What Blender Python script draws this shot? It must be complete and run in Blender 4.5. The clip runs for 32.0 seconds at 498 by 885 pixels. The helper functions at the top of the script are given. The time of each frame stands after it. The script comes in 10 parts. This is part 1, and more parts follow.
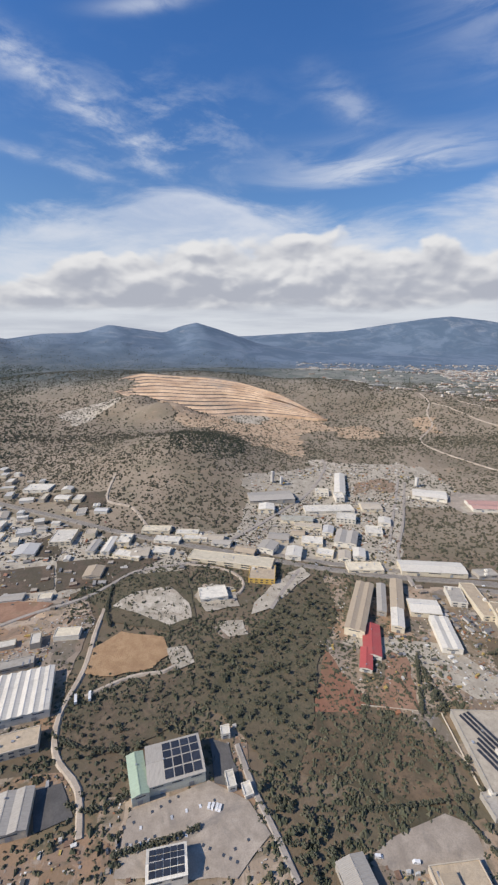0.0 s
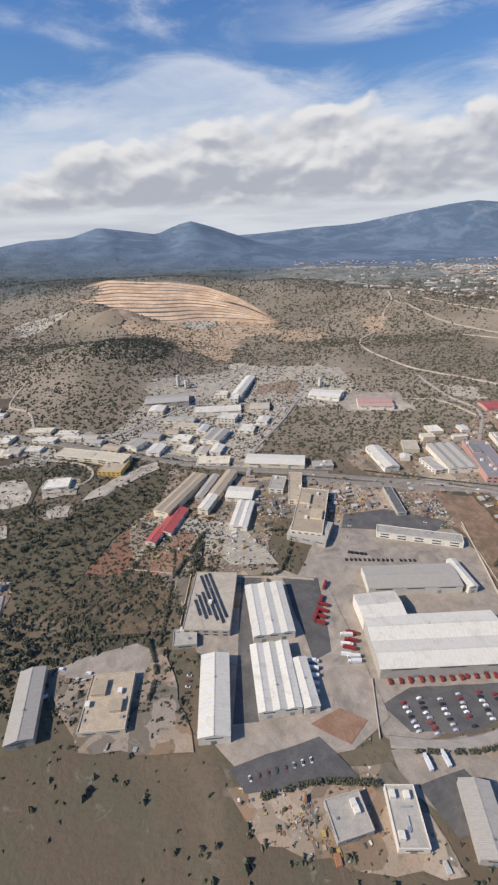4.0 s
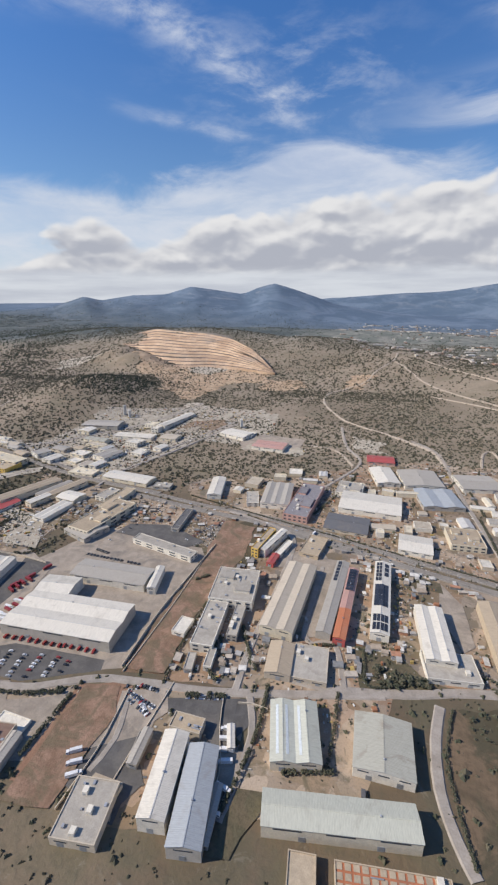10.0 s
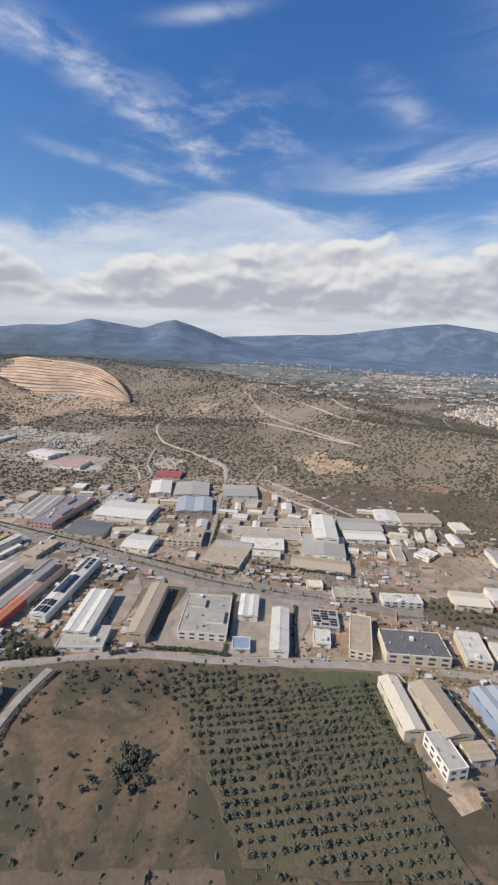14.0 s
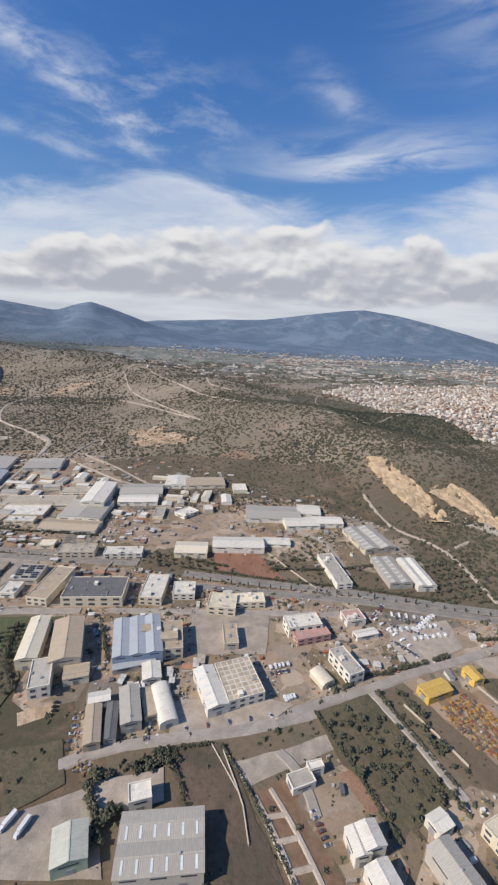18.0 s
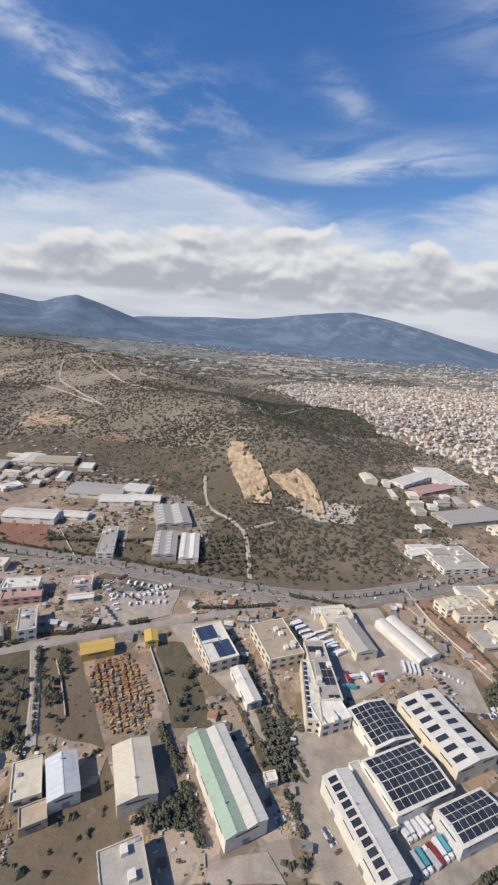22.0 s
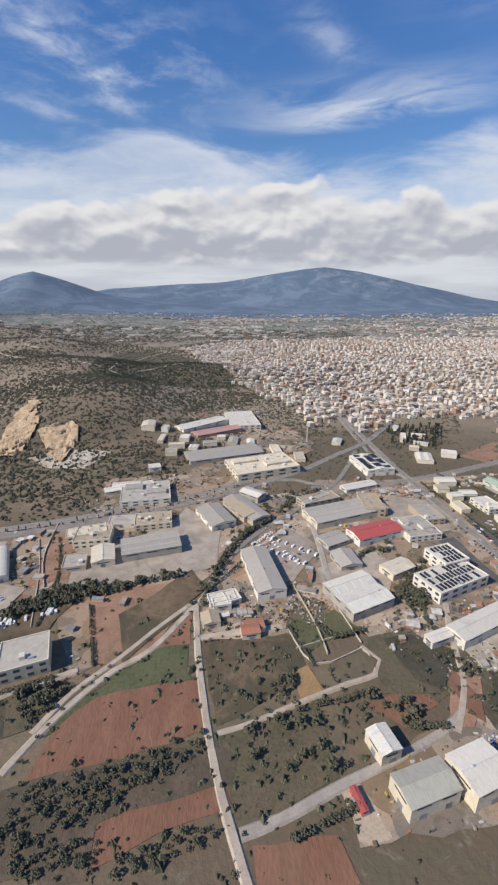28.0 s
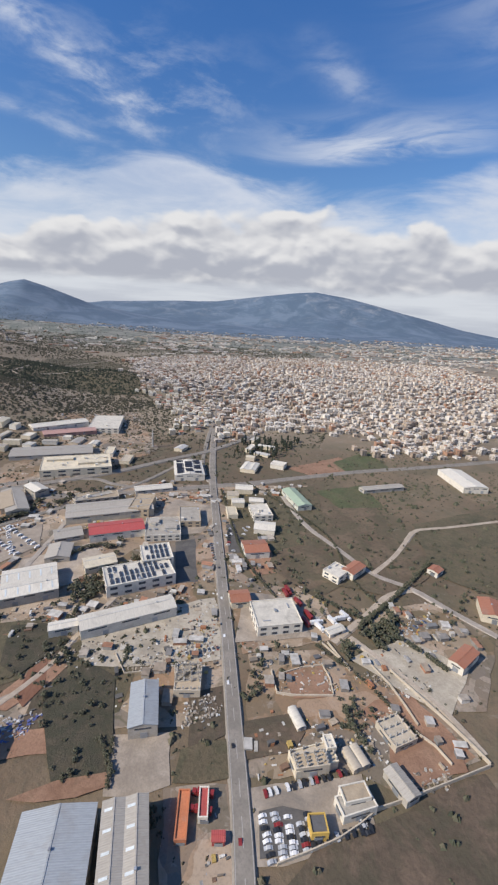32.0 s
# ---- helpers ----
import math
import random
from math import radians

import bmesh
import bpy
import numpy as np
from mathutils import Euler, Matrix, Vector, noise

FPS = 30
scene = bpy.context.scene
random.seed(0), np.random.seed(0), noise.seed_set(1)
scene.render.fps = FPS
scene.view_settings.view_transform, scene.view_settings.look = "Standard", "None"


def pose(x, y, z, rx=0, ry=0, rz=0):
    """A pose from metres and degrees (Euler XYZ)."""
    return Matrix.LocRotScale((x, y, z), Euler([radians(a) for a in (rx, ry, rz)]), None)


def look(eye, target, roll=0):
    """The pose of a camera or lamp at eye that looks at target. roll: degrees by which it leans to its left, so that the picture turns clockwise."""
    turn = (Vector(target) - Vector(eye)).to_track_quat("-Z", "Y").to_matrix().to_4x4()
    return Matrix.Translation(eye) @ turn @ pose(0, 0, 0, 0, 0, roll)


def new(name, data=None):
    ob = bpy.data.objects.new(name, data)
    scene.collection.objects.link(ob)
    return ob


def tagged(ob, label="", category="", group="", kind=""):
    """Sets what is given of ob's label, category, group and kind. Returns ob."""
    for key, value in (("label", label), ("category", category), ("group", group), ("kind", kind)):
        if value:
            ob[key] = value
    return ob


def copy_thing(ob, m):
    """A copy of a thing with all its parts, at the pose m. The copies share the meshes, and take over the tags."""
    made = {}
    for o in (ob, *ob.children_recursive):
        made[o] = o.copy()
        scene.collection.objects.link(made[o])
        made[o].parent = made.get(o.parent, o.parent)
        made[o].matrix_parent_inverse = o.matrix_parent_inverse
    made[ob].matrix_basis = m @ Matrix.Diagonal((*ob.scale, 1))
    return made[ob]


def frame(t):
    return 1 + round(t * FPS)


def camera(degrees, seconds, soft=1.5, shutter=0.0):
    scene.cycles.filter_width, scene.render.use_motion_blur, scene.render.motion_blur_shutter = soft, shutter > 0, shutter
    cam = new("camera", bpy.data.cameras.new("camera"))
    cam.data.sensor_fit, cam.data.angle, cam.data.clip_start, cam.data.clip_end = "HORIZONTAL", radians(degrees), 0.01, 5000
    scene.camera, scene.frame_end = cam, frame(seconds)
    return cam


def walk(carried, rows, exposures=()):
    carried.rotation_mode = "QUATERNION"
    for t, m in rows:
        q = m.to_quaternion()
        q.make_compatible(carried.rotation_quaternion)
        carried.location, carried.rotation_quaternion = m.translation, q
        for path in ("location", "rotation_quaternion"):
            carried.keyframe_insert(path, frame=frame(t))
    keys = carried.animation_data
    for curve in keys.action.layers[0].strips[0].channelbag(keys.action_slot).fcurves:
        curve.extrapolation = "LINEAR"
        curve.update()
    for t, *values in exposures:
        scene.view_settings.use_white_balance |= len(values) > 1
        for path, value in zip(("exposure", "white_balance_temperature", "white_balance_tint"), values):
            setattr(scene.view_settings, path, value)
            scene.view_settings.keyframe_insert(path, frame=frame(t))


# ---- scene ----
# The flight: the whole place is kept at about 0.52 of its real size, so that the
# aircraft's pace of some 70 m/s stays within what the camera may go.
cam = camera(60.6, 32.0, 2.3)
PATH = [
    (0.0, 0.80, -0.69, 189.78, 76.09, -0.04, -0.24),
    (0.5, 19.35, -2.82, 188.69, 75.24, 0.28, -0.17),
    (1.0, 37.96, -4.82, 187.67, 73.79, 0.65, -0.23),
    (1.5, 56.62, -6.70, 186.70, 72.73, 0.88, -0.05),
    (2.0, 75.34, -8.47, 185.79, 70.69, 0.97, 0.32),
    (2.5, 94.11, -10.14, 184.91, 69.79, 1.15, 0.87),
    (3.0, 112.92, -11.73, 184.06, 68.81, 1.25, 1.20),
    (3.5, 131.77, -13.25, 183.23, 66.87, 1.63, 1.65),
    (4.0, 150.66, -14.71, 182.41, 64.16, 2.32, 2.09),
    (4.5, 169.57, -16.11, 181.60, 65.27, 2.79, 1.78),
    (6.5, 245.44, -21.37, 178.33, 69.75, 1.35, 14.68),
    (7.0, 264.44, -22.62, 177.48, 67.99, 0.89, 11.74),
    (7.5, 283.44, -23.87, 176.62, 67.95, 1.43, 11.86),
    (8.0, 302.45, -25.11, 175.73, 67.04, 1.26, 8.15),
    (8.5, 321.46, -26.34, 174.83, 70.18, 1.03, 13.79),
    (9.0, 340.47, -27.58, 173.90, 72.17, 0.92, 17.55),
    (9.5, 359.47, -28.82, 172.95, 72.01, 0.67, 16.64),
    (10.0, 378.45, -30.07, 171.98, 71.57, 0.12, 15.77),
    (10.5, 397.43, -31.33, 170.98, 71.01, -0.94, 13.95),
    (11.0, 416.39, -32.60, 169.96, 72.95, -1.86, 9.95),
    (11.5, 435.34, -33.88, 168.93, 72.66, -1.69, 9.81),
    (12.0, 454.27, -35.18, 167.87, 74.82, -1.89, 8.22),
    (12.5, 473.18, -36.49, 166.80, 76.12, -2.18, 7.16),
    (13.0, 492.06, -37.82, 165.70, 76.39, -2.37, 6.47),
    (13.5, 510.92, -39.16, 164.60, 75.80, -2.64, 5.87),
    (15.5, 586.10, -44.66, 160.09, 79.98, -0.57, 2.66),
    (16.0, 604.82, -46.07, 158.95, 78.61, -1.12, 1.63),
    (16.5, 623.51, -47.49, 157.81, 79.32, -1.44, 0.86),
    (17.0, 642.18, -48.93, 156.68, 75.81, -1.57, -0.18),
    (17.5, 660.81, -50.36, 155.55, 75.43, -2.13, -1.73),
    (18.0, 679.42, -51.81, 154.43, 75.04, -2.71, -2.55),
    (18.5, 697.99, -53.27, 153.33, 74.14, -3.03, -3.40),
    (19.0, 716.53, -54.72, 152.23, 73.86, -3.39, -3.97),
    (19.5, 735.05, -56.19, 151.16, 73.73, -3.71, -4.14),
    (20.0, 753.54, -57.65, 150.10, 74.04, -4.08, -3.95),
    (20.5, 772.00, -59.12, 149.05, 74.38, -4.39, -3.57),
    (21.0, 790.44, -60.59, 148.03, 74.78, -4.46, -3.13),
    (21.5, 808.85, -62.06, 147.04, 75.00, -4.47, -2.58),
    (22.0, 827.25, -63.53, 146.06, 75.07, -4.52, -2.09),
    (22.5, 845.62, -64.99, 145.11, 76.14, -4.45, -1.74),
    (23.0, 863.97, -66.46, 144.18, 76.32, -4.79, -2.39),
    (23.5, 882.31, -67.92, 143.28, 76.24, -5.34, -3.21),
    (24.0, 900.64, -69.39, 142.40, 76.06, -5.91, -3.68),
    (24.5, 918.96, -70.85, 141.54, 75.61, -6.70, -4.16),
    (26.5, 992.21, -76.73, 138.27, 70.27, -1.74, -2.99),
    (27.0, 1010.53, -78.22, 137.49, 69.87, -1.06, -3.08),
    (27.5, 1028.87, -79.71, 136.70, 69.69, -0.65, -3.23),
    (28.0, 1047.22, -81.23, 135.91, 70.82, -0.05, -3.12),
    (28.5, 1065.59, -82.76, 135.12, 72.76, 0.72, -3.01),
    (29.0, 1084.00, -84.32, 134.31, 74.00, 0.57, -2.65),
    (29.5, 1102.43, -85.90, 133.47, 75.18, 0.46, -2.45),
    (30.0, 1120.91, -87.52, 132.61, 76.60, -0.85, -2.95),
    (30.5, 1139.42, -89.19, 131.70, 76.88, -1.64, -2.33),
    (31.0, 1157.99, -90.90, 130.75, 76.77, -2.60, -2.61),
    (31.5, 1176.62, -92.66, 129.73, 75.29, -2.95, -2.30),
    (32.0, 1195.30, -94.49, 128.64, 73.41, -3.27, -2.40),
]
walk(cam, [(t, pose(x, y, z, rx, ry, rz)) for t, x, y, z, rx, ry, rz in PATH])

# ---- sky, clouds and sun ----
SUN_WAY = Vector((-0.84, -0.36, 0.76)).normalized()      # from the ground towards the sun
sun = new("sun", bpy.data.lights.new("sun", "SUN"))
sun.data.energy, sun.data.angle, sun.data.color = 5.0, radians(0.6), (1.0, 0.895, 0.765)
sun.matrix_world = look(SUN_WAY * 900, (0, 0, 0))


class Nodes:
    """A short hand for node trees."""

    def __init__(self, tree):
        self.tree = tree
        tree.nodes.clear()

    def add(self, kind, _out=0, **given):
        node = self.tree.nodes.new("ShaderNode" + kind)
        for key, value in given.items():
            if key.startswith("p_"):
                continue
            name = key.replace("_", " ").title() if not key.startswith("i") or not key[1:].isdigit() else None
            socket = node.inputs[int(key[1:])] if name is None else node.inputs[name]
            if isinstance(value, bpy.types.NodeSocket):
                self.tree.links.new(value, socket)
            else:
                socket.default_value = value
        return node

    def math(self, op, a, b=0.0, c=0.0, clamp=False):
        node = self.tree.nodes.new("ShaderNodeMath")
        node.operation, node.use_clamp = op, clamp
        for socket, value in zip(node.inputs, (a, b, c)):
            if isinstance(value, bpy.types.NodeSocket):
                self.tree.links.new(value, socket)
            else:
                socket.default_value = value
        return node.outputs[0]

    def mix(self, fac, a, b, blend="MIX"):
        node = self.tree.nodes.new("ShaderNodeMix")
        node.data_type, node.blend_type = "RGBA", blend
        for socket, value in ((node.inputs[0], fac), (node.inputs[6], a), (node.inputs[7], b)):
            if isinstance(value, bpy.types.NodeSocket):
                self.tree.links.new(value, socket)
            elif isinstance(value, (int, float)):
                socket.default_value = value
            else:
                socket.default_value = (*value, 1.0)[:4]
        return node.outputs[2]

    def noise(self, vector, scale, detail=4.0, rough=0.5, warp=0.0):
        node = self.add("TexNoise", vector=vector, scale=scale, detail=detail, roughness=rough, distortion=warp)
        return node.outputs["Fac"]

    def step(self, value, low, high):
        node = self.tree.nodes.new("ShaderNodeMapRange")
        node.interpolation_type = "SMOOTHSTEP"
        self.tree.links.new(value, node.inputs[0])
        node.inputs[1].default_value, node.inputs[2].default_value = low, high
        return node.outputs[0]

    def scaled(self, vector, scale, turn=(0, 0, 0), shift=(0, 0, 0)):
        node = self.tree.nodes.new("ShaderNodeMapping")
        self.tree.links.new(vector, node.inputs[0])
        node.inputs["Scale"].default_value = scale
        node.inputs["Rotation"].default_value = [radians(a) for a in turn]
        node.inputs["Location"].default_value = shift
        return node.outputs[0]


def build_world():
    world = bpy.data.worlds.new("sky")
    scene.world = world
    world.use_nodes = True
    n = Nodes(world.node_tree)
    sky = n.tree.nodes.new("ShaderNodeTexSky")
    sky.sky_type, sky.sun_disc = "NISHITA", False
    sky.sun_elevation = math.asin(SUN_WAY.z)
    sky.sun_rotation = math.atan2(SUN_WAY.x, SUN_WAY.y)
    sky.air_density, sky.dust_density, sky.ozone_density = 1.0, 0.6, 2.5
    way = n.tree.nodes.new("ShaderNodeTexCoord").outputs["Generated"]
    split = n.add("SeparateXYZ", vector=way)
    dx, dy, dz = split.outputs
    # azimuth and elevation in degrees
    az = n.math("MULTIPLY", n.math("ARCTAN2", dx, dy), 57.3)
    el = n.math("MULTIPLY", n.math("ARCSINE", dz), 57.3)
    flat = n.tree.nodes.new("ShaderNodeCombineXYZ")
    n.tree.links.new(az, flat.inputs[0])
    n.tree.links.new(el, flat.inputs[1])
    ae = flat.outputs[0]
    def near(value, mid, wide):
        return n.math("POWER", 2.718, n.math("MULTIPLY", n.math("POWER", n.math("ABSOLUTE", n.math("DIVIDE", n.math("SUBTRACT", value, mid), wide)), 2.0), -1.0))

    def profile(pairs):
        """An elevation in degrees that follows the azimuth through the given pairs."""
        ramp = n.tree.nodes.new("ShaderNodeValToRGB")
        ramp.color_ramp.interpolation = "B_SPLINE"
        for i, (a, e) in enumerate(pairs):
            stop = ramp.color_ramp.elements[i] if i < 2 else ramp.color_ramp.elements.new(0.99)
            stop.position, stop.color = (a + 60) / 120, (e / 30, e / 30, e / 30, 1)
        n.tree.links.new(n.math("MULTIPLY_ADD", az, 1 / 120, 0.5), ramp.inputs[0])
        return n.math("MULTIPLY", ramp.outputs[0], 30.0)

    def product(*values):
        out = values[0]
        for v in values[1:]:
            out = n.math("MULTIPLY", out, v)
        return out

    # high thin cloud: a long bent streak, a fainter one below it, a feathery sheet and small flecks
    fibre = n.noise(n.scaled(ae, (0.050, 0.17, 1.0), (0, 0, 24), (3.1, 0.4, 0)), 1.6, 8.0, 0.62, 0.35)
    fleck = n.noise(n.scaled(ae, (0.10, 0.27, 1.0), (0, 0, 24), (5.0, 2.0, 0)), 1.5, 8.0, 0.62, 0.25)
    from_bend = n.math("ADD", az, 19.7)
    bent = n.math("SUBTRACT", n.math("MULTIPLY_ADD", from_bend, -0.43, 24.0), n.math("MULTIPLY", n.math("POWER", n.math("ABSOLUTE", from_bend), 2.0), 0.013))
    off = n.math("SUBTRACT", n.math("MULTIPLY_ADD", n.math("SUBTRACT", fibre, 0.5), 2.6, el), bent)
    streak = product(near(off, 0.3, 1.7), n.step(n.math("MULTIPLY", az, -1.0), 7.0, 15.0), n.step(fleck, 0.30, 0.70), 0.85)
    low_line = n.math("SUBTRACT", n.math("MULTIPLY_ADD", n.math("SUBTRACT", fibre, 0.5), 1.6, el), n.math("MULTIPLY_ADD", az, -0.15, 14.8))
    lower = product(near(low_line, 0.0, 0.55), near(az, -21.0, 8.0), n.step(fleck, 0.3, 0.7), 0.55)
    flecks = product(n.step(fleck, 0.44, 0.74), near(az, -10.0, 10.0), near(el, 21.5, 4.2), 0.62)
    feather = n.noise(n.scaled(ae, (0.060, 0.32, 1.0), (0, 0, -7), (1.7, 0.2, 0)), 1.25, 7.0, 0.58, 0.9)
    lift = n.math("SUBTRACT", n.math("MULTIPLY_ADD", n.math("SUBTRACT", feather, 0.5), 2.2, el), n.math("MULTIPLY_ADD", az, 0.03, 16.0))
    sheet = product(n.step(lift, 0.0, 1.4), n.math("SUBTRACT", 1.0, n.step(lift, 2.2, 6.2)), near(az, 16.0, 11.5), n.step(feather, 0.28, 0.68), 0.95)
    plume = product(near(n.math("SUBTRACT", n.math("MULTIPLY_ADD", n.math("SUBTRACT", fibre, 0.5), 3.0, el), n.math("MULTIPLY_ADD", az, -0.45, 29.5)), 0.0, 1.8), near(az, 11.5, 4.0), n.step(fleck, 0.3, 0.7), 0.45)
    corner = product(near(az, 29.0, 9.0), n.step(el, 21.0, 31.0), n.step(feather, 0.25, 0.75), 0.55)
    arc = product(near(n.math("SUBTRACT", el, n.math("MULTIPLY_ADD", az, 0.16, 33.2)), 0.0, 0.6), near(az, -11.0, 5.0), n.step(fibre, 0.35, 0.65), 0.6)
    broad = n.noise(n.scaled(ae, (0.035, 0.11, 1.0), (0, 0, 12), (1.0, 5.0, 0)), 1.8, 7.0, 0.6, 0.6)
    roof = profile([(-60, 12.0), (-36, 11.6), (-27, 12.0), (-19, 14.4), (-10, 17.4), (-3, 17.6), (3, 14.6), (12, 12.4), (21, 12.6), (28, 15.4), (60, 15.0)])
    veil = product(n.step(n.math("SUBTRACT", n.math("MULTIPLY_ADD", n.math("SUBTRACT", broad, 0.5), 11.0, roof), el), -1.6, 2.4), n.math("MULTIPLY_ADD", n.step(fibre, 0.30, 0.68), 0.36, 0.56))
    thin = streak
    for more in (lower, flecks, sheet, plume, corner, arc, veil):
        thin = n.math("SUBTRACT", 1.0, product(n.math("SUBTRACT", 1.0, thin), n.math("SUBTRACT", 1.0, more)))
    # the bank of heaped cloud above the mountains
    def heaps(shift):
        base = n.scaled(ae, (0.058, 0.105, 1.0), (0, 0, 0), shift)
        bend = n.add("TexNoise", vector=base, scale=2.0, detail=4.0, roughness=0.5)
        mixed = n.tree.nodes.new("ShaderNodeVectorMath")
        mixed.operation = "MULTIPLY_ADD"
        n.tree.links.new(bend.outputs["Color"], mixed.inputs[0])
        mixed.inputs[1].default_value = (0.38, 0.38, 0.0)
        n.tree.links.new(base, mixed.inputs[2])
        cell = n.tree.nodes.new("ShaderNodeTexVoronoi")
        cell.voronoi_dimensions, cell.feature = "2D", "SMOOTH_F1"
        n.tree.links.new(mixed.outputs[0], cell.inputs["Vector"])
        cell.inputs["Scale"].default_value = 2.0
        cell.inputs["Detail"].default_value = 2.5
        cell.inputs["Roughness"].default_value = 0.5
        cell.inputs["Smoothness"].default_value = 0.6
        wide = n.noise(base, 0.8, 5.0, 0.52)
        return n.math("MULTIPLY_ADD", cell.outputs["Distance"], -0.55, n.math("MULTIPLY_ADD", wide, 0.8, 0.35))
    h1, h2 = heaps((0.9, 0.25, 0)), heaps((0.875, 0.33, 0))
    top = profile([(-60, 3.0), (-42, 4.6), (-38, 6.4), (-33, 10.2), (-29, 6.0), (-22, 10.0), (-12, 10.8), (0, 12.6), (8, 13.2), (14, 11.6), (21, 11.4), (28, 10.2), (60, 10.0)])
    inside_cloud = n.math("SUBTRACT", n.math("MULTIPLY_ADD", n.math("SUBTRACT", h1, 0.42), 7.5, top), el)
    bank = n.step(inside_cloud, -0.35, 1.05)
    rim = n.math("POWER", 2.718, n.math("MULTIPLY", n.math("MAXIMUM", inside_cloud, 0.0), -0.75))
    relief = n.math("ADD", n.math("MULTIPLY", n.math("SUBTRACT", h1, h2), 3.0), n.math("MULTIPLY_ADD", rim, 0.62, n.math("MULTIPLY", n.math("SUBTRACT", el, 7.0), 0.045)))
    lit = n.step(relief, -0.40, 0.76)
    heaped = n.mix(lit, (4.3, 4.5, 5.15), (7.9, 7.85, 7.9))
    pale = n.mix(n.step(n.noise(n.scaled(ae, (0.05, 0.5, 1.0)), 1.0, 5.0, 0.55), 0.38, 0.66), (6.7, 7.0, 7.5), (5.2, 5.5, 6.2))
    under = n.math("ADD", el, n.math("MULTIPLY", n.math("SUBTRACT", broad, 0.5), 4.0))
    haze = n.mix(n.step(under, 2.5, 4.2), pale, heaped)
    deep = n.mix(n.step(el, 8.0, 32.0), (0.78, 0.98, 1.20), (0.50, 0.92, 1.42))
    blue = n.mix(1.0, sky.outputs[0], deep, "MULTIPLY")
    c = n.mix(thin, blue, n.mix(n.step(el, 10.0, 16.0), (6.7, 7.1, 7.9), (6.3, 6.8, 7.9)))
    c = n.mix(n.math("MULTIPLY", bank, 0.97), c, haze)
    back = n.add("Background", color=c, strength=0.1)
    out = n.tree.nodes.new("ShaderNodeOutputWorld")
    n.tree.links.new(back.outputs[0], out.inputs[0])


build_world()
scene.view_settings.exposure = 0.0

# ---- the lie of the land ----
def smooth(v):
    v = np.clip(v, 0.0, 1.0)
    return v * v * (3 - 2 * v)


WAVES = [(a, f, random.uniform(0, 6.28), random.uniform(0, 6.28)) for f, a in zip((0.011, 0.017, 0.027, 0.041, 0.067, 0.09), (1.0, 0.8, 0.55, 0.4, 0.25, 0.2)) for _ in range(4)]


def rugged(x, y, k=1.0):
    """Uneven ground between about -1 and 1."""
    total = 0.0
    for i, (a, f, turn, start) in enumerate(WAVES):
        total = total + a * np.sin(f * k * (x * math.cos(turn) + y * math.sin(turn)) + start + 0.9 * np.sin(f * k * 0.6 * (y * math.cos(turn) - x * math.sin(turn))))
    return total / 4.2


def bump(x, y, cx, cy, sx, sy, h, turn=0.0):
    c, s = math.cos(radians(turn)), math.sin(radians(turn))
    u, v = ((x - cx) * c + (y - cy) * s) / sx, ((y - cy) * c - (x - cx) * s) / sy
    return h * np.exp(-0.5 * (u * u + v * v))


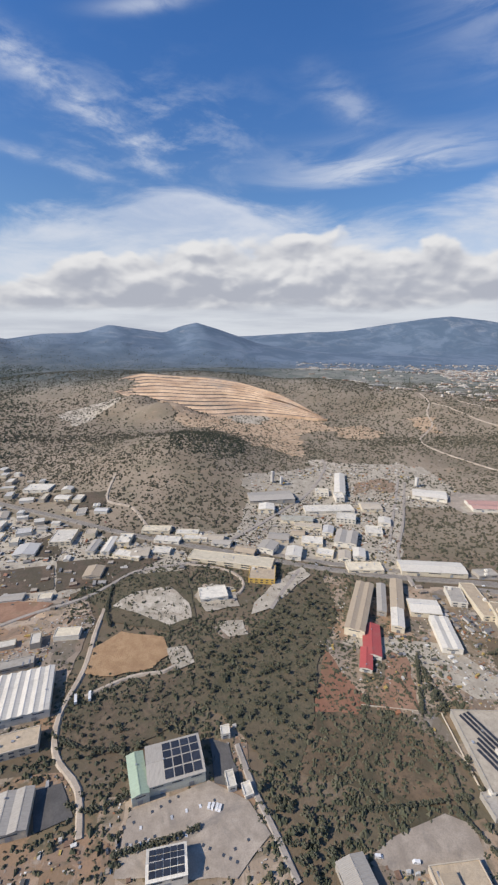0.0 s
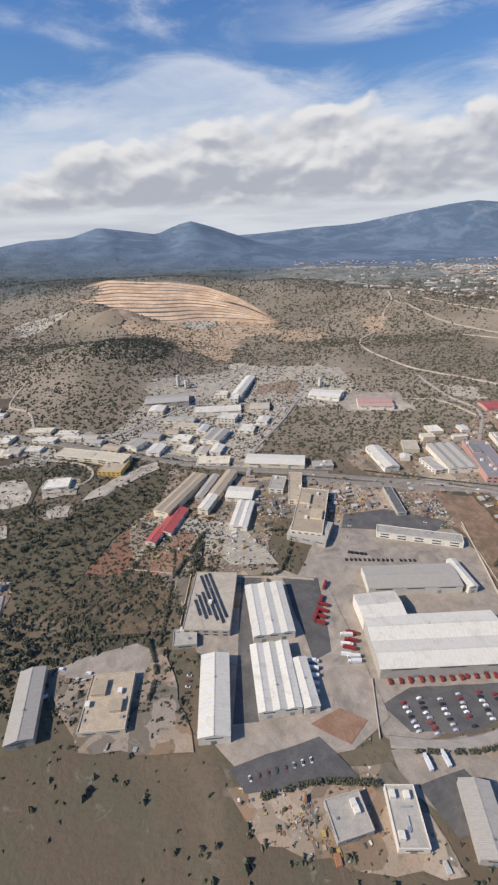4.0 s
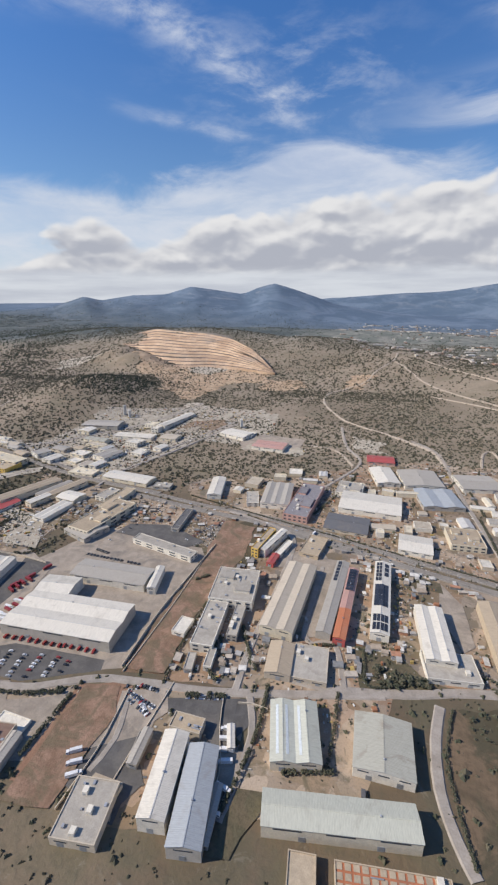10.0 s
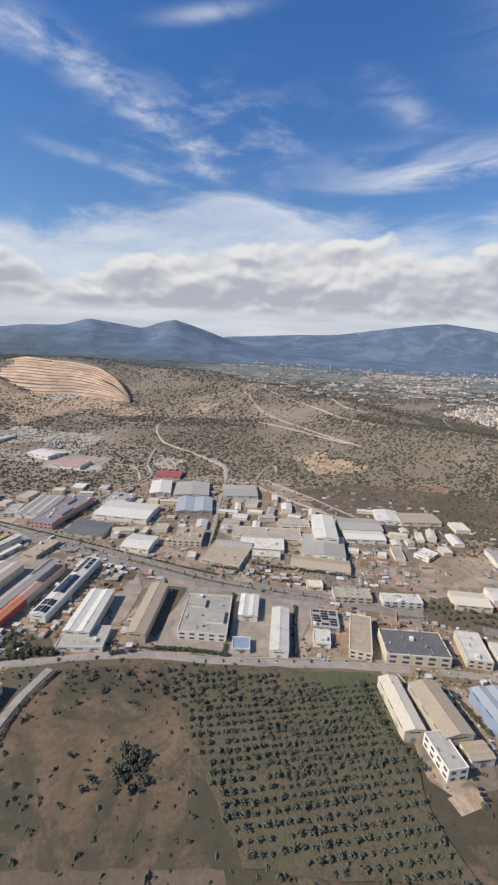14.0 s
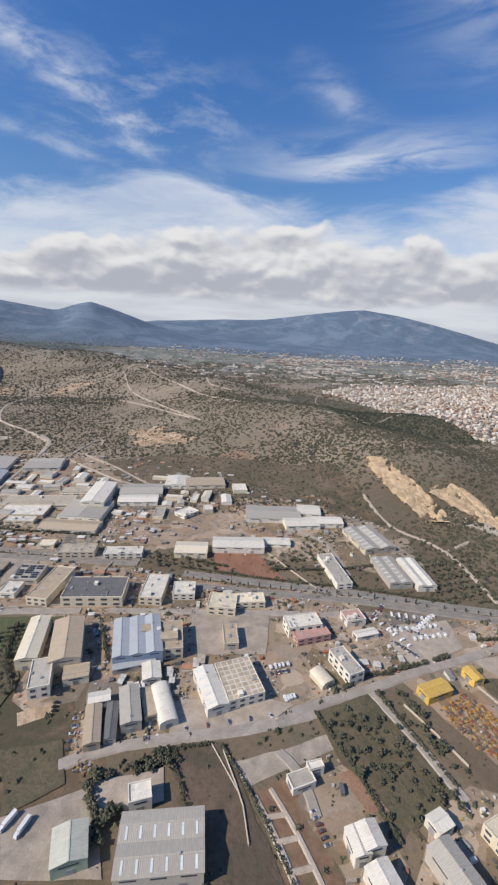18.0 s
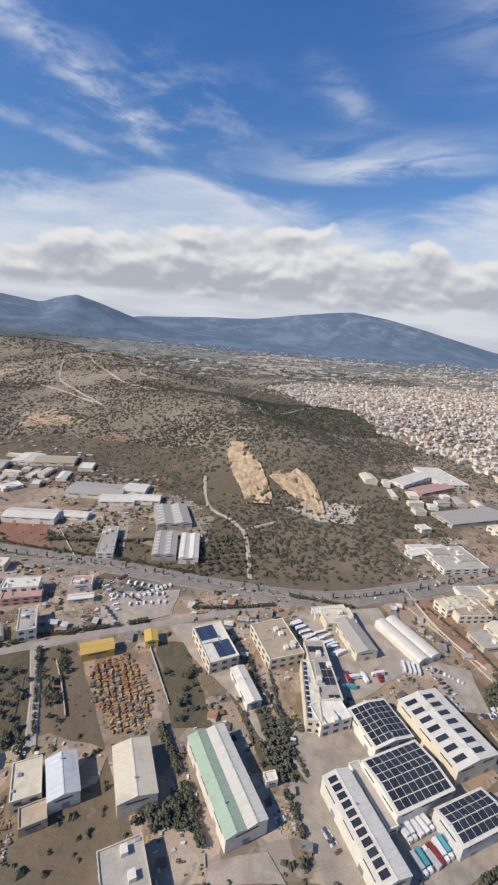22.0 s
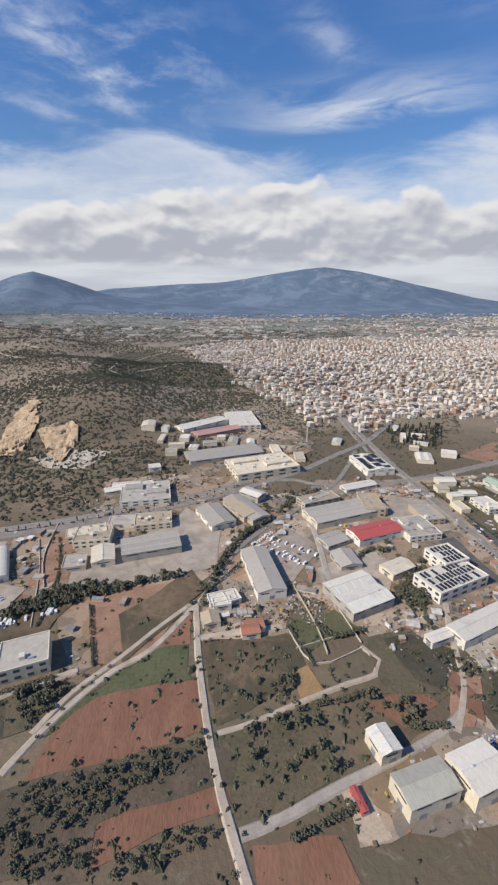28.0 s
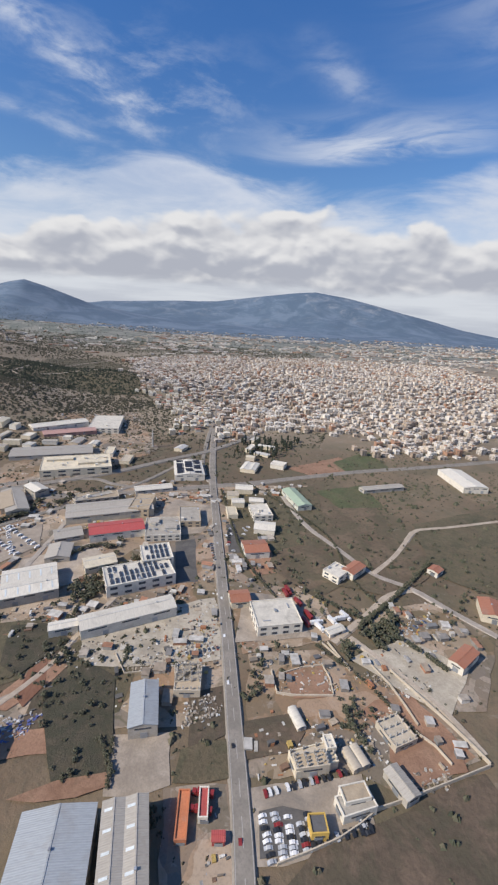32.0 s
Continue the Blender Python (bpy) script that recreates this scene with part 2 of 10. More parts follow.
def height(x, y):
    """The ground's height: the plain, its hills and the mountains behind."""
    x, y = np.asarray(x, float), np.asarray(y, float)
    z = 6.0 * smooth((90 - x) / 200) + 9.0 * smooth((y - 330) / 320) * smooth((900 - x) / 300)
    hills = [
        bump(x, y, -105, 610, 75, 95, 30), bump(x, y, -170, 1330, 300, 150, 72), bump(x, y, -520, 1500, 320, 170, 60),
        bump(x, y, 190, 1290, 220, 160, 56), bump(x, y, 460, 1080, 130, 170, 42, 20), bump(x, y, 640, 860, 110, 150, 36, 25),
        bump(x, y, 800, 600, 110, 130, 38, 30), bump(x, y, 880, 440, 75, 95, 38, 20), bump(x, y, 985, 640, 95, 60, 26),
        bump(x, y, 100, 1900, 700, 260, 40), bump(x, y, -178, 925, 48, 42, 40), bump(x, y, -262, 1000, 55, 50, 40),
    ]
    z = z + sum(h ** 4 for h in hills) ** 0.25
    uneven = smooth((y - 420) / 300)
    if np.any(uneven > 0):
        z = z + uneven * 2.5 * rugged(x, y, 1.6) * smooth((z - 10) / 30)
    # mountains, by the direction from the middle of the flight
    az, r = np.degrees(np.arctan2(x - 600, y + 60)), np.hypot(x - 600, y + 60)
    if np.all(r < 2000):
        return z
    near = np.interp(az, [-75, -49, -42, -38.4, -36.6, -33, -29, -26, -23, -19.7, -17.6, -15.8, -13.3, -11, -8, 0, 20, 40], [70, 80, 110, 188, 160, 196, 205, 262, 236, 206, 258, 285, 240, 190, 130, 60, 20, 10])
    far = np.interp(az, [-60, -20, -10.5, -8.4, -2.8, 5.6, 11, 15.4, 17.8, 22, 26, 30, 33.5, 37, 45], [120, 150, 150, 178, 212, 256, 325, 376, 392, 345, 272, 190, 100, 40, 20])
    rough = rugged(x, y, 0.30) + 0.5 * rugged(y, x, 0.8)
    ridge = 1 - np.abs(rugged(x, y, 0.22))
    w1 = np.where(r < 3696, np.exp(-(((3696 - r) / 620) ** 2)), np.exp(-(((r - 3696) / 500) ** 2)))
    w2 = np.where(r < 4750, np.exp(-(((4750 - r) / 700) ** 2)), 1.0)
    gully = 1 - np.abs(rugged(x, y, 0.55))
    m1 = (near + 20 * rough * (1 - w1)) * w1 * (1 - (1 - w1) * (0.30 * ridge + 0.20 * gully))
    m2 = (far + 20 * rough * (1 - w2)) * w2 * (1 - (1 - w2) * (0.28 * ridge + 0.16 * gully))
    far_on = smooth((r - 2000) / 900)
    return z + far_on * np.maximum(m1, m2)

# ---- materials ----
def surface(name, dark, light, size=1.0, fine=8.0, stain=None, stains=0.35, rough=0.85, relief=0.15, metal=0.0, vary=0.12, streak=None):
    """A worn surface: two tones, fine grain, stains and relief. size: metres of the broad pattern."""
    m = bpy.data.materials.new(name)
    m.use_nodes = True
    n = Nodes(m.node_tree)
    place = n.tree.nodes.new("ShaderNodeNewGeometry").outputs["Position"]
    if streak:
        place = n.scaled(place, streak)
    broad = n.noise(place, 1.0 / size, 5.0, 0.6, 0.4)
    grain = n.noise(place, fine / size, 4.0, 0.6)
    c = n.mix(n.step(broad, 0.3, 0.7), dark, light)
    c = n.mix(n.math("MULTIPLY", n.step(grain, 0.35, 0.75), 0.4), c, [v * 0.62 for v in dark])
    if stain:
        spot = n.noise(place, 0.37 / size, 6.0, 0.65, 1.2)
        c = n.mix(n.math("MULTIPLY", n.step(spot, 0.5, 0.72), stains), c, stain)
    one = n.tree.nodes.new("ShaderNodeObjectInfo").outputs["Random"]
    c = n.mix(1.0, c, n.mix(one, [1 - vary] * 3, [1 + vary] * 3), "MULTIPLY")
    up = n.add("Bump", strength=relief, distance=0.1 * size, height=grain)
    s = n.add("BsdfPrincipled", base_color=c, roughness=rough, metallic=metal, normal=up.outputs[0])
    out = n.tree.nodes.new("ShaderNodeOutputMaterial")
    n.tree.links.new(s.outputs[0], out.inputs[0])
    return m


def ground_material():
    m = bpy.data.materials.new("open_ground")
    m.use_nodes = True
    n = Nodes(m.node_tree)
    place = n.tree.nodes.new("ShaderNodeNewGeometry").outputs["Position"]
    wide = n.noise(place, 0.006, 5.0, 0.6, 0.8)
    mid = n.noise(place, 0.035, 6.0, 0.6, 0.6)
    fine = n.noise(place, 0.35, 5.0, 0.65)
    low = n.mix(n.step(wide, 0.40, 0.62), (0.125, 0.092, 0.058), (0.195, 0.145, 0.094))
    stony = n.mix(n.step(wide, 0.38, 0.62), (0.205, 0.163, 0.113), (0.290, 0.232, 0.168))
    high = n.step(n.add("SeparateXYZ", vector=place).outputs[1], 290.0, 420.0)
    c = n.mix(high, low, stony)
    c = n.mix(n.math("MULTIPLY", n.step(mid, 0.44, 0.66), 0.5), c, n.mix(high, (0.10, 0.098, 0.058), (0.185, 0.165, 0.108)))
    c = n.mix(n.math("MULTIPLY", n.step(n.noise(place, 0.013, 6.0, 0.7, 1.5), 0.58, 0.72), 0.6), c, n.mix(high, (0.20, 0.135, 0.085), (0.36, 0.25, 0.16)))
    c = n.mix(n.math("MULTIPLY", n.step(fine, 0.42, 0.75), 0.45), c, n.mix(high, (0.080, 0.074, 0.05), (0.14, 0.12, 0.08)))
    bare = n.noise(place, 0.09, 6.0, 0.75, 0.8)
    c = n.mix(n.math("MULTIPLY", n.step(bare, 0.58, 0.72), 0.5), c, n.mix(high, (0.27, 0.24, 0.19), (0.47, 0.42, 0.34)))
    # the green plain beyond the hills, paled by some distance haze put into its tone
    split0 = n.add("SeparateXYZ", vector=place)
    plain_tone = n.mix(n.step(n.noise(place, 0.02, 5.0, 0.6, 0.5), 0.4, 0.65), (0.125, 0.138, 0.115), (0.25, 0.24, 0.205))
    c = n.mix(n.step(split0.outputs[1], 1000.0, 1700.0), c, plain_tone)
    # wooded foothills to the west, then pines and rock on the mountains under painted haze
    split = n.add("SeparateXYZ", vector=place)
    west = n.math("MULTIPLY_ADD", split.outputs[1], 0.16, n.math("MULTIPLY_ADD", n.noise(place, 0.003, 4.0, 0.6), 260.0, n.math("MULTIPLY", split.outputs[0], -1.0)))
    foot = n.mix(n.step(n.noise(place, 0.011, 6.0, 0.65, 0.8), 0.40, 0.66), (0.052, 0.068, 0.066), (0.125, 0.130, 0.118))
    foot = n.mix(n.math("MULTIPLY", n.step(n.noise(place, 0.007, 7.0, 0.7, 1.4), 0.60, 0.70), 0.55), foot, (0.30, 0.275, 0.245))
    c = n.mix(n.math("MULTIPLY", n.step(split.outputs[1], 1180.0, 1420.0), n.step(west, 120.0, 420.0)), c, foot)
    # the blue haze of distance is put into the mountains' colour
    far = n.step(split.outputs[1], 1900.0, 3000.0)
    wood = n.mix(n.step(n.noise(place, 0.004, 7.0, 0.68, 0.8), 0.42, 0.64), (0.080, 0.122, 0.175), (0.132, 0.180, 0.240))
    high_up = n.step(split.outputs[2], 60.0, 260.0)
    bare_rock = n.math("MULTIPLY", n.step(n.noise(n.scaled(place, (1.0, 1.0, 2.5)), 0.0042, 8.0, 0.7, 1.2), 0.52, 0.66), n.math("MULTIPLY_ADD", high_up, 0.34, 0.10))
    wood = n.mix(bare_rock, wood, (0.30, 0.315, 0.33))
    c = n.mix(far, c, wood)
    up = n.add("Bump", strength=0.5, distance=1.0, height=fine)
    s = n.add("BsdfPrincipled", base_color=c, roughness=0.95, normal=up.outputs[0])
    out = n.tree.nodes.new("ShaderNodeOutputMaterial")
    n.tree.links.new(s.outputs[0], out.inputs[0])
    return m


GROUND = ground_material()


def sheet_roof(name, tone, dirt=0.35, metal=0.0, rough=0.55):
    """Corrugated metal or fibre cement sheets with lapped rows, rust and dust."""
    m = bpy.data.materials.new(name)
    m.use_nodes = True
    n = Nodes(m.node_tree)
    local = n.tree.nodes.new("ShaderNodeTexCoord").outputs["Object"]
    split = n.add("SeparateXYZ", vector=local)
    place = n.tree.nodes.new("ShaderNodeNewGeometry").outputs["Position"]
    rib = n.math("SINE", n.math("MULTIPLY", split.outputs[1], 12.0))
    lap = n.math("FRACT", n.math("MULTIPLY", split.outputs[1], 0.55))
    run = n.noise(n.scaled(local, (0.5, 2.2, 1.0)), 1.0, 5.0, 0.65, 0.3)
    blot = n.noise(place, 0.16, 5.0, 0.6, 0.8)
    c = n.mix(n.step(run, 0.3, 0.75), tone, [v * 0.83 for v in tone])
    c = n.mix(n.math("MULTIPLY", n.step(blot, 0.5, 0.75), dirt), c, (0.26, 0.22, 0.17))
    c = n.mix(n.math("MULTIPLY", n.math("LESS_THAN", lap, 0.07), 0.22), c, [v * 0.5 for v in tone])
    one = n.tree.nodes.new("ShaderNodeObjectInfo").outputs["Random"]
    c = n.mix(1.0, c, n.mix(one, (0.88, 0.88, 0.88), (1.08, 1.08, 1.08)), "MULTIPLY")
    up = n.add("Bump", strength=0.35, distance=0.05, height=rib)
    s = n.add("BsdfPrincipled", base_color=c, roughness=rough, metallic=metal, normal=up.outputs[0])
    out = n.tree.nodes.new("ShaderNodeOutputMaterial")
    n.tree.links.new(s.outputs[0], out.inputs[0])
    return m


def plain(name, tone, rough=0.5, metal=0.0, vary=0.1):
    return surface(name, [v * 0.9 for v in tone], [v * 1.08 for v in tone], 1.2, 6.0, None, 0.0, rough, 0.05, metal, vary)


TONES = {
    "white": (0.70, 0.652, 0.555), "grey": (0.43, 0.393, 0.335), "darkgrey": (0.15, 0.148, 0.148), "tan": (0.46, 0.37, 0.26),
    "cream": (0.68, 0.60, 0.45), "beige": (0.52, 0.45, 0.35), "bluegrey": (0.40, 0.425, 0.44), "blue": (0.30, 0.37, 0.48),
    "green": (0.38, 0.47, 0.34), "orange": (0.52, 0.19, 0.09), "red": (0.44, 0.09, 0.08), "tile": (0.40, 0.17, 0.10),
    "pink": (0.50, 0.30, 0.25), "yellow": (0.64, 0.42, 0.10), "greenwhite": (0.53, 0.53, 0.44), "greywhite": (0.58, 0.56, 0.52),
    "pinkblue": (0.25, 0.235, 0.245), "bluewhite": (0.57, 0.58, 0.57), "greendirt": (0.44, 0.425, 0.35), "brown": (0.22, 0.14, 0.105),
}
WORDS = {"darkgrey": "dark grey", "bluegrey": "blue-grey", "tile": "orange-tiled", "greenwhite": "pale green", "greywhite": "grey-white", "pinkblue": "dusky blue", "bluewhite": "pale blue", "greendirt": "mildewed grey"}
ROOF = {k: sheet_roof("roof_" + k, v, 0.7 if k == "greendirt" else 0.32) for k, v in TONES.items()}
WALL = {k: surface("wall_" + k, [a * 0.92 for a in v], [min(a * 1.06, 0.85) for a in v], 2.5, 5.0, (0.27, 0.23, 0.18), 0.30, 0.85, 0.1, 0.0, 0.10) for k, v in TONES.items()}
FLAT = {k: surface("slab_" + k, [a * 0.82 for a in v], [min(a * 1.02, 0.8) for a in v], 3.0, 7.0, (0.20, 0.18, 0.15), 0.40, 0.9, 0.15, 0.0, 0.12) for k, v in TONES.items()}
GLASS = plain("window_glass", (0.07, 0.08, 0.095), 0.15)
ROLLER = plain("roller_door", (0.30, 0.32, 0.34), 0.5, 0.3, 0.3)
PANEL = surface("solar_cells", (0.030, 0.034, 0.043), (0.048, 0.053, 0.066), 0.8, 4.0, None, 0, 0.22, 0.02, 0.1, 0.25)
PANEL_BLUE = surface("solar_cells_blue", (0.040, 0.060, 0.105), (0.058, 0.082, 0.135), 0.8, 4.0, None, 0, 0.22, 0.02, 0.1, 0.2)
LIGHT = plain("rooflight_sheet", (0.62, 0.66, 0.66), 0.3)
METAL = plain("galvanised_metal", (0.48, 0.49, 0.50), 0.45, 0.5, 0.25)
CAR_LINE = plain("road_paint", (0.36, 0.34, 0.31), 0.8)
CONCRETE = surface("concrete", (0.34, 0.32, 0.29), (0.46, 0.44, 0.40), 2.0, 8.0, (0.2, 0.18, 0.15), 0.4)
def plots_material():
    """Yard ground that changes from plot to plot: concrete, earth, gravel, weeds and old tarmac."""
    m = bpy.data.materials.new("yard_plots")
    m.use_nodes = True
    n = Nodes(m.node_tree)
    place = n.tree.nodes.new("ShaderNodeNewGeometry").outputs["Position"]
    bent = n.tree.nodes.new("ShaderNodeVectorMath")
    bent.operation = "ADD"
    n.tree.links.new(n.scaled(place, (1, 1, 0), (0, 0, -12)), bent.inputs[0])
    wob = n.add("TexNoise", vector=place, scale=0.12, detail=3.0)
    small = n.tree.nodes.new("ShaderNodeVectorMath")
    small.operation = "SCALE"
    n.tree.links.new(wob.outputs["Color"], small.inputs[0])
    small.inputs["Scale"].default_value = 5.0
    n.tree.links.new(small.outputs[0], bent.inputs[1])

    def cells(scale):
        node = n.tree.nodes.new("ShaderNodeTexVoronoi")
        node.voronoi_dimensions, node.distance = "2D", "CHEBYCHEV"
        n.tree.links.new(bent.outputs[0], node.inputs["Vector"])
        node.inputs["Scale"].default_value = scale
        return n.add("SeparateColor", color=node.outputs["Color"]).outputs[0]

    def ramp(value, tones):
        node = n.tree.nodes.new("ShaderNodeValToRGB")
        node.color_ramp.interpolation = "CONSTANT"
        for i, tone in enumerate(tones):
            e = node.color_ramp.elements[i] if i < 2 else node.color_ramp.elements.new(i / len(tones))
            e.position, e.color = i / len(tones), (*tone, 1)
        n.tree.links.new(value, node.inputs[0])
        return node.outputs[0]
    c = ramp(cells(0.045), [(0.31, 0.26, 0.205), (0.20, 0.155, 0.11), (0.36, 0.315, 0.26), (0.15, 0.125, 0.08), (0.27, 0.19, 0.13), (0.33, 0.28, 0.225), (0.17, 0.16, 0.145), (0.29, 0.24, 0.19)])
    c = n.mix(0.4, c, ramp(cells(0.11), [(0.34, 0.29, 0.235), (0.19, 0.15, 0.105), (0.40, 0.36, 0.31), (0.12, 0.105, 0.07), (0.25, 0.185, 0.13), (0.15, 0.14, 0.13)]))
    c = n.mix(1.0, c, (1.16, 1.04, 0.92), "MULTIPLY")
    c = n.mix(n.math("MULTIPLY", n.step(n.noise(place, 0.10, 6.0, 0.65, 1.0), 0.53, 0.68), 0.7), c, (0.092, 0.086, 0.052))
    c = n.mix(n.math("MULTIPLY", n.step(n.noise(place, 0.22, 5.0, 0.65, 0.6), 0.56, 0.72), 0.5), c, (0.43, 0.38, 0.32))
    fine = n.noise(place, 1.3, 4.0, 0.65)
    c = n.mix(n.math("MULTIPLY", n.step(fine, 0.45, 0.75), 0.35), c, (0.09, 0.08, 0.06))
    up = n.add("Bump", strength=0.3, distance=0.3, height=fine)
    s = n.add("BsdfPrincipled", base_color=c, roughness=0.92, normal=up.outputs[0])
    out = n.tree.nodes.new("ShaderNodeOutputMaterial")
    n.tree.links.new(s.outputs[0], out.inputs[0])
    return m


# open soil is broken up by weeds, bare places and stones
def broken(name, dark, light, soil, size, much):
    m = bpy.data.materials.new(name)
    m.use_nodes = True
    n = Nodes(m.node_tree)
    place = n.tree.nodes.new("ShaderNodeNewGeometry").outputs["Position"]
    c = n.mix(n.step(n.noise(place, 1.0 / size, 6.0, 0.65, 0.8), 0.35, 0.65), dark, light)
    c = n.mix(n.math("MULTIPLY", n.step(n.noise(place, 0.6 / size, 7.0, 0.7, 1.5), 0.44, 0.58), much), c, soil)
    fine = n.noise(place, 9.0 / size, 5.0, 0.65)
    c = n.mix(n.math("MULTIPLY", n.step(fine, 0.42, 0.72), 0.5), c, [v * 0.55 for v in dark])
    up = n.add("Bump", strength=0.6, distance=0.6, height=fine)
    s = n.add("BsdfPrincipled", base_color=c, roughness=0.95, normal=up.outputs[0])
    out = n.tree.nodes.new("ShaderNodeOutputMaterial")
    n.tree.links.new(s.outputs[0], out.inputs[0])
    return m


LAND = {
    "tarmac": surface("dark_tarmac", (0.085, 0.08, 0.076), (0.125, 0.118, 0.11), 7.0, 9.0, (0.19, 0.17, 0.145), 0.5, 0.9, 0.1, vary=0.08),
    "asphalt": surface("asphalt", (0.205, 0.183, 0.155), (0.275, 0.245, 0.207), 6.0, 9.0, (0.16, 0.145, 0.125), 0.5, 0.9, 0.1, vary=0.04),
    "concrete": surface("worn_roadway", (0.30, 0.26, 0.218), (0.39, 0.345, 0.295), 6.0, 9.0, (0.18, 0.165, 0.14), 0.5, 0.9, 0.1, vary=0.05),
    "dirt": surface("dirt_track", (0.37, 0.305, 0.235), (0.49, 0.415, 0.33), 5.0, 8.0, (0.26, 0.20, 0.15), 0.5, 0.95, 0.2, vary=0.05),
    "dust": plots_material(),
    "lot": surface("paved_yard", (0.285, 0.238, 0.188), (0.415, 0.35, 0.28), 7.0, 12.0, (0.165, 0.148, 0.128), 0.75, 0.9, 0.1, vary=0.12),
    "white": surface("limestone_rubble", (0.42, 0.37, 0.30), (0.60, 0.54, 0.46), 5.0, 8.0, (0.25, 0.2, 0.15), 0.5, 0.95, 0.4),
    "orange": surface("ochre_earth", (0.38, 0.22, 0.11), (0.48, 0.31, 0.17), 8.0, 8.0, (0.30, 0.20, 0.12), 0.6, 0.95, 0.3),
    "orangedry": surface("straw_plot", (0.27, 0.17, 0.08), (0.34, 0.22, 0.10), 6.0, 8.0, (0.2, 0.14, 0.07), 0.5, 0.95, 0.3),
    "red": surface("red_earth", (0.205, 0.098, 0.060), (0.265, 0.135, 0.085), 9.0, 10.0, (0.15, 0.10, 0.055), 0.6, 0.95, 0.3, streak=(1.0, 0.35, 1.0)),
    "redbrown": surface("red_brown_earth", (0.24, 0.135, 0.085), (0.33, 0.20, 0.13), 9.0, 10.0, (0.15, 0.125, 0.07), 0.7, 0.95, 0.3),
    "bare": broken("trampled_earth", (0.205, 0.125, 0.080), (0.315, 0.20, 0.138), (0.135, 0.112, 0.066), 9.0, 0.75),
    "redgreen": broken("weedy_red_earth", (0.16, 0.088, 0.050), (0.23, 0.125, 0.072), (0.075, 0.078, 0.040), 12.0, 0.8),
    "brown": broken("fallow_field", (0.115, 0.085, 0.055), (0.170, 0.125, 0.082), (0.085, 0.080, 0.045), 18.0, 0.6),
    "dry": broken("dry_grassland", (0.118, 0.084, 0.050), (0.182, 0.126, 0.078), (0.058, 0.056, 0.032), 24.0, 0.8),
    "green": broken("green_field", (0.070, 0.088, 0.038), (0.105, 0.112, 0.052), (0.125, 0.098, 0.058), 14.0, 0.5),
    "darkgreen": broken("overgrown_plot", (0.082, 0.075, 0.043), (0.125, 0.105, 0.062), (0.140, 0.105, 0.066), 12.0, 0.6),
    "pit": surface("ochre_pit_earth", (0.36, 0.22, 0.115), (0.47, 0.31, 0.17), 6.0, 9.0, (0.27, 0.165, 0.085), 0.6, 0.95, 0.5),
    "pathred": surface("garden_earth", (0.17, 0.10, 0.06), (0.25, 0.16, 0.10), 4.0, 8.0, (0.10, 0.10, 0.05), 0.6, 0.95, 0.3),
    "paleyard": surface("pale_works_yard", (0.345, 0.30, 0.232), (0.49, 0.435, 0.345), 8.0, 10.0, (0.22, 0.19, 0.145), 0.6, 0.92, 0.2, vary=0.05),
    "ochre": surface("ochre_rock_face", (0.42, 0.29, 0.165), (0.66, 0.50, 0.32), 7.0, 9.0, (0.30, 0.22, 0.14), 0.5, 0.95, 0.8),
    "pond": broken("dark_brush_plot", (0.060, 0.054, 0.036), (0.092, 0.076, 0.050), (0.050, 0.052, 0.030), 6.0, 0.6),
    "dark": broken("ploughed_dark_field", (0.100, 0.075, 0.052), (0.145, 0.104, 0.072), (0.070, 0.066, 0.040), 16.0, 0.6),
}
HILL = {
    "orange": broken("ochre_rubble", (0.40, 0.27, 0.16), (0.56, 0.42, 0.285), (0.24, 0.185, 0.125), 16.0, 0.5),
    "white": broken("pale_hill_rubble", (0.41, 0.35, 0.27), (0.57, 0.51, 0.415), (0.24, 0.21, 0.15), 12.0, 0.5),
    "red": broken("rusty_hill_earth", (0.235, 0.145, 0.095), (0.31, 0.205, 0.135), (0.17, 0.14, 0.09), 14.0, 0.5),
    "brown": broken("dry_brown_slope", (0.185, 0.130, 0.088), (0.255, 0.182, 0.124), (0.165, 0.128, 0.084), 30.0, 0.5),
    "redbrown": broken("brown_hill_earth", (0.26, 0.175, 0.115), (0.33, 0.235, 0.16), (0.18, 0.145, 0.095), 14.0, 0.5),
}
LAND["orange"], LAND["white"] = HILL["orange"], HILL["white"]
LAND_WORDS = {
    "tarmac": "dark tarmac parking yard",
    "asphalt": "dark grey worn asphalt surface", "concrete": "pale worn concrete roadway", "dirt": "pale dusty dirt track", "paleyard": "pale dusty limestone works yard", "dust": "dusty pale brown industrial yard ground",
    "bare": "bare trampled red-brown earth strip", "lot": "pale grey paved industrial yard", "white": "pale limestone rubble ground", "orange": "ochre bare excavated earth", "orangedry": "straw-coloured dry garden plot",
    "red": "red-brown ploughed earth field", "redbrown": "bare reddish brown earth plot", "redgreen": "weedy red earth plot", "brown": "brown fallow field",
    "dry": "dry brown grass field", "green": "thin green crop field", "darkgreen": "dark overgrown green plot", "ochre": "ochre bare rock face cut into the hill", "pathred": "reddish garden earth with pale paths", "pond": "dark plot of dense low brush", "pit": "ochre earth of an open clay pit", "dark": "dark brown ploughed field",
}

# ---- mesh helpers ----
def mesh_object(name, verts, faces, material, smooth_faces=False):
    me = bpy.data.meshes.new(name)
    me.from_pydata(verts, [], faces)
    me.materials.append(material)
    if smooth_faces:
        me.polygons.foreach_set("use_smooth", [True] * len(me.polygons))
    return new(name, me)


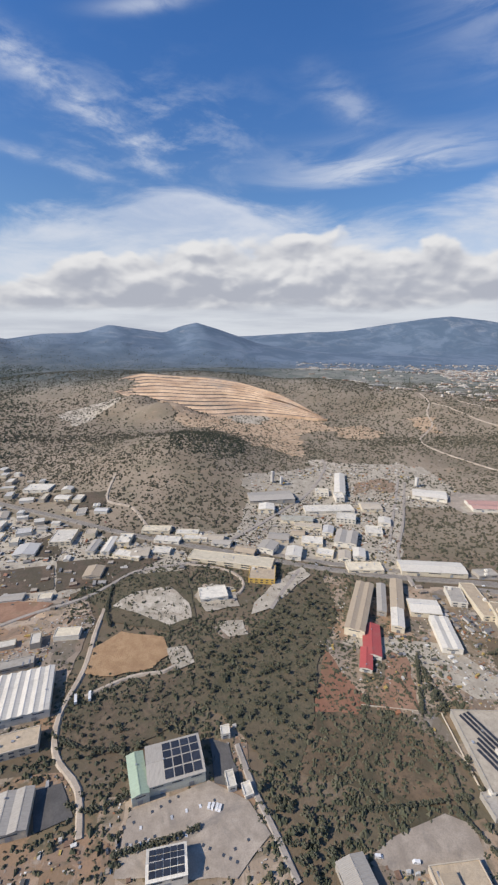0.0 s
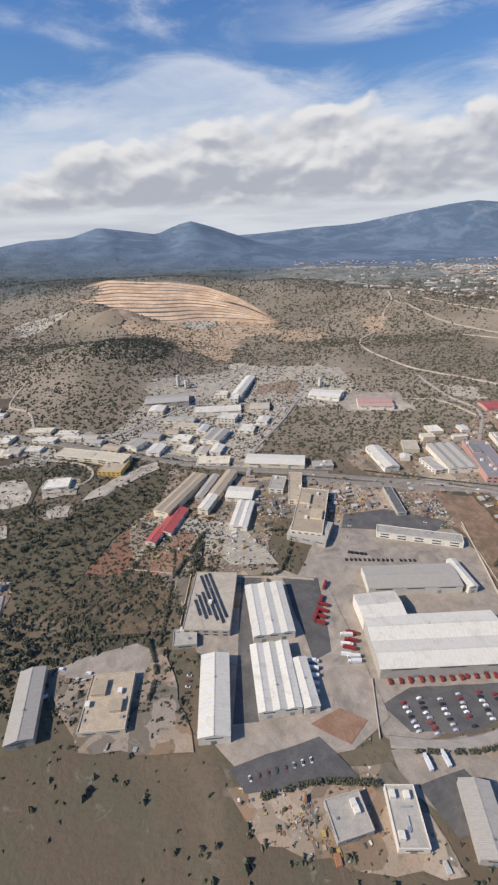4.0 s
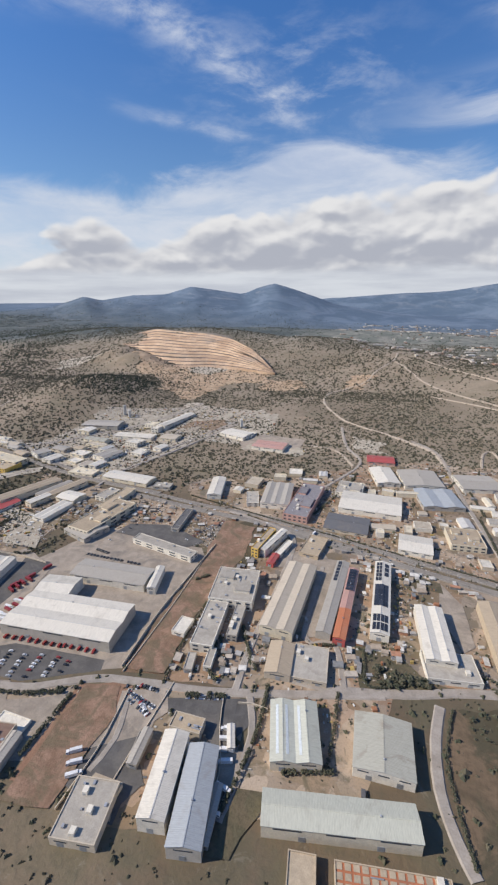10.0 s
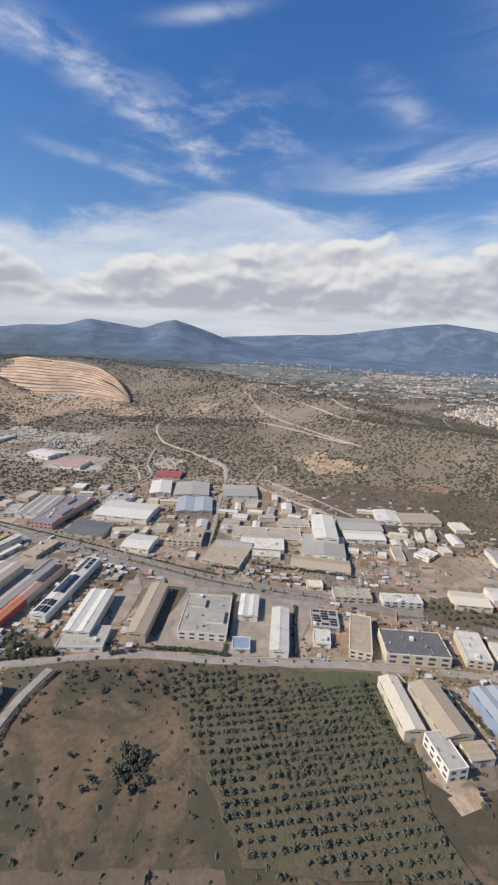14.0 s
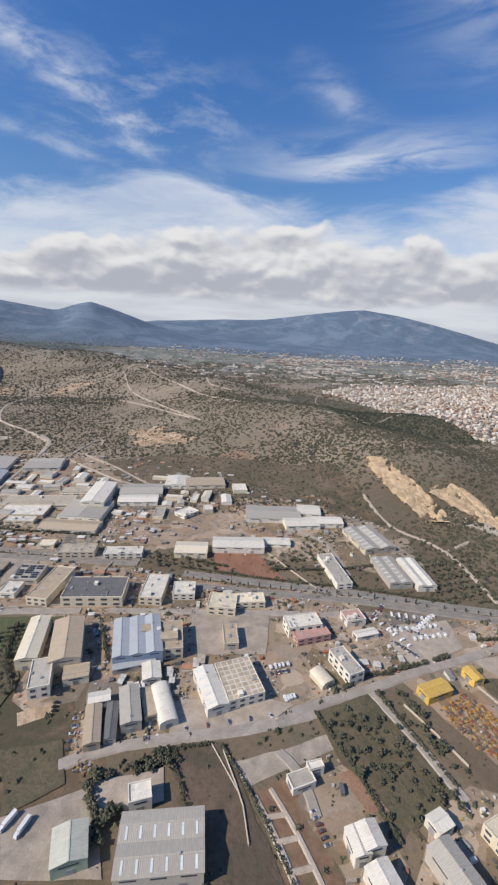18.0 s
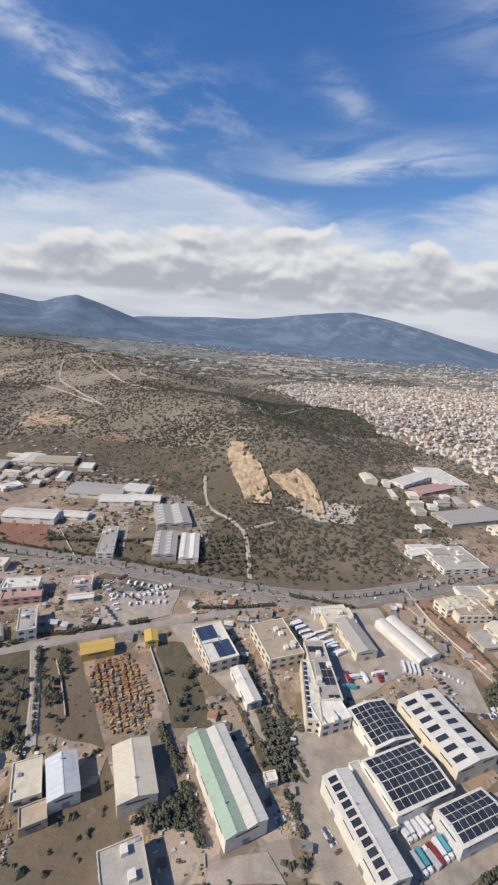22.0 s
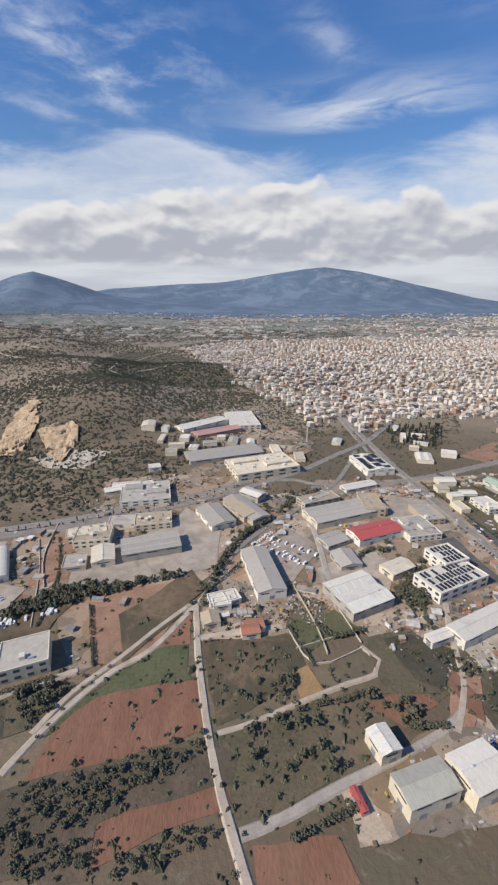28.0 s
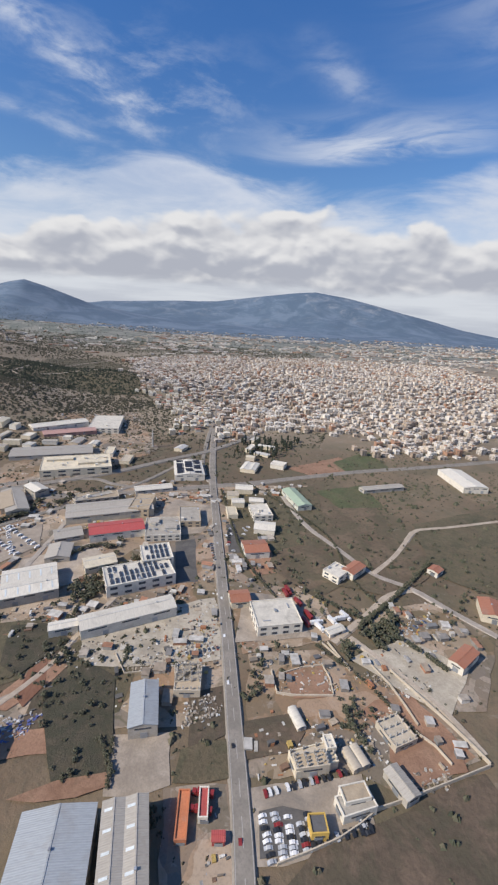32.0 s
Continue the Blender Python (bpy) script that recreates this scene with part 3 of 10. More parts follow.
def grid_faces(nu, nv):
    i = np.arange(nu * nv).reshape(nv, nu)
    return np.stack([i[:-1, :-1], i[:-1, 1:], i[1:, 1:], i[1:, :-1]], -1).reshape(-1, 4).tolist()


def build_ground():
    v = np.concatenate([np.arange(-420, 1500, 10.0), np.arange(1500, 2600, 16.0), np.arange(2600, 5600, 22.0)])
    u = np.arange(-800, 960, 7.5)
    V, U = np.meshgrid(v, u, indexing="ij")
    X = 600 + U * (1 + np.maximum(V, 0) / 640)
    Z = height(X, V)
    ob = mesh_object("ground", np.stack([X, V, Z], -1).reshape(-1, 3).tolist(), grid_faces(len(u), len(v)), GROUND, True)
    tagged(ob, "dry brown scrubland plain rising to hills and wooded mountains", "ground", kind="structure")


build_ground()


# ---- areas and roads laid on the ground ----
LAID = [0]
YARDS, VERGES = [], []
TAKEN = np.zeros((900, 1300), bool)          # what is built over, in cells of 2 m from (-800, -200)


def take(x, y):
    i, j = ((np.asarray(y) + 200) / 2).astype(int), ((np.asarray(x) + 800) / 2).astype(int)
    ok = (i >= 0) & (i < 900) & (j >= 0) & (j < 1300)
    TAKEN[i[ok], j[ok]] = True


def is_taken(x, y):
    i, j = ((np.asarray(y) + 200) / 2).astype(int), ((np.asarray(x) + 800) / 2).astype(int)
    ok = (i >= 0) & (i < 900) & (j >= 0) & (j < 1300)
    return ok & TAKEN[np.clip(i, 0, 899), np.clip(j, 0, 1299)]


def inside(poly, x, y):
    x, y, hit = np.asarray(x), np.asarray(y), np.zeros(np.shape(x), bool)
    for (ax, ay), (bx, by) in zip(poly, poly[1:] + poly[:1]):
        cross = ((ay > y) != (by > y)) & (x < (bx - ax) * (y - ay) / ((by - ay) or 1e-9) + ax)
        hit ^= cross
    return hit


def clip_half(poly, k, limit, keep_above):
    out = []
    for a, b in zip(poly, poly[1:] + poly[:1]):
        ia, ib = (a[k] >= limit) == keep_above, (b[k] >= limit) == keep_above
        if ia:
            out.append(a)
        if ia != ib:
            f = (limit - a[k]) / (b[k] - a[k])
            out.append((a[0] + f * (b[0] - a[0]), a[1] + f * (b[1] - a[1])))
    return out


def ragged(poly, much):
    """The outline with a wavering edge, as bare ground has."""
    out = []
    for (ax, ay), (bx, by) in zip(poly, poly[1:] + poly[:1]):
        n = max(1, int(math.hypot(bx - ax, by - ay) / (7 if much < 2 else 4)))
        for i in range(n):
            f = i / n
            k = much if i or much > 2 else 0
            out.append((ax + f * (bx - ax) + random.uniform(-k, k), ay + f * (by - ay) + random.uniform(-k, k)))
    return out


def area(kind, *flat):
    """A piece of ground with an outline x, y, x, y ..."""
    if kind == "dust" and sum(flat[1::2]) / len(flat) * 2 > 300 and sum(flat[::2]) / len(flat) * 2 < 330:
        kind = "paleyard"
    if kind == "ochre":
        flat = [v for p in ragged([(flat[i], flat[i + 1]) for i in range(0, len(flat), 2)], 2.5) for v in p]
    poly = ragged([(flat[i], flat[i + 1]) for i in range(0, len(flat), 2)], 0.5 if kind in ("lot", "tarmac") else 1.2 if max(flat[1::2]) < 330 else 2.6)
    if kind in ("dust", "paleyard"):
        YARDS.append(poly)
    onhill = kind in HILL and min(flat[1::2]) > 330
    if onhill:
        fine_edge = []
        for (ax, ay), (bx, by) in zip(poly, poly[1:] + poly[:1]):
            for i in range(2):
                px, py = ax + (bx - ax) * i / 2, ay + (by - ay) * i / 2
                fine_edge.append((px + 9 * float(rugged(px, py, 5.0)) + random.uniform(-1.5, 1.5), py + 14 * float(rugged(py + 90, px, 5.0)) + random.uniform(-1.5, 1.5)))
        poly = fine_edge
    LAID[0] += 1
    lift = 0.02 + 0.0022 * LAID[0]
    xs, ys = [p[0] for p in poly], [p[1] for p in poly]
    verts, faces = [], []
    step = 8.0 if kind != "ochre" else 2.5
    if max(ys) < 325 and min(xs) > 95:
        verts = [(x, y, float(height(x, y)) + lift) for x, y in poly]
        bm = bmesh.new()
        bm.faces.new([bm.verts.new(v) for v in verts])
        bmesh.ops.triangulate(bm, faces=bm.faces[:])
        me = bpy.data.meshes.new("area")
        bm.normal_update()
        for f in bm.faces:
            if f.normal.z < 0:
                f.normal_flip()
        bm.to_mesh(me)
        bm.free()
        me.materials.append(LAND[kind])
        ob = new("yard" if kind in ("dust", "paleyard", "lot", "tarmac") else "field", me)
    else:
        lift += 0.25
        y = math.floor(min(ys) / step) * step
        while y < max(ys):
            row = clip_half(clip_half(poly, 1, y, True), 1, y + step, False) if poly else []
            x = math.floor(min(xs) / step) * step
            while row and x < max(xs):
                cell = clip_half(clip_half(row, 0, x, True), 0, x + step, False)
                if len(cell) > 2:
                    zs = height([p[0] for p in cell], [p[1] for p in cell])
                    faces.append(list(range(len(verts), len(verts) + len(cell))))
                    if kind == "ochre":
                        zs = zs + 1.0 + 1.9 * np.abs(rugged(np.array([p[0] for p in cell]), np.array([p[1] for p in cell]) * 0.35, 12.0))
                    verts += [(p[0], p[1], float(z) + lift) for p, z in zip(cell, zs)]
                x += step
            y += step
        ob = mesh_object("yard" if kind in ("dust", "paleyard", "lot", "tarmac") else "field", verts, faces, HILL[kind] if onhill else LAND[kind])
    tagged(ob, LAND_WORDS[kind], "yard" if kind in ("dust", "paleyard", "lot", "tarmac") else "field", kind="structure")
    if onhill and kind == "brown":
        gx, gy = np.meshgrid(np.arange(min(xs), max(xs), 2.0), np.arange(min(ys), max(ys), 2.0))
        hit = inside(poly, gx, gy) & (rugged(gx, gy, 6.0) > -0.5)
        take(gx[hit], gy[hit])
    if not onhill and kind not in ("dry", "green", "darkgreen", "redgreen", "brown", "dark", "pond"):
        gx, gy = np.meshgrid(np.arange(min(xs), max(xs), 2.0), np.arange(min(ys), max(ys), 2.0))
        hit = inside(poly, gx, gy)
        if kind not in ("dust", "paleyard", "redbrown", "white", "orange", "red") or (min(ys) > 330 and kind != "paleyard"):
            take(gx[hit], gy[hit])
    return ob


def along(points, step):
    """Points every step metres on a smooth line through the given ones, with the way at each."""
    pts = [Vector(p) for p in points]
    out = []
    for i in range(len(pts) - 1):
        a, b, c, d = pts[max(i - 1, 0)], pts[i], pts[i + 1], pts[min(i + 2, len(pts) - 1)]
        n = max(1, int((c - b).length / step))
        for k in range(n):
            f = k / n
            out.append(0.5 * ((2 * b) + (c - a) * f + (2 * a - 5 * b + 4 * c - d) * f * f + (3 * b - a - 3 * c + d) * f ** 3))
    out.append(pts[-1])
    ways = [(out[min(i + 1, len(out) - 1)] - out[max(i - 1, 0)]).normalized() for i in range(len(out))]
    return out, ways


def road(kind, width, *flat):
    pts, ways = along([(flat[i], flat[i + 1]) for i in range(0, len(flat), 2)], 5.0)
    LAID[0] += 1
    hilly = max(p.y for p in pts) > 325 or min(p.x for p in pts) < 95
    lift = 0.22 + 0.0012 * LAID[0] + (0.35 if hilly else 0.0)
    if kind == "dirt":
        for p, w in zip(pts, ways):
            for s in (-1, 1):
                if random.random() < 0.30 and p.y < 330:
                    VERGES.append((p.x - w.y * s * (width / 2 + 1.6), p.y + w.x * s * (width / 2 + 1.6), random.uniform(0.6, 1.25)))
    verts, faces = [], []
    for k, (p, w) in enumerate(zip(pts, ways)):
        side = Vector((-w.y, w.x))
        half = width / 2 * (1.0 + (0.0 if kind == "asphalt" else random.uniform(-0.08, 0.08)))
        for s in (1.0, 0.5, 0.0, -0.5, -1.0):
            q = p + side * half * s
            verts.append((q.x, q.y, float(height(q.x, q.y)) + lift))
            take([q.x], [q.y])
    rows, n = len(pts), 5
    for i in range(rows - 1):
        for j in range(n - 1):
            a = i * n + j
            faces.append((a, a + 1, a + n + 1, a + n))
    # the banked edges go down into the ground
    base = len(verts)
    for i in range(rows):
        for j, s in ((0, 1), (n - 1, -1)):
            x, y, z = verts[i * n + j]
            side = Vector((-ways[i].y, ways[i].x)) * s * 1.2
            verts.append((x + side.x, y + side.y, z - lift - 0.5))
    for i in range(rows - 1):
        a, b = base + 2 * i, base + 2 * i + 2
        faces += [(i * n, (i + 1) * n, b, a), ((i + 1) * n + n - 1, i * n + n - 1, a + 1, b + 1)]
    if kind == "asphalt" and width > 4.4:
        lv, lf = [], []
        for s, dash in ((-0.9, 1), (0.9, 1), (0.0, 2)):
            for i in range(rows - 1):
                if dash == 2 and i % 2:
                    continue
                q = []
                for k, u in ((i, -1), (i, 1), (i + 1, 1), (i + 1, -1)):
                    side = Vector((-ways[k].y, ways[k].x))
                    w = pts[k] + side * (width / 2 * s + 0.11 * u)
                    q.append((w.x, w.y, float(height(w.x, w.y)) + lift + 0.03))
                lf.append(tuple(range(len(lv), len(lv) + 4)))
                lv += q
        tagged(mesh_object("lane_marking", lv, lf, CAR_LINE), "faded white road lane lines", "road marking", kind="structure")
    ob = mesh_object("dirt_track" if kind == "dirt" else "road", verts, faces, LAND[kind])
    return tagged(ob, LAND_WORDS[kind], "track" if kind == "dirt" else "road", kind="structure")

# ---- buildings ----
def boxes(parts):
    """Verts and faces of boxes (x0, y0, z0, x1, y1, z1)."""
    verts, faces = [], []
    for x0, y0, z0, x1, y1, z1 in parts:
        b = len(verts)
        verts += [(x0, y0, z0), (x1, y0, z0), (x1, y1, z0), (x0, y1, z0), (x0, y0, z1), (x1, y0, z1), (x1, y1, z1), (x0, y1, z1)]
        faces += [(b, b + 3, b + 2, b + 1), (b + 4, b + 5, b + 6, b + 7), (b, b + 1, b + 5, b + 4), (b + 1, b + 2, b + 6, b + 5), (b + 2, b + 3, b + 7, b + 6), (b + 3, b, b + 4, b + 7)]
    return verts, faces


SHARED = {}


def part(name, shape, material, parent, label="", m=None):
    """One mesh object under a thing. shape: (verts, faces), or a key of a mesh made before."""
    if isinstance(shape, bpy.types.Mesh):
        me = shape
    else:
        me = bpy.data.meshes.new(name)
        me.from_pydata(shape[0], [], shape[1])
        me.materials.append(material)
    ob = new(name, me)
    ob.parent = parent
    if m is not None:
        ob.matrix_local = m
    return tagged(ob, label)


def shared(name, material, size):
    """The one mesh of a box of that size, standing on its origin, which alike pieces share."""
    key = (name, material.name, tuple(round(v, 1) for v in size))
    if key not in SHARED:
        me = bpy.data.meshes.new(name)
        sx, sy, sz = size
        v, f = boxes([(-sx / 2, -sy / 2, 0, sx / 2, sy / 2, sz)])
        me.from_pydata(v, [], f)
        me.materials.append(material)
        SHARED[key] = me
    return SHARED[key]


def slab(a, b, c, d, thick):
    """A sheet with four corners, going down by its thickness."""
    v = [a, b, c, d] + [(p[0], p[1], p[2] - thick) for p in (a, b, c, d)]
    return v, [(0, 1, 2, 3), (7, 6, 5, 4), (0, 4, 5, 1), (1, 5, 6, 2), (2, 6, 7, 3), (3, 7, 4, 0)]


def openings(thing, w, d, h, turn, wall, storeys, rng, opts=""):
    """Doors and windows on the sides that can be seen."""
    if "far" in opts:
        return
    for way, half, run in ((0, d / 2, w), (90, w / 2, d), (270, w / 2, d), (180, d / 2, w)):
        out = math.degrees(math.atan2(-1, 0)) + way + turn
        ny = math.sin(radians(out))
        if ny > -0.15:
            continue
        side = pose(0, 0, 0, 0, 0, way)
        if storeys == 1:
            n = max(1, min(2, int(run / 8)))
            for i in range(n):
                x = (i + 0.5) / n * run - run / 2 + rng.uniform(-0.5, 0.5)
                size = (2.2, 0.14, min(2.4, h * 0.6))
                part("roller_door", shared("roller_door", ROLLER, size), None, thing, "", side @ pose(x, -half - 0.03, 0))
            n = max(1, min(3, int(run / 7)))
            for i in range(n):
                x = (i + 0.5) / n * run - run / 2
                part("window", shared("window", GLASS, (run / n * 0.55, 0.12, 0.55)), None, thing, "", side @ pose(x, -half - 0.02, h - 1.25))
        else:
            n = max(2, min(5, int(run / 4)))
            for s in range(storeys):
                for i in range(n):
                    x = (i + 0.5) / n * run - run / 2
                    part("window", shared("window", GLASS, (run / n * 0.5, 0.12, h / storeys * 0.42)), None, thing, "", side @ pose(x, -half - 0.02, h * (s + 0.36) / storeys))


def solar(thing, how, w, d, surf, rng):
    """Panels on a roof. surf(x, y) gives the roof's height."""
    def lay(x, y, sx, sy, mat=PANEL, steep=None):
        z = surf(x, y)
        dx, dy = (surf(x + 0.3, y) - surf(x - 0.3, y)) / 0.6, (surf(x, y + 0.3) - surf(x, y - 0.3)) / 0.6
        m = pose(x, y, z + 0.10, 0, -math.degrees(math.atan(dx)), 0) if steep is None else pose(x, y, z + 0.30, steep, 0, 0)
        part("solar_panel", shared("solar_panel", mat, (sx, sy, 0.08)), None, thing, "dark glass solar panel", m)

    def block(x0, x1, y0, y1, nx, ny, mat=PANEL, gap=0.86):
        for i in range(nx):
            for j in range(ny):
                lay(x0 + (i + 0.5) * (x1 - x0) / nx, y0 + (j + 0.5) * (y1 - y0) / ny, (x1 - x0) / nx * gap, (y1 - y0) / ny * gap, mat)

    if how == "full":
        nx, ny = max(2, round(w / 3.4)), max(2, round(d / 3.1))
        nx += nx % 2
        block(-w / 2 + 0.6, w / 2 - 0.6, -d / 2 + 0.8, d / 2 - 0.8, nx, ny, PANEL, 0.9)
    elif how == "near":
        block(-w / 2 + 0.8, w / 2 - 0.8, -d / 2 + 0.8, d / 2 - 7, 4, 4)
    elif how == "left":
        block(-w / 2 + 0.5, -0.5, -d / 2 + 1, d / 2 - 1, 1, 11, PANEL, 0.72)
    elif how == "check":
        for i in range(2):
            for j in range(7):
                lay((i - 0.5) * w * 0.46 - w * 0.08, (j + 0.5) / 7 * (d - 2) - d / 2 + 1, w * 0.26, 1.9)
    elif how == "farleft":
        block(-w / 2 + 0.8, -w / 2 + 3.6, d * 0.16, d / 2 - 1, 1, 6)
    elif how == "orange":
        block(-w / 2 + 0.6, w / 2 - 0.8, -d * 0.10, d / 2 - 2, 1, 8, PANEL, 0.9)
    elif how == "patches":
        block(-w / 2 + 0.8, w / 2 - 0.8, -d / 2 + 1.5, -d / 2 + d * 0.22, 4, 2)
        block(-w / 2 + 0.8, w / 2 - 1.2, -d * 0.18, d * 0.12, 3, 4, PANEL, 0.97)
        block(-w / 2 + 0.8, -0.4, d * 0.17, d / 2 - 1.5, 2, 5)
        block(0.8, w / 2 - 1.0, d * 0.25, d / 2 - 2.5, 1, 3)
    elif how == "few":
        block(-w / 2 + 0.8, w / 2 - 1.2, d * 0.28, d / 2 - 3.5, 4, 1, PANEL, 0.9)
        block(-w * 0.1, w / 2 - 0.6, -d * 0.28, d * 0.10, 2, 3, PANEL, 0.9)
        block(-w * 0.1, w / 2 - 0.8, -d / 2 + 1.0, -d / 2 + 2.6, 2, 1, PANEL, 0.9)
    elif how == "diag":
        slant = pose(0, 0, 0, 0, 0, 24)
        for i in range(6):
            long = (0.92, 0.96, 0.88, 0.5, 0.44, 0.34)[i]
            for k in range(int(d * long / 3.0)):
                q = slant @ Vector((w * 0.16 - i * 2.5, d * 0.44 - (1 - long) * d * 0.62 * (i > 2) - k * 2.9, 0))
                if abs(q.x) < w / 2 - 1 and abs(q.y) < d / 2 - 1.5:
                    part("solar_panel", shared("solar_panel", PANEL, (1.3, 2.8, 0.08)), None, thing, "dark glass solar panel", pose(q.x, q.y, surf(q.x, q.y) + 0.3, 0, -14, 24))
    elif how == "blue":
        block(-w / 2 + 0.8, w / 2 - 4.5, d * 0.05, d / 2 - 0.8, 7, 1, PANEL_BLUE, 0.9)
        block(-w * 0.12, w / 2 - 0.8, -d / 2 + 1.2, d * 0.0, 7, 1, PANEL_BLUE, 0.9)
    elif how == "rows":
        n = max(3, int(d / 2.6))
        for j in range(n):
            for i in range(3):
                if rng.random() < 0.86:
                    lay((i - 1) * w * 0.29 + rng.uniform(-0.3, 0.3), (j + 0.5) / n * (d - 3) - d / 2 + 1.5, w * 0.25, 1.3, PANEL, 22)


def clutter(thing, w, d, z, rng, n):
    for _ in range(n):
        x, y = rng.uniform(-w * 0.42, w * 0.42), rng.uniform(-d * 0.42, d * 0.42)
        kind = rng.random()
        if kind < 0.55:
            part("rooftop_unit", shared("rooftop_unit", METAL, (rng.choice((0.8, 1.2, 1.6)), 0.9, rng.choice((0.5, 0.8)))), None, thing, "grey metal air-conditioning unit", pose(x, y, z, 0, 0, rng.choice((0, 90))))
        elif kind < 0.8:
            part("stair_house", shared("stair_house", WALL["white"], (2.0, 2.4, 1.5)), None, thing, "", pose(x, y, z))
        else:
            part("duct", shared("duct", METAL, (0.4, rng.choice((3.0, 4.0)), 0.4)), None, thing, "", pose(x, y, z, 0, 0, rng.choice((0, 90))))


def hall(kind, roof, wall, x, y, turn, w, d, h, opts=""):
    """A shed or block. w, d: along and across its turned front; h: up to the eaves."""
    rng = random.Random(int(x * 7 + y * 13))
    z = float(height(x, y))
    take(*[a.ravel() for a in turned_grid(x, y, turn, w, d)])
    pitched = not kind.startswith("flat")
    if pitched and w > d:
        w, d, turn = d, w, turn + 90
    words = WORDS.get(roof, roof)
    how = next((o.split("=")[1] for o in opts.split() if o.startswith("solar=")), "none")
    extra = " with rows of solar panels" if how != "none" else (" with rooflights" if "rooflights" in opts else (" with rooftop machinery" if "clutter" in opts else (" with open concrete frames" if "frame" in opts else "")))
    walls = WORDS.get(wall, wall)
    small = w * d < 110
    if kind.startswith("g"):
        name, cat = ("tiled_house", "house") if roof == "tile" else (("small_shed", "shed") if small else ("industrial_shed", "warehouse"))
        label = f"{words} pitched-roof {'house' if roof == 'tile' else 'small shed' if small else 'industrial shed'} with {walls} walls" if extra == "" else f"{words} pitched industrial shed, {walls} walls,{extra}"
    elif kind.startswith("arch"):
        name, cat, label = "arched_shed", "warehouse", f"{words} barrel-roofed shed with {walls} end walls"
    else:
        name, cat = ("small_block", "building") if small else ("flat_roofed_building", "building")
        label = f"{'small ' if small else ''}flat-roofed {walls} building with {words} roof{extra}"
    thing = tagged(new(name), label, cat, "buildings of the industrial belt")
    thing.matrix_world = pose(x, y, z, 0, 0, turn)
    deep = -2.0
    bays = int(kind[-1]) if kind[-1].isdigit() else 1
    bw = w / bays
    rise = min(1.3, bw * 0.11)
    if pitched and kind.startswith("g"):
        outline = [(-w / 2, h)]
        for b in range(bays):
            outline += [(-w / 2 + (b + 0.5) * bw, h + rise), (-w / 2 + (b + 1) * bw, h)]
        ring = [(-w / 2, deep)] + outline + [(w / 2, deep)]
        n = len(ring)
        v = [(a, -d / 2, c) for a, c in ring] + [(a, d / 2, c) for a, c in ring]
        f = [tuple(range(n)), tuple(range(2 * n - 1, n - 1, -1))] + [(i, i + n, (i + 1) % n + n, (i + 1) % n) for i in range(n)]
        body = part("wall", (v, f), WALL[wall], thing)
        e = 0.22
        for b in range(bays):
            x0, xm, x1 = -w / 2 + b * bw, -w / 2 + (b + 0.5) * bw, -w / 2 + (b + 1) * bw
            o0, o1 = (e if b == 0 else 0.0), (e if b == bays - 1 else 0.0)
            k = rise / (bw / 2)
            up = 0.12
            tone = roof if not (roof == "green" and bays == 2 and b == 1) else "white"
            part("roof_sheet", slab((x0 - o0, -d / 2 - e, h - o0 * k + up), (xm, -d / 2 - e, h + rise + up), (xm, d / 2 + e, h + rise + up), (x0 - o0, d / 2 + e, h - o0 * k + up), 0.1), ROOF[tone], thing)
            cover = part("roof_sheet", slab((xm, -d / 2 - e, h + rise + up), (x1 + o1, -d / 2 - e, h - o1 * k + up), (x1 + o1, d / 2 + e, h - o1 * k + up), (xm, d / 2 + e, h + rise + up), 0.1), ROOF[tone], thing)
            part("ridge_cap", boxes([(xm - 0.22, -d / 2 - e, h + rise + 0.08, xm + 0.22, d / 2 + e, h + rise + 0.2)]), ROOF["greywhite" if roof in ("white", "cream") else roof], thing)

        def surf(px, py):
            q = ((px + w / 2) / bw) % 1.0
            return h + rise * (1 - abs(2 * q - 1)) + 0.12
        if "rooflights" in opts:
            n = max(2, min(7, int(d / 4)))
            for b in range(bays):
                for i in range(n):
                    px, py = -w / 2 + (b + 0.27) * bw, (i + 0.5) / n * d - d / 2
                    slope = math.degrees(math.atan(rise / (bw / 2)))
                    part("rooflight", shared("rooflight", LIGHT, (bw * 0.36, 0.7, 0.06)), None, cover, "pale translucent rooflight", pose(px, py, surf(px, py) + 0.02, 0, -slope, 0))
        if "strips" in opts:
            slope = math.degrees(math.atan(rise / (bw / 2)))
            for px in (-w * 0.36, -w * 0.16, w * 0.10):
                left = ((px + w / 2) / bw) % 1.0 < 0.5
                part("rooflight", shared("rooflight", LIGHT, (1.1, d * 0.8, 0.06)), None, cover, "pale translucent rooflight strip", pose(px, 0, surf(px, 0) + 0.02, 0, -slope if left else slope, 0))
        solar(cover, how, w, d, surf, rng)
        openings(body, w, d, h, turn, wall, 1, rng, opts)
        if "dirty" not in opts and "far" not in opts and not small:
            for i in range(1):
                py = rng.uniform(-d * 0.4, d * 0.4)
                px = -w / 2 + (rng.randrange(bays) + 0.5) * bw
                part("vent", shared("vent", METAL, (0.6, 0.6, 0.5)), None, cover, "", pose(px, py, h + rise + 0.15))
    elif kind.startswith("arch"):
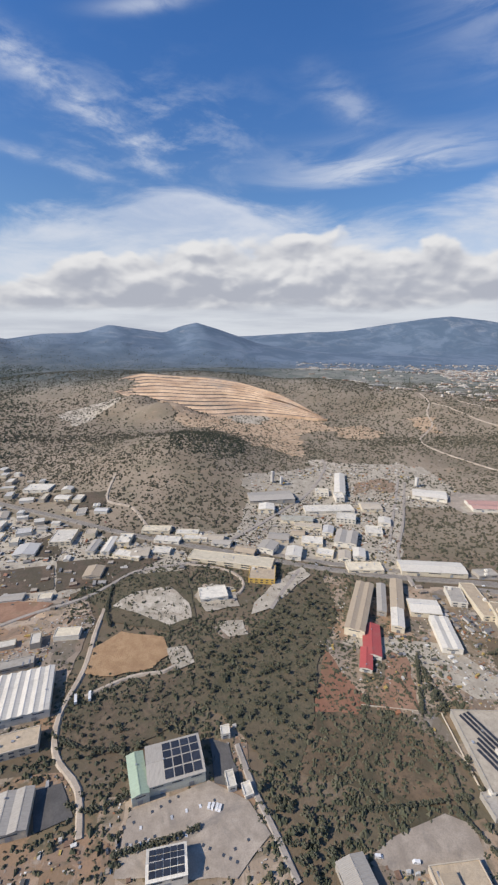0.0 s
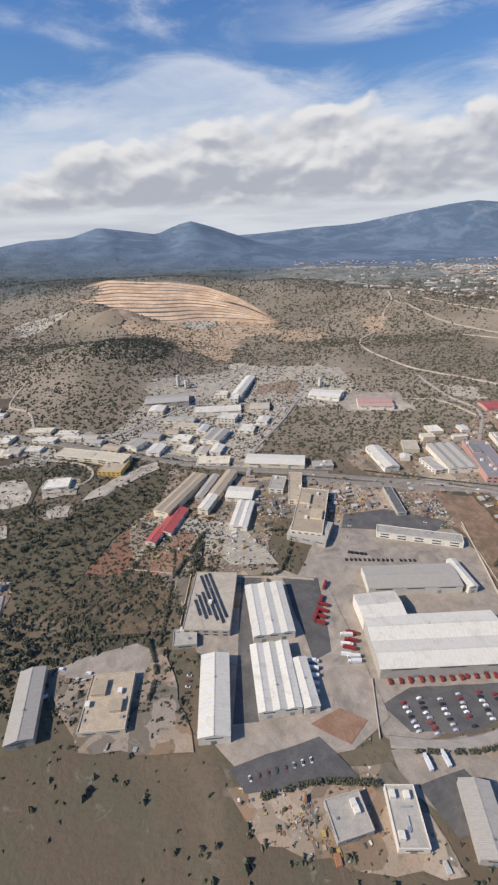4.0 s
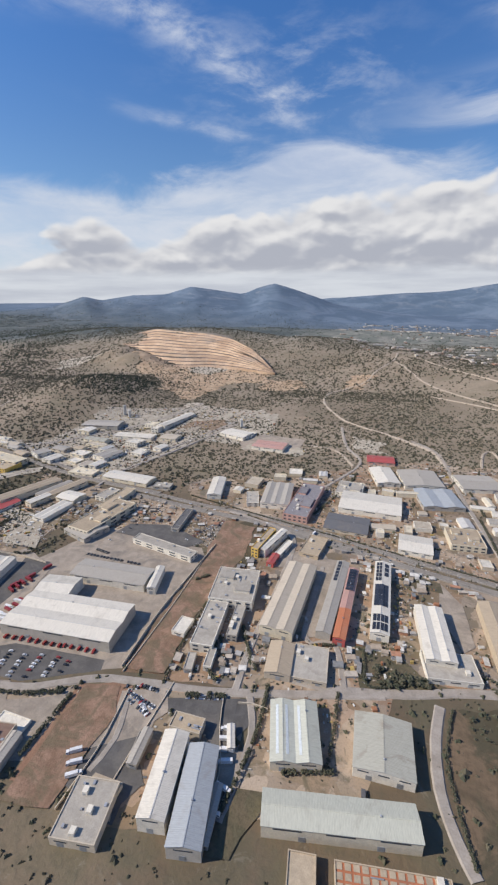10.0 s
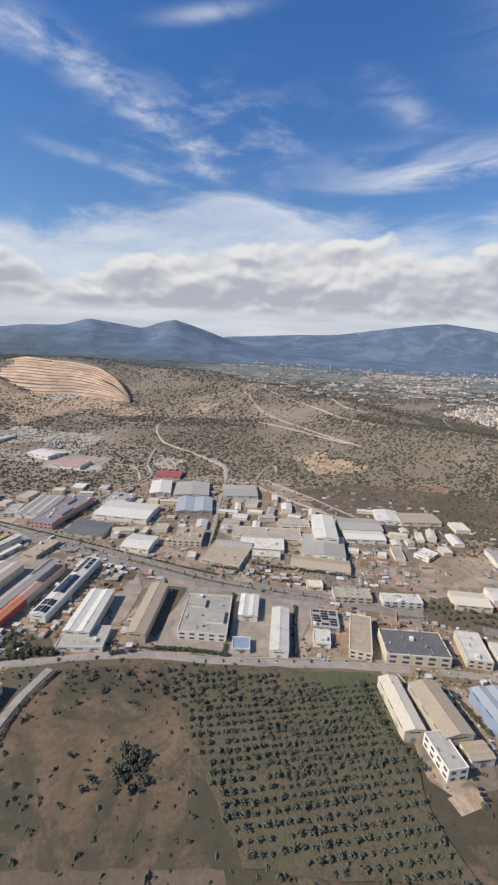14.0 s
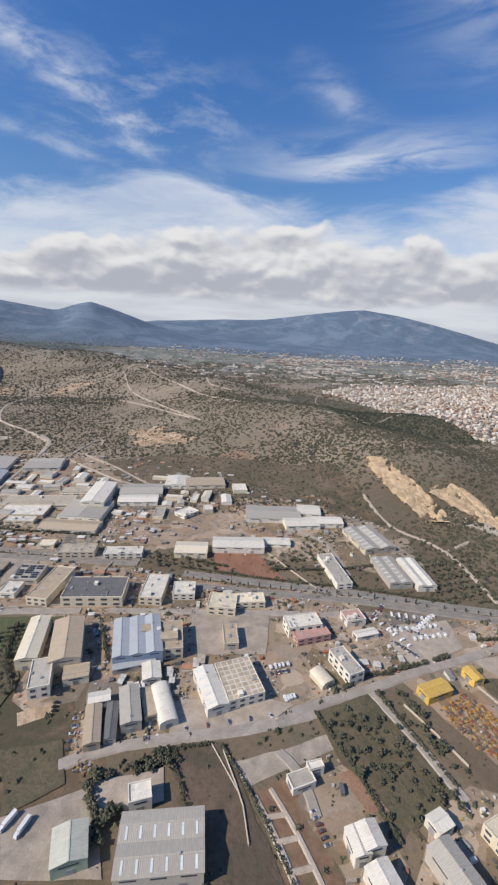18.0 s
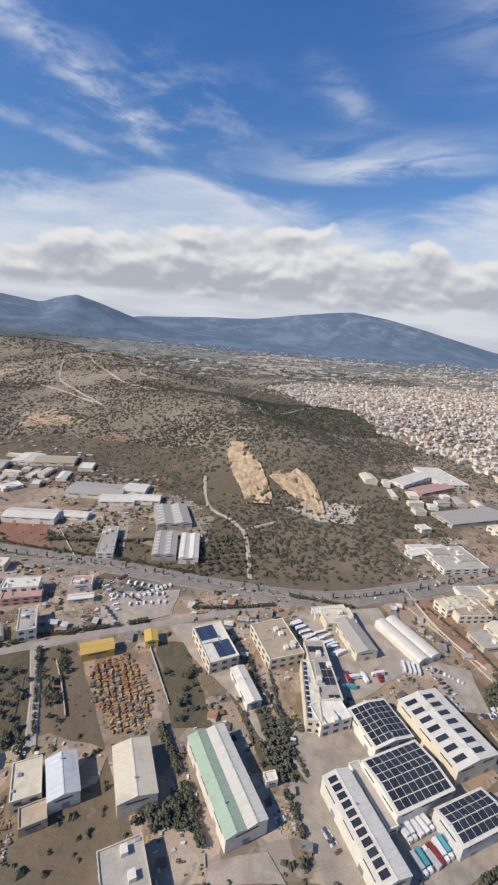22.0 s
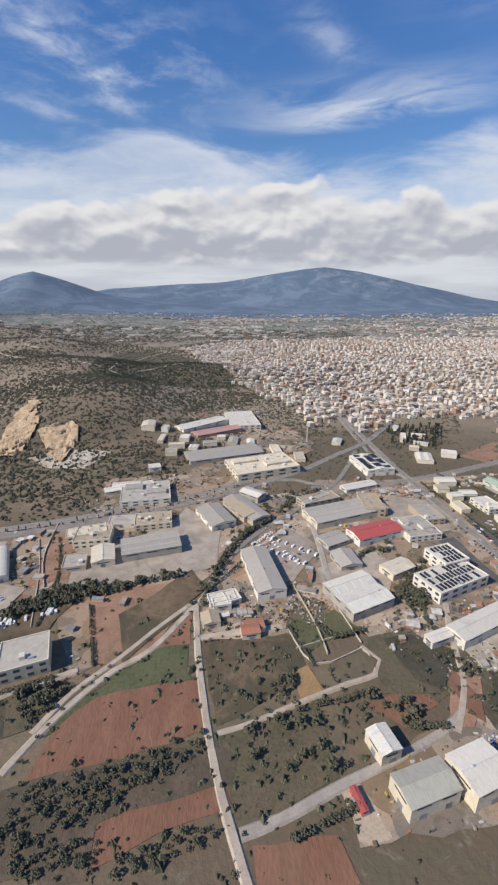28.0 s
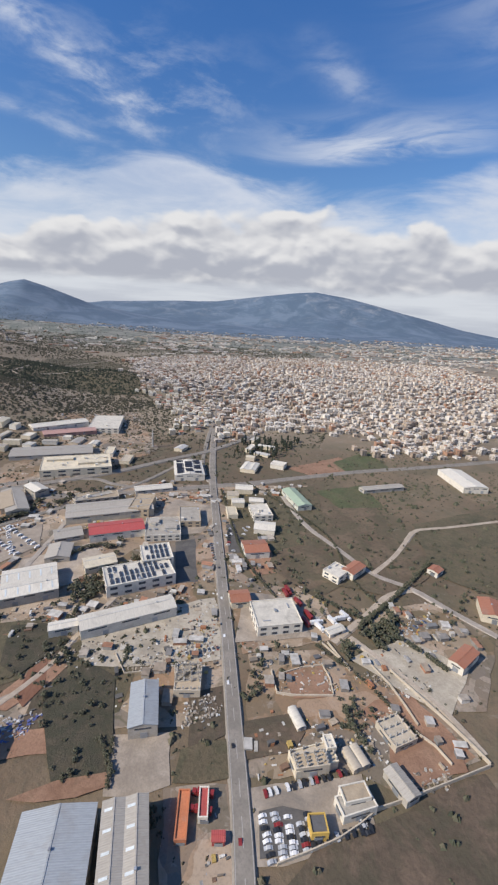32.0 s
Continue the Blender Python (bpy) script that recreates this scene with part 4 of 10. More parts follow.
        for b in range(bays):
            n, x0 = 10, -w / 2 + b * bw
            top = [(x0 + bw / 2 - math.cos(math.pi * i / n) * bw / 2, h * 0.55 + math.sin(math.pi * i / n) * bw * 0.22) for i in range(n + 1)]
            ring = [(x0, deep)] + top + [(x0 + bw, deep)]
            m = len(ring)
            v = [(a, -d / 2, c) for a, c in ring] + [(a, d / 2, c) for a, c in ring]
            f = [tuple(range(m)), tuple(range(2 * m - 1, m - 1, -1)), (0, m, m + 1, 1), (m - 2, 2 * m - 2, 2 * m - 1, m - 1)]
            part("wall", (v, f + [(i, i + m, i + m + 1, i + 1) for i in range(1, m - 2)]), WALL[wall], thing)
            v = [(a, s * (d / 2 + 0.2), c + u) for u in (0.14, 0.04) for s in (-1, 1) for a, c in top]
            q = len(top)
            f = [(i, i + 1, q + i + 1, q + i) for i in range(q - 1)] + [(i, 2 * q + i, 2 * q + i + 1, i + 1) for i in range(q - 1)]
            part("arched_roof", (v, f), ROOF[roof], thing)
            part("roller_door", shared("roller_door", ROLLER, (bw * 0.35, 0.14, 2.2)), None, thing, "", pose(x0 + bw / 2, -d / 2 - 0.03, 0))
    else:
        body = part("wall", boxes([(-w / 2, -d / 2, deep, w / 2, d / 2, h - 0.02)]), WALL[wall], thing)
        t = 0.3
        cover = part("roof_slab", boxes([(-w / 2 + t, -d / 2 + t, h - 0.3, w / 2 - t, d / 2 - t, h + 0.06)]), FLAT[roof], thing)
        part("parapet", boxes([(-w / 2 - 0.05, -d / 2 - 0.05, h - 0.02, w / 2 + 0.05, -d / 2 + t, h + 0.45), (-w / 2 - 0.05, d / 2 - t, h - 0.02, w / 2 + 0.05, d / 2 + 0.05, h + 0.45), (-w / 2 - 0.05, -d / 2 + t, h - 0.02, -w / 2 + t, d / 2 - t, h + 0.45), (w / 2 - t, -d / 2 + t, h - 0.02, w / 2 + 0.05, d / 2 - t, h + 0.45)]), WALL[wall], thing)
        if "lattice" in opts:
            n, m = max(4, int(w / 2.6)), max(4, int(d / 2.6))
            for i in range(n):
                for j in range(m):
                    part("roof_panel", shared("roof_panel", FLAT["tan"], (w / n * 0.72, d / m * 0.72, 0.15)), None, thing, "", pose((i + 0.5) * w / n - w / 2, (j + 0.5) * d / m - d / 2, h + 0.06))
        if "frame" in opts:
            for i in range(4):
                for j in range(4):
                    part("column", shared("column", CONCRETE, (0.4, 0.4, 1.6)), None, thing, "", pose((i / 3 - 0.5) * (w - 1), (j / 3 - 0.5) * (d - 1), h))
        solar(cover, how, w, d, lambda px, py: h + 0.06, rng)
        if "clutter" in opts and w * d > 420:
            for px, py in ((-0.24, 0.22), (0.22, -0.12)):
                bw2, bd2 = round(w * rng.uniform(0.26, 0.4)), round(d * rng.uniform(0.18, 0.3))
                block = part("upper_storey", shared("upper_storey", WALL[wall], (bw2, bd2, 1.5)), None, thing, "", pose(px * w, py * d, h + 0.06))
                part("roof_slab", shared("roof_slab", FLAT[roof], (bw2 + 0.3, bd2 + 0.3, 0.2)), None, block, "", pose(0, 0, 1.5))
        if "clutter" in opts:
            clutter(cover, w, d, h + 0.06, rng, min(16, 4 + int(w * d / 60)))
        elif not small and "far" not in opts:
            clutter(cover, w, d, h + 0.06, rng, 3)
        openings(body, w, d, h, turn, wall, 1 if h < 4 or small else (2 if h < 6.5 else 3), rng, opts)
    return thing


def turned_grid(x, y, turn, w, d):
    u, v = np.meshgrid(np.arange(-w / 2 - 0.5, w / 2 + 1, 1.5), np.arange(-d / 2 - 0.5, d / 2 + 1, 1.5))
    c, s = math.cos(radians(turn)), math.sin(radians(turn))
    return x + u * c - v * s, y + u * s + v * c


# ---- growth, vehicles, walls, scrap and towns ----
def island_tones(name, tones, rough=0.9, grain=2.0):
    """A material whose tone differs from piece to piece of one mesh."""
    m = bpy.data.materials.new(name)
    m.use_nodes = True
    n = Nodes(m.node_tree)
    geo = n.tree.nodes.new("ShaderNodeNewGeometry")
    ramp = n.tree.nodes.new("ShaderNodeValToRGB")
    ramp.color_ramp.interpolation = "CONSTANT"
    for i, tone in enumerate(tones):
        e = ramp.color_ramp.elements[i] if i < 2 else ramp.color_ramp.elements.new(i / len(tones))
        e.position, e.color = i / len(tones), (*tone, 1)
    n.tree.links.new(geo.outputs["Random Per Island"], ramp.inputs[0])
    c = n.mix(n.math("MULTIPLY", n.step(n.noise(geo.outputs["Position"], grain, 3.0), 0.35, 0.7), 0.35), ramp.outputs[0], (0.06, 0.06, 0.04))
    one = n.tree.nodes.new("ShaderNodeObjectInfo").outputs["Random"]
    c = n.mix(1.0, c, n.mix(one, (0.85, 0.85, 0.85), (1.15, 1.15, 1.15)), "MULTIPLY")
    s = n.add("BsdfPrincipled", base_color=c, roughness=rough)
    out = n.tree.nodes.new("ShaderNodeOutputMaterial")
    n.tree.links.new(s.outputs[0], out.inputs[0])
    return m


LEAF = island_tones("dry_evergreen_leaves", [(0.056, 0.062, 0.036), (0.072, 0.076, 0.044), (0.092, 0.088, 0.056), (0.050, 0.056, 0.034), (0.110, 0.098, 0.064)])
OLIVE = island_tones("olive_leaves", [(0.092, 0.096, 0.062), (0.112, 0.112, 0.078), (0.076, 0.080, 0.050)])
DARK_LEAF = island_tones("cypress_leaves", [(0.022, 0.034, 0.020), (0.030, 0.042, 0.024), (0.026, 0.036, 0.024)])
SCRUB = island_tones("hill_scrub", [(0.046, 0.046, 0.028), (0.058, 0.056, 0.034), (0.080, 0.072, 0.047), (0.050, 0.050, 0.032), (0.105, 0.088, 0.060)])
BARK = surface("bark", (0.09, 0.07, 0.05), (0.14, 0.11, 0.08), 0.5, 6.0)
SCRAP = {
    "pale": island_tones("pale_scrap", [(0.44, 0.41, 0.36), (0.62, 0.60, 0.55), (0.30, 0.25, 0.20), (0.10, 0.095, 0.09), (0.38, 0.31, 0.23), (0.18, 0.15, 0.12)]),
    "metal": island_tones("metal_scrap", [(0.32, 0.31, 0.30), (0.20, 0.12, 0.08), (0.12, 0.12, 0.13), (0.5, 0.49, 0.46), (0.36, 0.16, 0.08), (0.45, 0.32, 0.10)]),
    "yellow": island_tones("yellow_machinery", [(0.42, 0.22, 0.05), (0.30, 0.16, 0.06), (0.12, 0.10, 0.085), (0.48, 0.30, 0.09), (0.28, 0.10, 0.055), (0.20, 0.15, 0.11), (0.36, 0.28, 0.20)]),
    "blue": island_tones("blue_scrap", [(0.10, 0.13, 0.28), (0.5, 0.5, 0.52), (0.08, 0.10, 0.28), (0.3, 0.28, 0.26)]),
}
rng = random.Random(5)
OCTA = np.array([(1, 0, 0), (-1, 0, 0), (0, 1, 0), (0, -1, 0), (0, 0, 1), (0, 0, -1)], float)
OCTA_F = np.array([(0, 2, 4), (2, 1, 4), (1, 3, 4), (3, 0, 4), (2, 0, 5), (1, 2, 5), (3, 1, 5), (0, 3, 5)])
HALF = np.array([(1, 0, -0.5), (0, 1, -0.5), (-1, 0, -0.5), (0, -1, -0.5), (0, 0, 1.0)], float)
HALF_F = np.array([(0, 1, 4), (1, 2, 4), (2, 3, 4), (3, 0, 4)])
CUBE = np.array([(-1, -1, 0), (1, -1, 0), (1, 1, 0), (-1, 1, 0), (-1, -1, 1), (1, -1, 1), (1, 1, 1), (-1, 1, 1)], float)
CUBE_F = np.array([(4, 5, 6), (4, 6, 7), (0, 1, 5), (0, 5, 4), (1, 2, 6), (1, 6, 5), (2, 3, 7), (2, 7, 6), (3, 0, 4), (3, 4, 7)])
gen = np.random.default_rng(11)


def tri_mesh(name, verts, tris, material):
    """A mesh from arrays of corners and triangles."""
    me = bpy.data.meshes.new(name)
    verts, tris = np.asarray(verts, np.float32).reshape(-1, 3), np.asarray(tris, np.int32).reshape(-1, 3)
    me.vertices.add(len(verts))
    me.vertices.foreach_set("co", verts.ravel())
    me.loops.add(tris.size)
    me.loops.foreach_set("vertex_index", tris.ravel())
    me.polygons.add(len(tris))
    me.polygons.foreach_set("loop_start", np.arange(0, tris.size, 3, dtype=np.int32))
    me.materials.append(material)
    me.update(calc_edges=True)
    me.shade_flat()
    return me


def spread(base, faces, where, scale, turn, jitter=0.0):
    """Many copies of a small shape in one pair of arrays."""
    n, k = len(where), len(base)
    v = np.repeat(base[None], n, 0) * (1 + gen.uniform(-jitter, jitter, (n, k, 3)))
    v = v * scale[:, None, :]
    c, s = np.cos(turn)[:, None], np.sin(turn)[:, None]
    v = np.stack([v[..., 0] * c - v[..., 1] * s, v[..., 0] * s + v[..., 1] * c, v[..., 2]], -1) + where[:, None, :]
    f = faces[None] + (np.arange(n) * k)[:, None, None]
    return v.reshape(-1, 3), f.reshape(-1, 3)


def crown(n, rx, rz, mid, size):
    """Leaf clumps in an uneven ball with gaps."""
    d = gen.normal(size=(n, 3))
    d /= np.linalg.norm(d, axis=1)[:, None]
    lobes = 0.72 + 0.28 * np.sin(3 * np.arctan2(d[:, 1], d[:, 0]) + gen.uniform(0, 6)) * np.cos(2.3 * d[:, 2] + gen.uniform(0, 6))
    r = gen.uniform(0.35, 1.0, n) ** 0.5 * lobes
    where = d * r[:, None] * (rx, rx, rz) + (0, 0, mid)
    scale = gen.uniform(0.6, 1.25, (n, 3)) * size * (1, 1, 0.75)
    return spread(OCTA, OCTA_F, where, scale, gen.uniform(0, 6.28, n), 0.35)


def trunk_shape(h, r):
    """A tapered trunk with three limbs."""
    verts, faces = [], []
    def limb(a, b, ra, rb):
        base, way = len(verts), (Vector(b) - Vector(a)).normalized()
        side = way.orthogonal().normalized()
        up = way.cross(side)
        for p, q in ((a, ra), (b, rb)):
            for i in range(6):
                w = side * math.cos(i * 1.047) + up * math.sin(i * 1.047)
                verts.append(tuple(Vector(p) + w * q))
        faces.extend((base + i, base + (i + 1) % 6, base + 6 + (i + 1) % 6, base + 6 + i) for i in range(6))
    limb((0, 0, -0.4), (0.05, 0, h), r, r * 0.7)
    for i in range(3):
        a = i * 2.1 + 0.4
        limb((0.05, 0, h * 0.85), (math.cos(a) * h * 0.6, math.sin(a) * h * 0.6, h * 1.5), r * 0.6, r * 0.3)
    return verts, faces


TREES = {}


def make_trees():
    for kind, leaves, spec in (("tree", LEAF, [(46, 1.0, 0.80, 1.15, 0.27), (40, 0.9, 1.0, 1.3, 0.26), (52, 1.15, 0.75, 1.1, 0.27)]), ("orchard", OLIVE, [(34, 1.05, 0.72, 1.0, 0.26), (30, 0.85, 0.8, 1.05, 0.26)]), ("cypress", DARK_LEAF, [(46, 0.42, 1.55, 1.75, 0.24), (40, 0.36, 1.3, 1.5, 0.22)])):
        out = []
        for n, rx, rz, mid, size in spec:
            v, f = trunk_shape(0.55, 0.11)
            me = bpy.data.meshes.new("trunk")
            me.from_pydata(v, [], f)
            me.materials.append(BARK)
            out.append((me, tri_mesh("crown", *crown(n, rx, rz, mid, size), leaves)))
        TREES[kind] = out


make_trees()
TREE_LABEL = {"tree": ("dark green rounded evergreen tree on dry ground", "tree", "evergreen trees"), "orchard": ("small grey-green olive tree in an orchard row", "tree", "orchard trees"), "cypress": ("slender dark green cypress tree", "tree", "cypress trees")}
GROWN = {"tree": 0, "orchard": 0, "cypress": 0}
LATER = {"tree": [], "orchard": [], "cypress": []}
MOST = {"tree": 170, "orchard": 50, "cypress": 80}


def tree(kind, x, y, size):
    """A tree of its own; past so many of a kind it is kept for the joined growth."""
    take([x], [y])
    if GROWN[kind] >= MOST[kind]:
        LATER[kind].append((x, y, size))
        return
    GROWN[kind] += 1
    trunk, leaves = rng.choice(TREES[kind])
    label, cat, group = TREE_LABEL[kind]
    ob = tagged(new("cypress_tree" if kind == "cypress" else "olive_tree" if kind == "orchard" else "evergreen_tree"), label, cat, group)
    ob.matrix_world = pose(x, y, float(height(x, y)), 0, 0, rng.uniform(0, 360)) @ Matrix.Diagonal((size, size, size * rng.uniform(0.85, 1.2), 1))
    part("trunk", trunk, None, ob)
    part("crown", leaves, None, ob)


def plant(kind, n, size, *flat):
    poly = [(flat[i], flat[i + 1]) for i in range(0, len(flat), 2)]
    if kind == "cyprow":
        pts, _ = along(poly, 3.0)
        for i in range(n):
            p = pts[int(i * (len(pts) - 1) / max(1, n - 1))]
            tree("cypress", p.x + rng.uniform(-0.5, 0.5), p.y + rng.uniform(-0.4, 0.4), size * rng.uniform(0.7, 1.25))
        return
    xs, ys = [p[0] for p in poly], [p[1] for p in poly]
    done, tries = 0, 0
    if kind == "orchard":
        gap = math.sqrt((max(xs) - min(xs)) * (max(ys) - min(ys)) * 0.6 / n)
        for i in range(40):
            for j in range(40):
                a = radians(14)
                u, v = (i - 20) * gap, (j - 20) * gap * 1.15
                x, y = sum(xs) / len(xs) + u * math.cos(a) - v * math.sin(a) + rng.uniform(-0.3, 0.3), sum(ys) / len(ys) + u * math.sin(a) + v * math.cos(a) + rng.uniform(-0.3, 0.3)
                if inside(poly, x, y) and not is_taken(x, y) and rng.random() < 0.93:
                    tree("orchard", x, y, size * rng.uniform(0.75, 1.2))
        return
    while done < n and tries < n * 30:
        tries += 1
        x, y = rng.uniform(min(xs), max(xs)), rng.uniform(min(ys), max(ys))
        if inside(poly, x, y) and not is_taken(x, y):
            tree(kind, x, y, size * rng.uniform(0.5, 1.2) * (0.8 if size < 2 else 1.0))
            done += 1


HEDGES = []


def hedge(size, *flat):
    pts, _ = along([(flat[i], flat[i + 1]) for i in range(0, len(flat), 2)], size * 0.9)
    HEDGES.extend((p.x, p.y, size) for p in pts if rng.random() < 0.85)


def joined_growth():
    """What is past counting: the rest of the trees, and the scrub of plain and hills."""
    for kind, leaves, label in (("tree", LEAF, "dark green evergreen trees standing close together"), ("orchard", OLIVE, "rows of small grey-green olive trees"), ("cypress", DARK_LEAF, "slender dark cypresses")):
        pts = LATER[kind] + (HEDGES + VERGES if kind == "tree" else [])
        if not pts:
            continue
        vs, fs, base = [], [], 0
        for x, y, size in pts:
            v, f = crown(15 if size < 1.3 else 24, 1.0 if kind != "cypress" else 0.4, 0.8 if kind != "cypress" else 1.4, 0.95 if kind != "cypress" else 1.4, 0.30)
            vs.append(v * size + (x, y, float(height(x, y))))
            fs.append(f + base)
            base += len(v)
        ob = new(kind + "_growth", tri_mesh("growth", np.concatenate(vs), np.concatenate(fs), leaves))
        tagged(ob, label, "trees", kind="stuff")

    def scatter(name, label, n, box, size, keep, clumps, material, tall=0.8):
        x, y = gen.uniform(box[0], box[1], n), gen.uniform(box[2], box[3], n)
        m = keep(x, y) & ~is_taken(x, y)
        x, y = x[m], y[m]
        s = size * gen.uniform(0.45, 1.0, len(x)) ** 1.3 * np.where(gen.random(len(x)) < 0.08, 1.5, 1.0)
        vs, fs, base = [], [], 0
        for k in range(clumps):
            px, py = x + gen.normal(0, 0.45, len(x)) * s * (k > 0), y + gen.normal(0, 0.45, len(x)) * s * (k > 0)
            where = np.stack([px, py, height(px, py) + s * gen.uniform(0.15, 0.5, len(x)) * tall], -1)
            scale = np.stack([s, s, s * tall], -1) * gen.uniform(0.55, 1.0, (len(x), 3))
            v, f = spread(HALF, HALF_F, where, scale, gen.uniform(0, 6.28, len(x)), 0.3)
            vs.append(v)
            fs.append(f + base)
            base += len(v)
        tagged(new(name, tri_mesh(name, np.concatenate(vs), np.concatenate(fs), material)), label, "scrub", kind="stuff")

    def patchy(x, y, k, low):
        return rugged(x, y, k) + gen.normal(0, 0.35, x.shape) > low

    inplain = lambda x, y: patchy(x, y, 2.6, -0.05)
    scatter("plain_scrub", "low dry green bushes scattered over the plain", 25000, (-170, 1580, -70, 340), 0.85, inplain, 3, SCRUB)
    onhill = lambda x, y: (x > -60 - y * 0.62) & (x < 1180 + y * 0.35) & ~inside(TOWN, x, y) & patchy(x, y, 1.5, -0.45)
    scatter("hill_scrub", "dark low scrub dotted over the dry hills", 62000, (-420, 1500, 325, 760), 1.8, onhill, 3, SCRUB)
    slope = lambda x, y: ((y > 255 + 0.10 * (1000 - x)) | ((x > 740) & (x < 1010))) & (x < 1130) & patchy(x, y, 2.4, -0.15)
    scatter("slope_scrub", "dark round bushes on the stony slope below the cliffs", 17000, (620, 1130, 165, 520), 1.75, slope, 4, SCRUB)
    clumps = lambda x, y: patchy(x, y, 3.3, 0.1)
    scatter("west_bushes", "dark green bushes over the rough western ground", 15000, (-125, 118, 92, 335), 1.35, lambda x, y: patchy(x, y, 2.8, -0.25), 4, LEAF, 1.0)
    scatter("plot_bushes", "dark green bushes along plots and yards", 19000, (60, 1560, -40, 330), 1.5, clumps, 4, LEAF, 1.0)
    scatter("far_hill_scrub", "dark scrub on the far hill slopes", 60000, (-900, 1500, 700, 1600), 2.7, onhill, 2, SCRUB)
    scatter("far_plain_trees", "dark trees dotted over the far plain", 22000, (-2300, 2800, 1500, 2900), 3.6, lambda x, y: patchy(x, y, 0.9, -0.3), 1, DARK_LEAF)
    scatter("town_trees", "dark green trees between the town houses", 9000, (940, 2100, 320, 1400), 1.7, lambda x, y: inside(TOWN, x, y) & patchy(x, y, 2.0, 0.1), 2, LEAF, 1.1)
    west = lambda x, y: (x < -50 - y * 0.45) & patchy(x, y, 0.9, -0.5)
    scatter("western_scrub", "dark wooded scrub on the western hills", 26000, (-2100, -300, 600, 2300), 4.0, west, 1, DARK_LEAF)
    knoll = lambda x, y: inside(PINE_HILL, x, y)
    scatter("pine_knoll", "dense dark green pine wood on a low hill", 9000, (780, 1120, 480, 760), 2.0, knoll, 3, DARK_LEAF, 1.1)
    wood = lambda x, y: ((x + 60) / 60) ** 2 + ((y - 640) / 90) ** 2 < 1 + 0.2 * rugged(x, y, 3.0)
    scatter("north_wood", "dark green wood on the hill's shaded side", 2600, (-130, 40, 530, 760), 1.9, wood, 3, DARK_LEAF, 1.0)


def yard_clutter():
    """Pallets, tanks, crates and rubble that lie about all the yards."""
    for tone, every, label in (("pale", 22.0, "pale pallets, crates and rubble lying about the yards"), ("metal", 30.0, "rusty and grey scrap lying about the yards")):
        xs, ys = [], []
        for poly in YARDS:
            px, py = [q[0] for q in poly], [q[1] for q in poly]
            n = int((max(px) - min(px)) * (max(py) - min(py)) / every)
            x, y = gen.uniform(min(px), max(px), n), gen.uniform(min(py), max(py), n)
            m = inside(poly, x, y) & ~is_taken(x, y) & (rugged(x, y, 3.2) > -0.25)
            xs.append(x[m])
            ys.append(y[m])
        x, y = np.concatenate(xs), np.concatenate(ys)
        x, y = x[:15000], y[:15000]
        big = np.where(gen.random(len(x)) < 0.10, 2.2, 1.0)
        where = np.stack([x, y, height(x, y) - 0.1], -1)
        scale = np.stack([gen.uniform(0.2, 0.8, len(x)), gen.uniform(0.15, 0.5, len(x)), gen.uniform(0.3, 0.9, len(x))], -1) * big[:, None]
        v, f = spread(CUBE, CUBE_F, where, scale, gen.choice([0.2, 1.77], len(x)) + gen.normal(0, 0.15, len(x)), 0.08)
        tagged(new("yard_clutter", tri_mesh("clutter", v, f, SCRAP[tone])), label, "clutter", kind="stuff")


CAR_TONES = {"white": (0.72, 0.72, 0.71), "silver": (0.45, 0.46, 0.47), "dark": (0.03, 0.032, 0.036), "red": (0.25, 0.035, 0.035), "blue": (0.05, 0.10, 0.30), "teal": (0.08, 0.30, 0.36)}
CAR_PAINT = {k: plain("car_paint_" + k, v, 0.3, 0.0, 0.08) for k, v in CAR_TONES.items()}
VEHICLES = {}


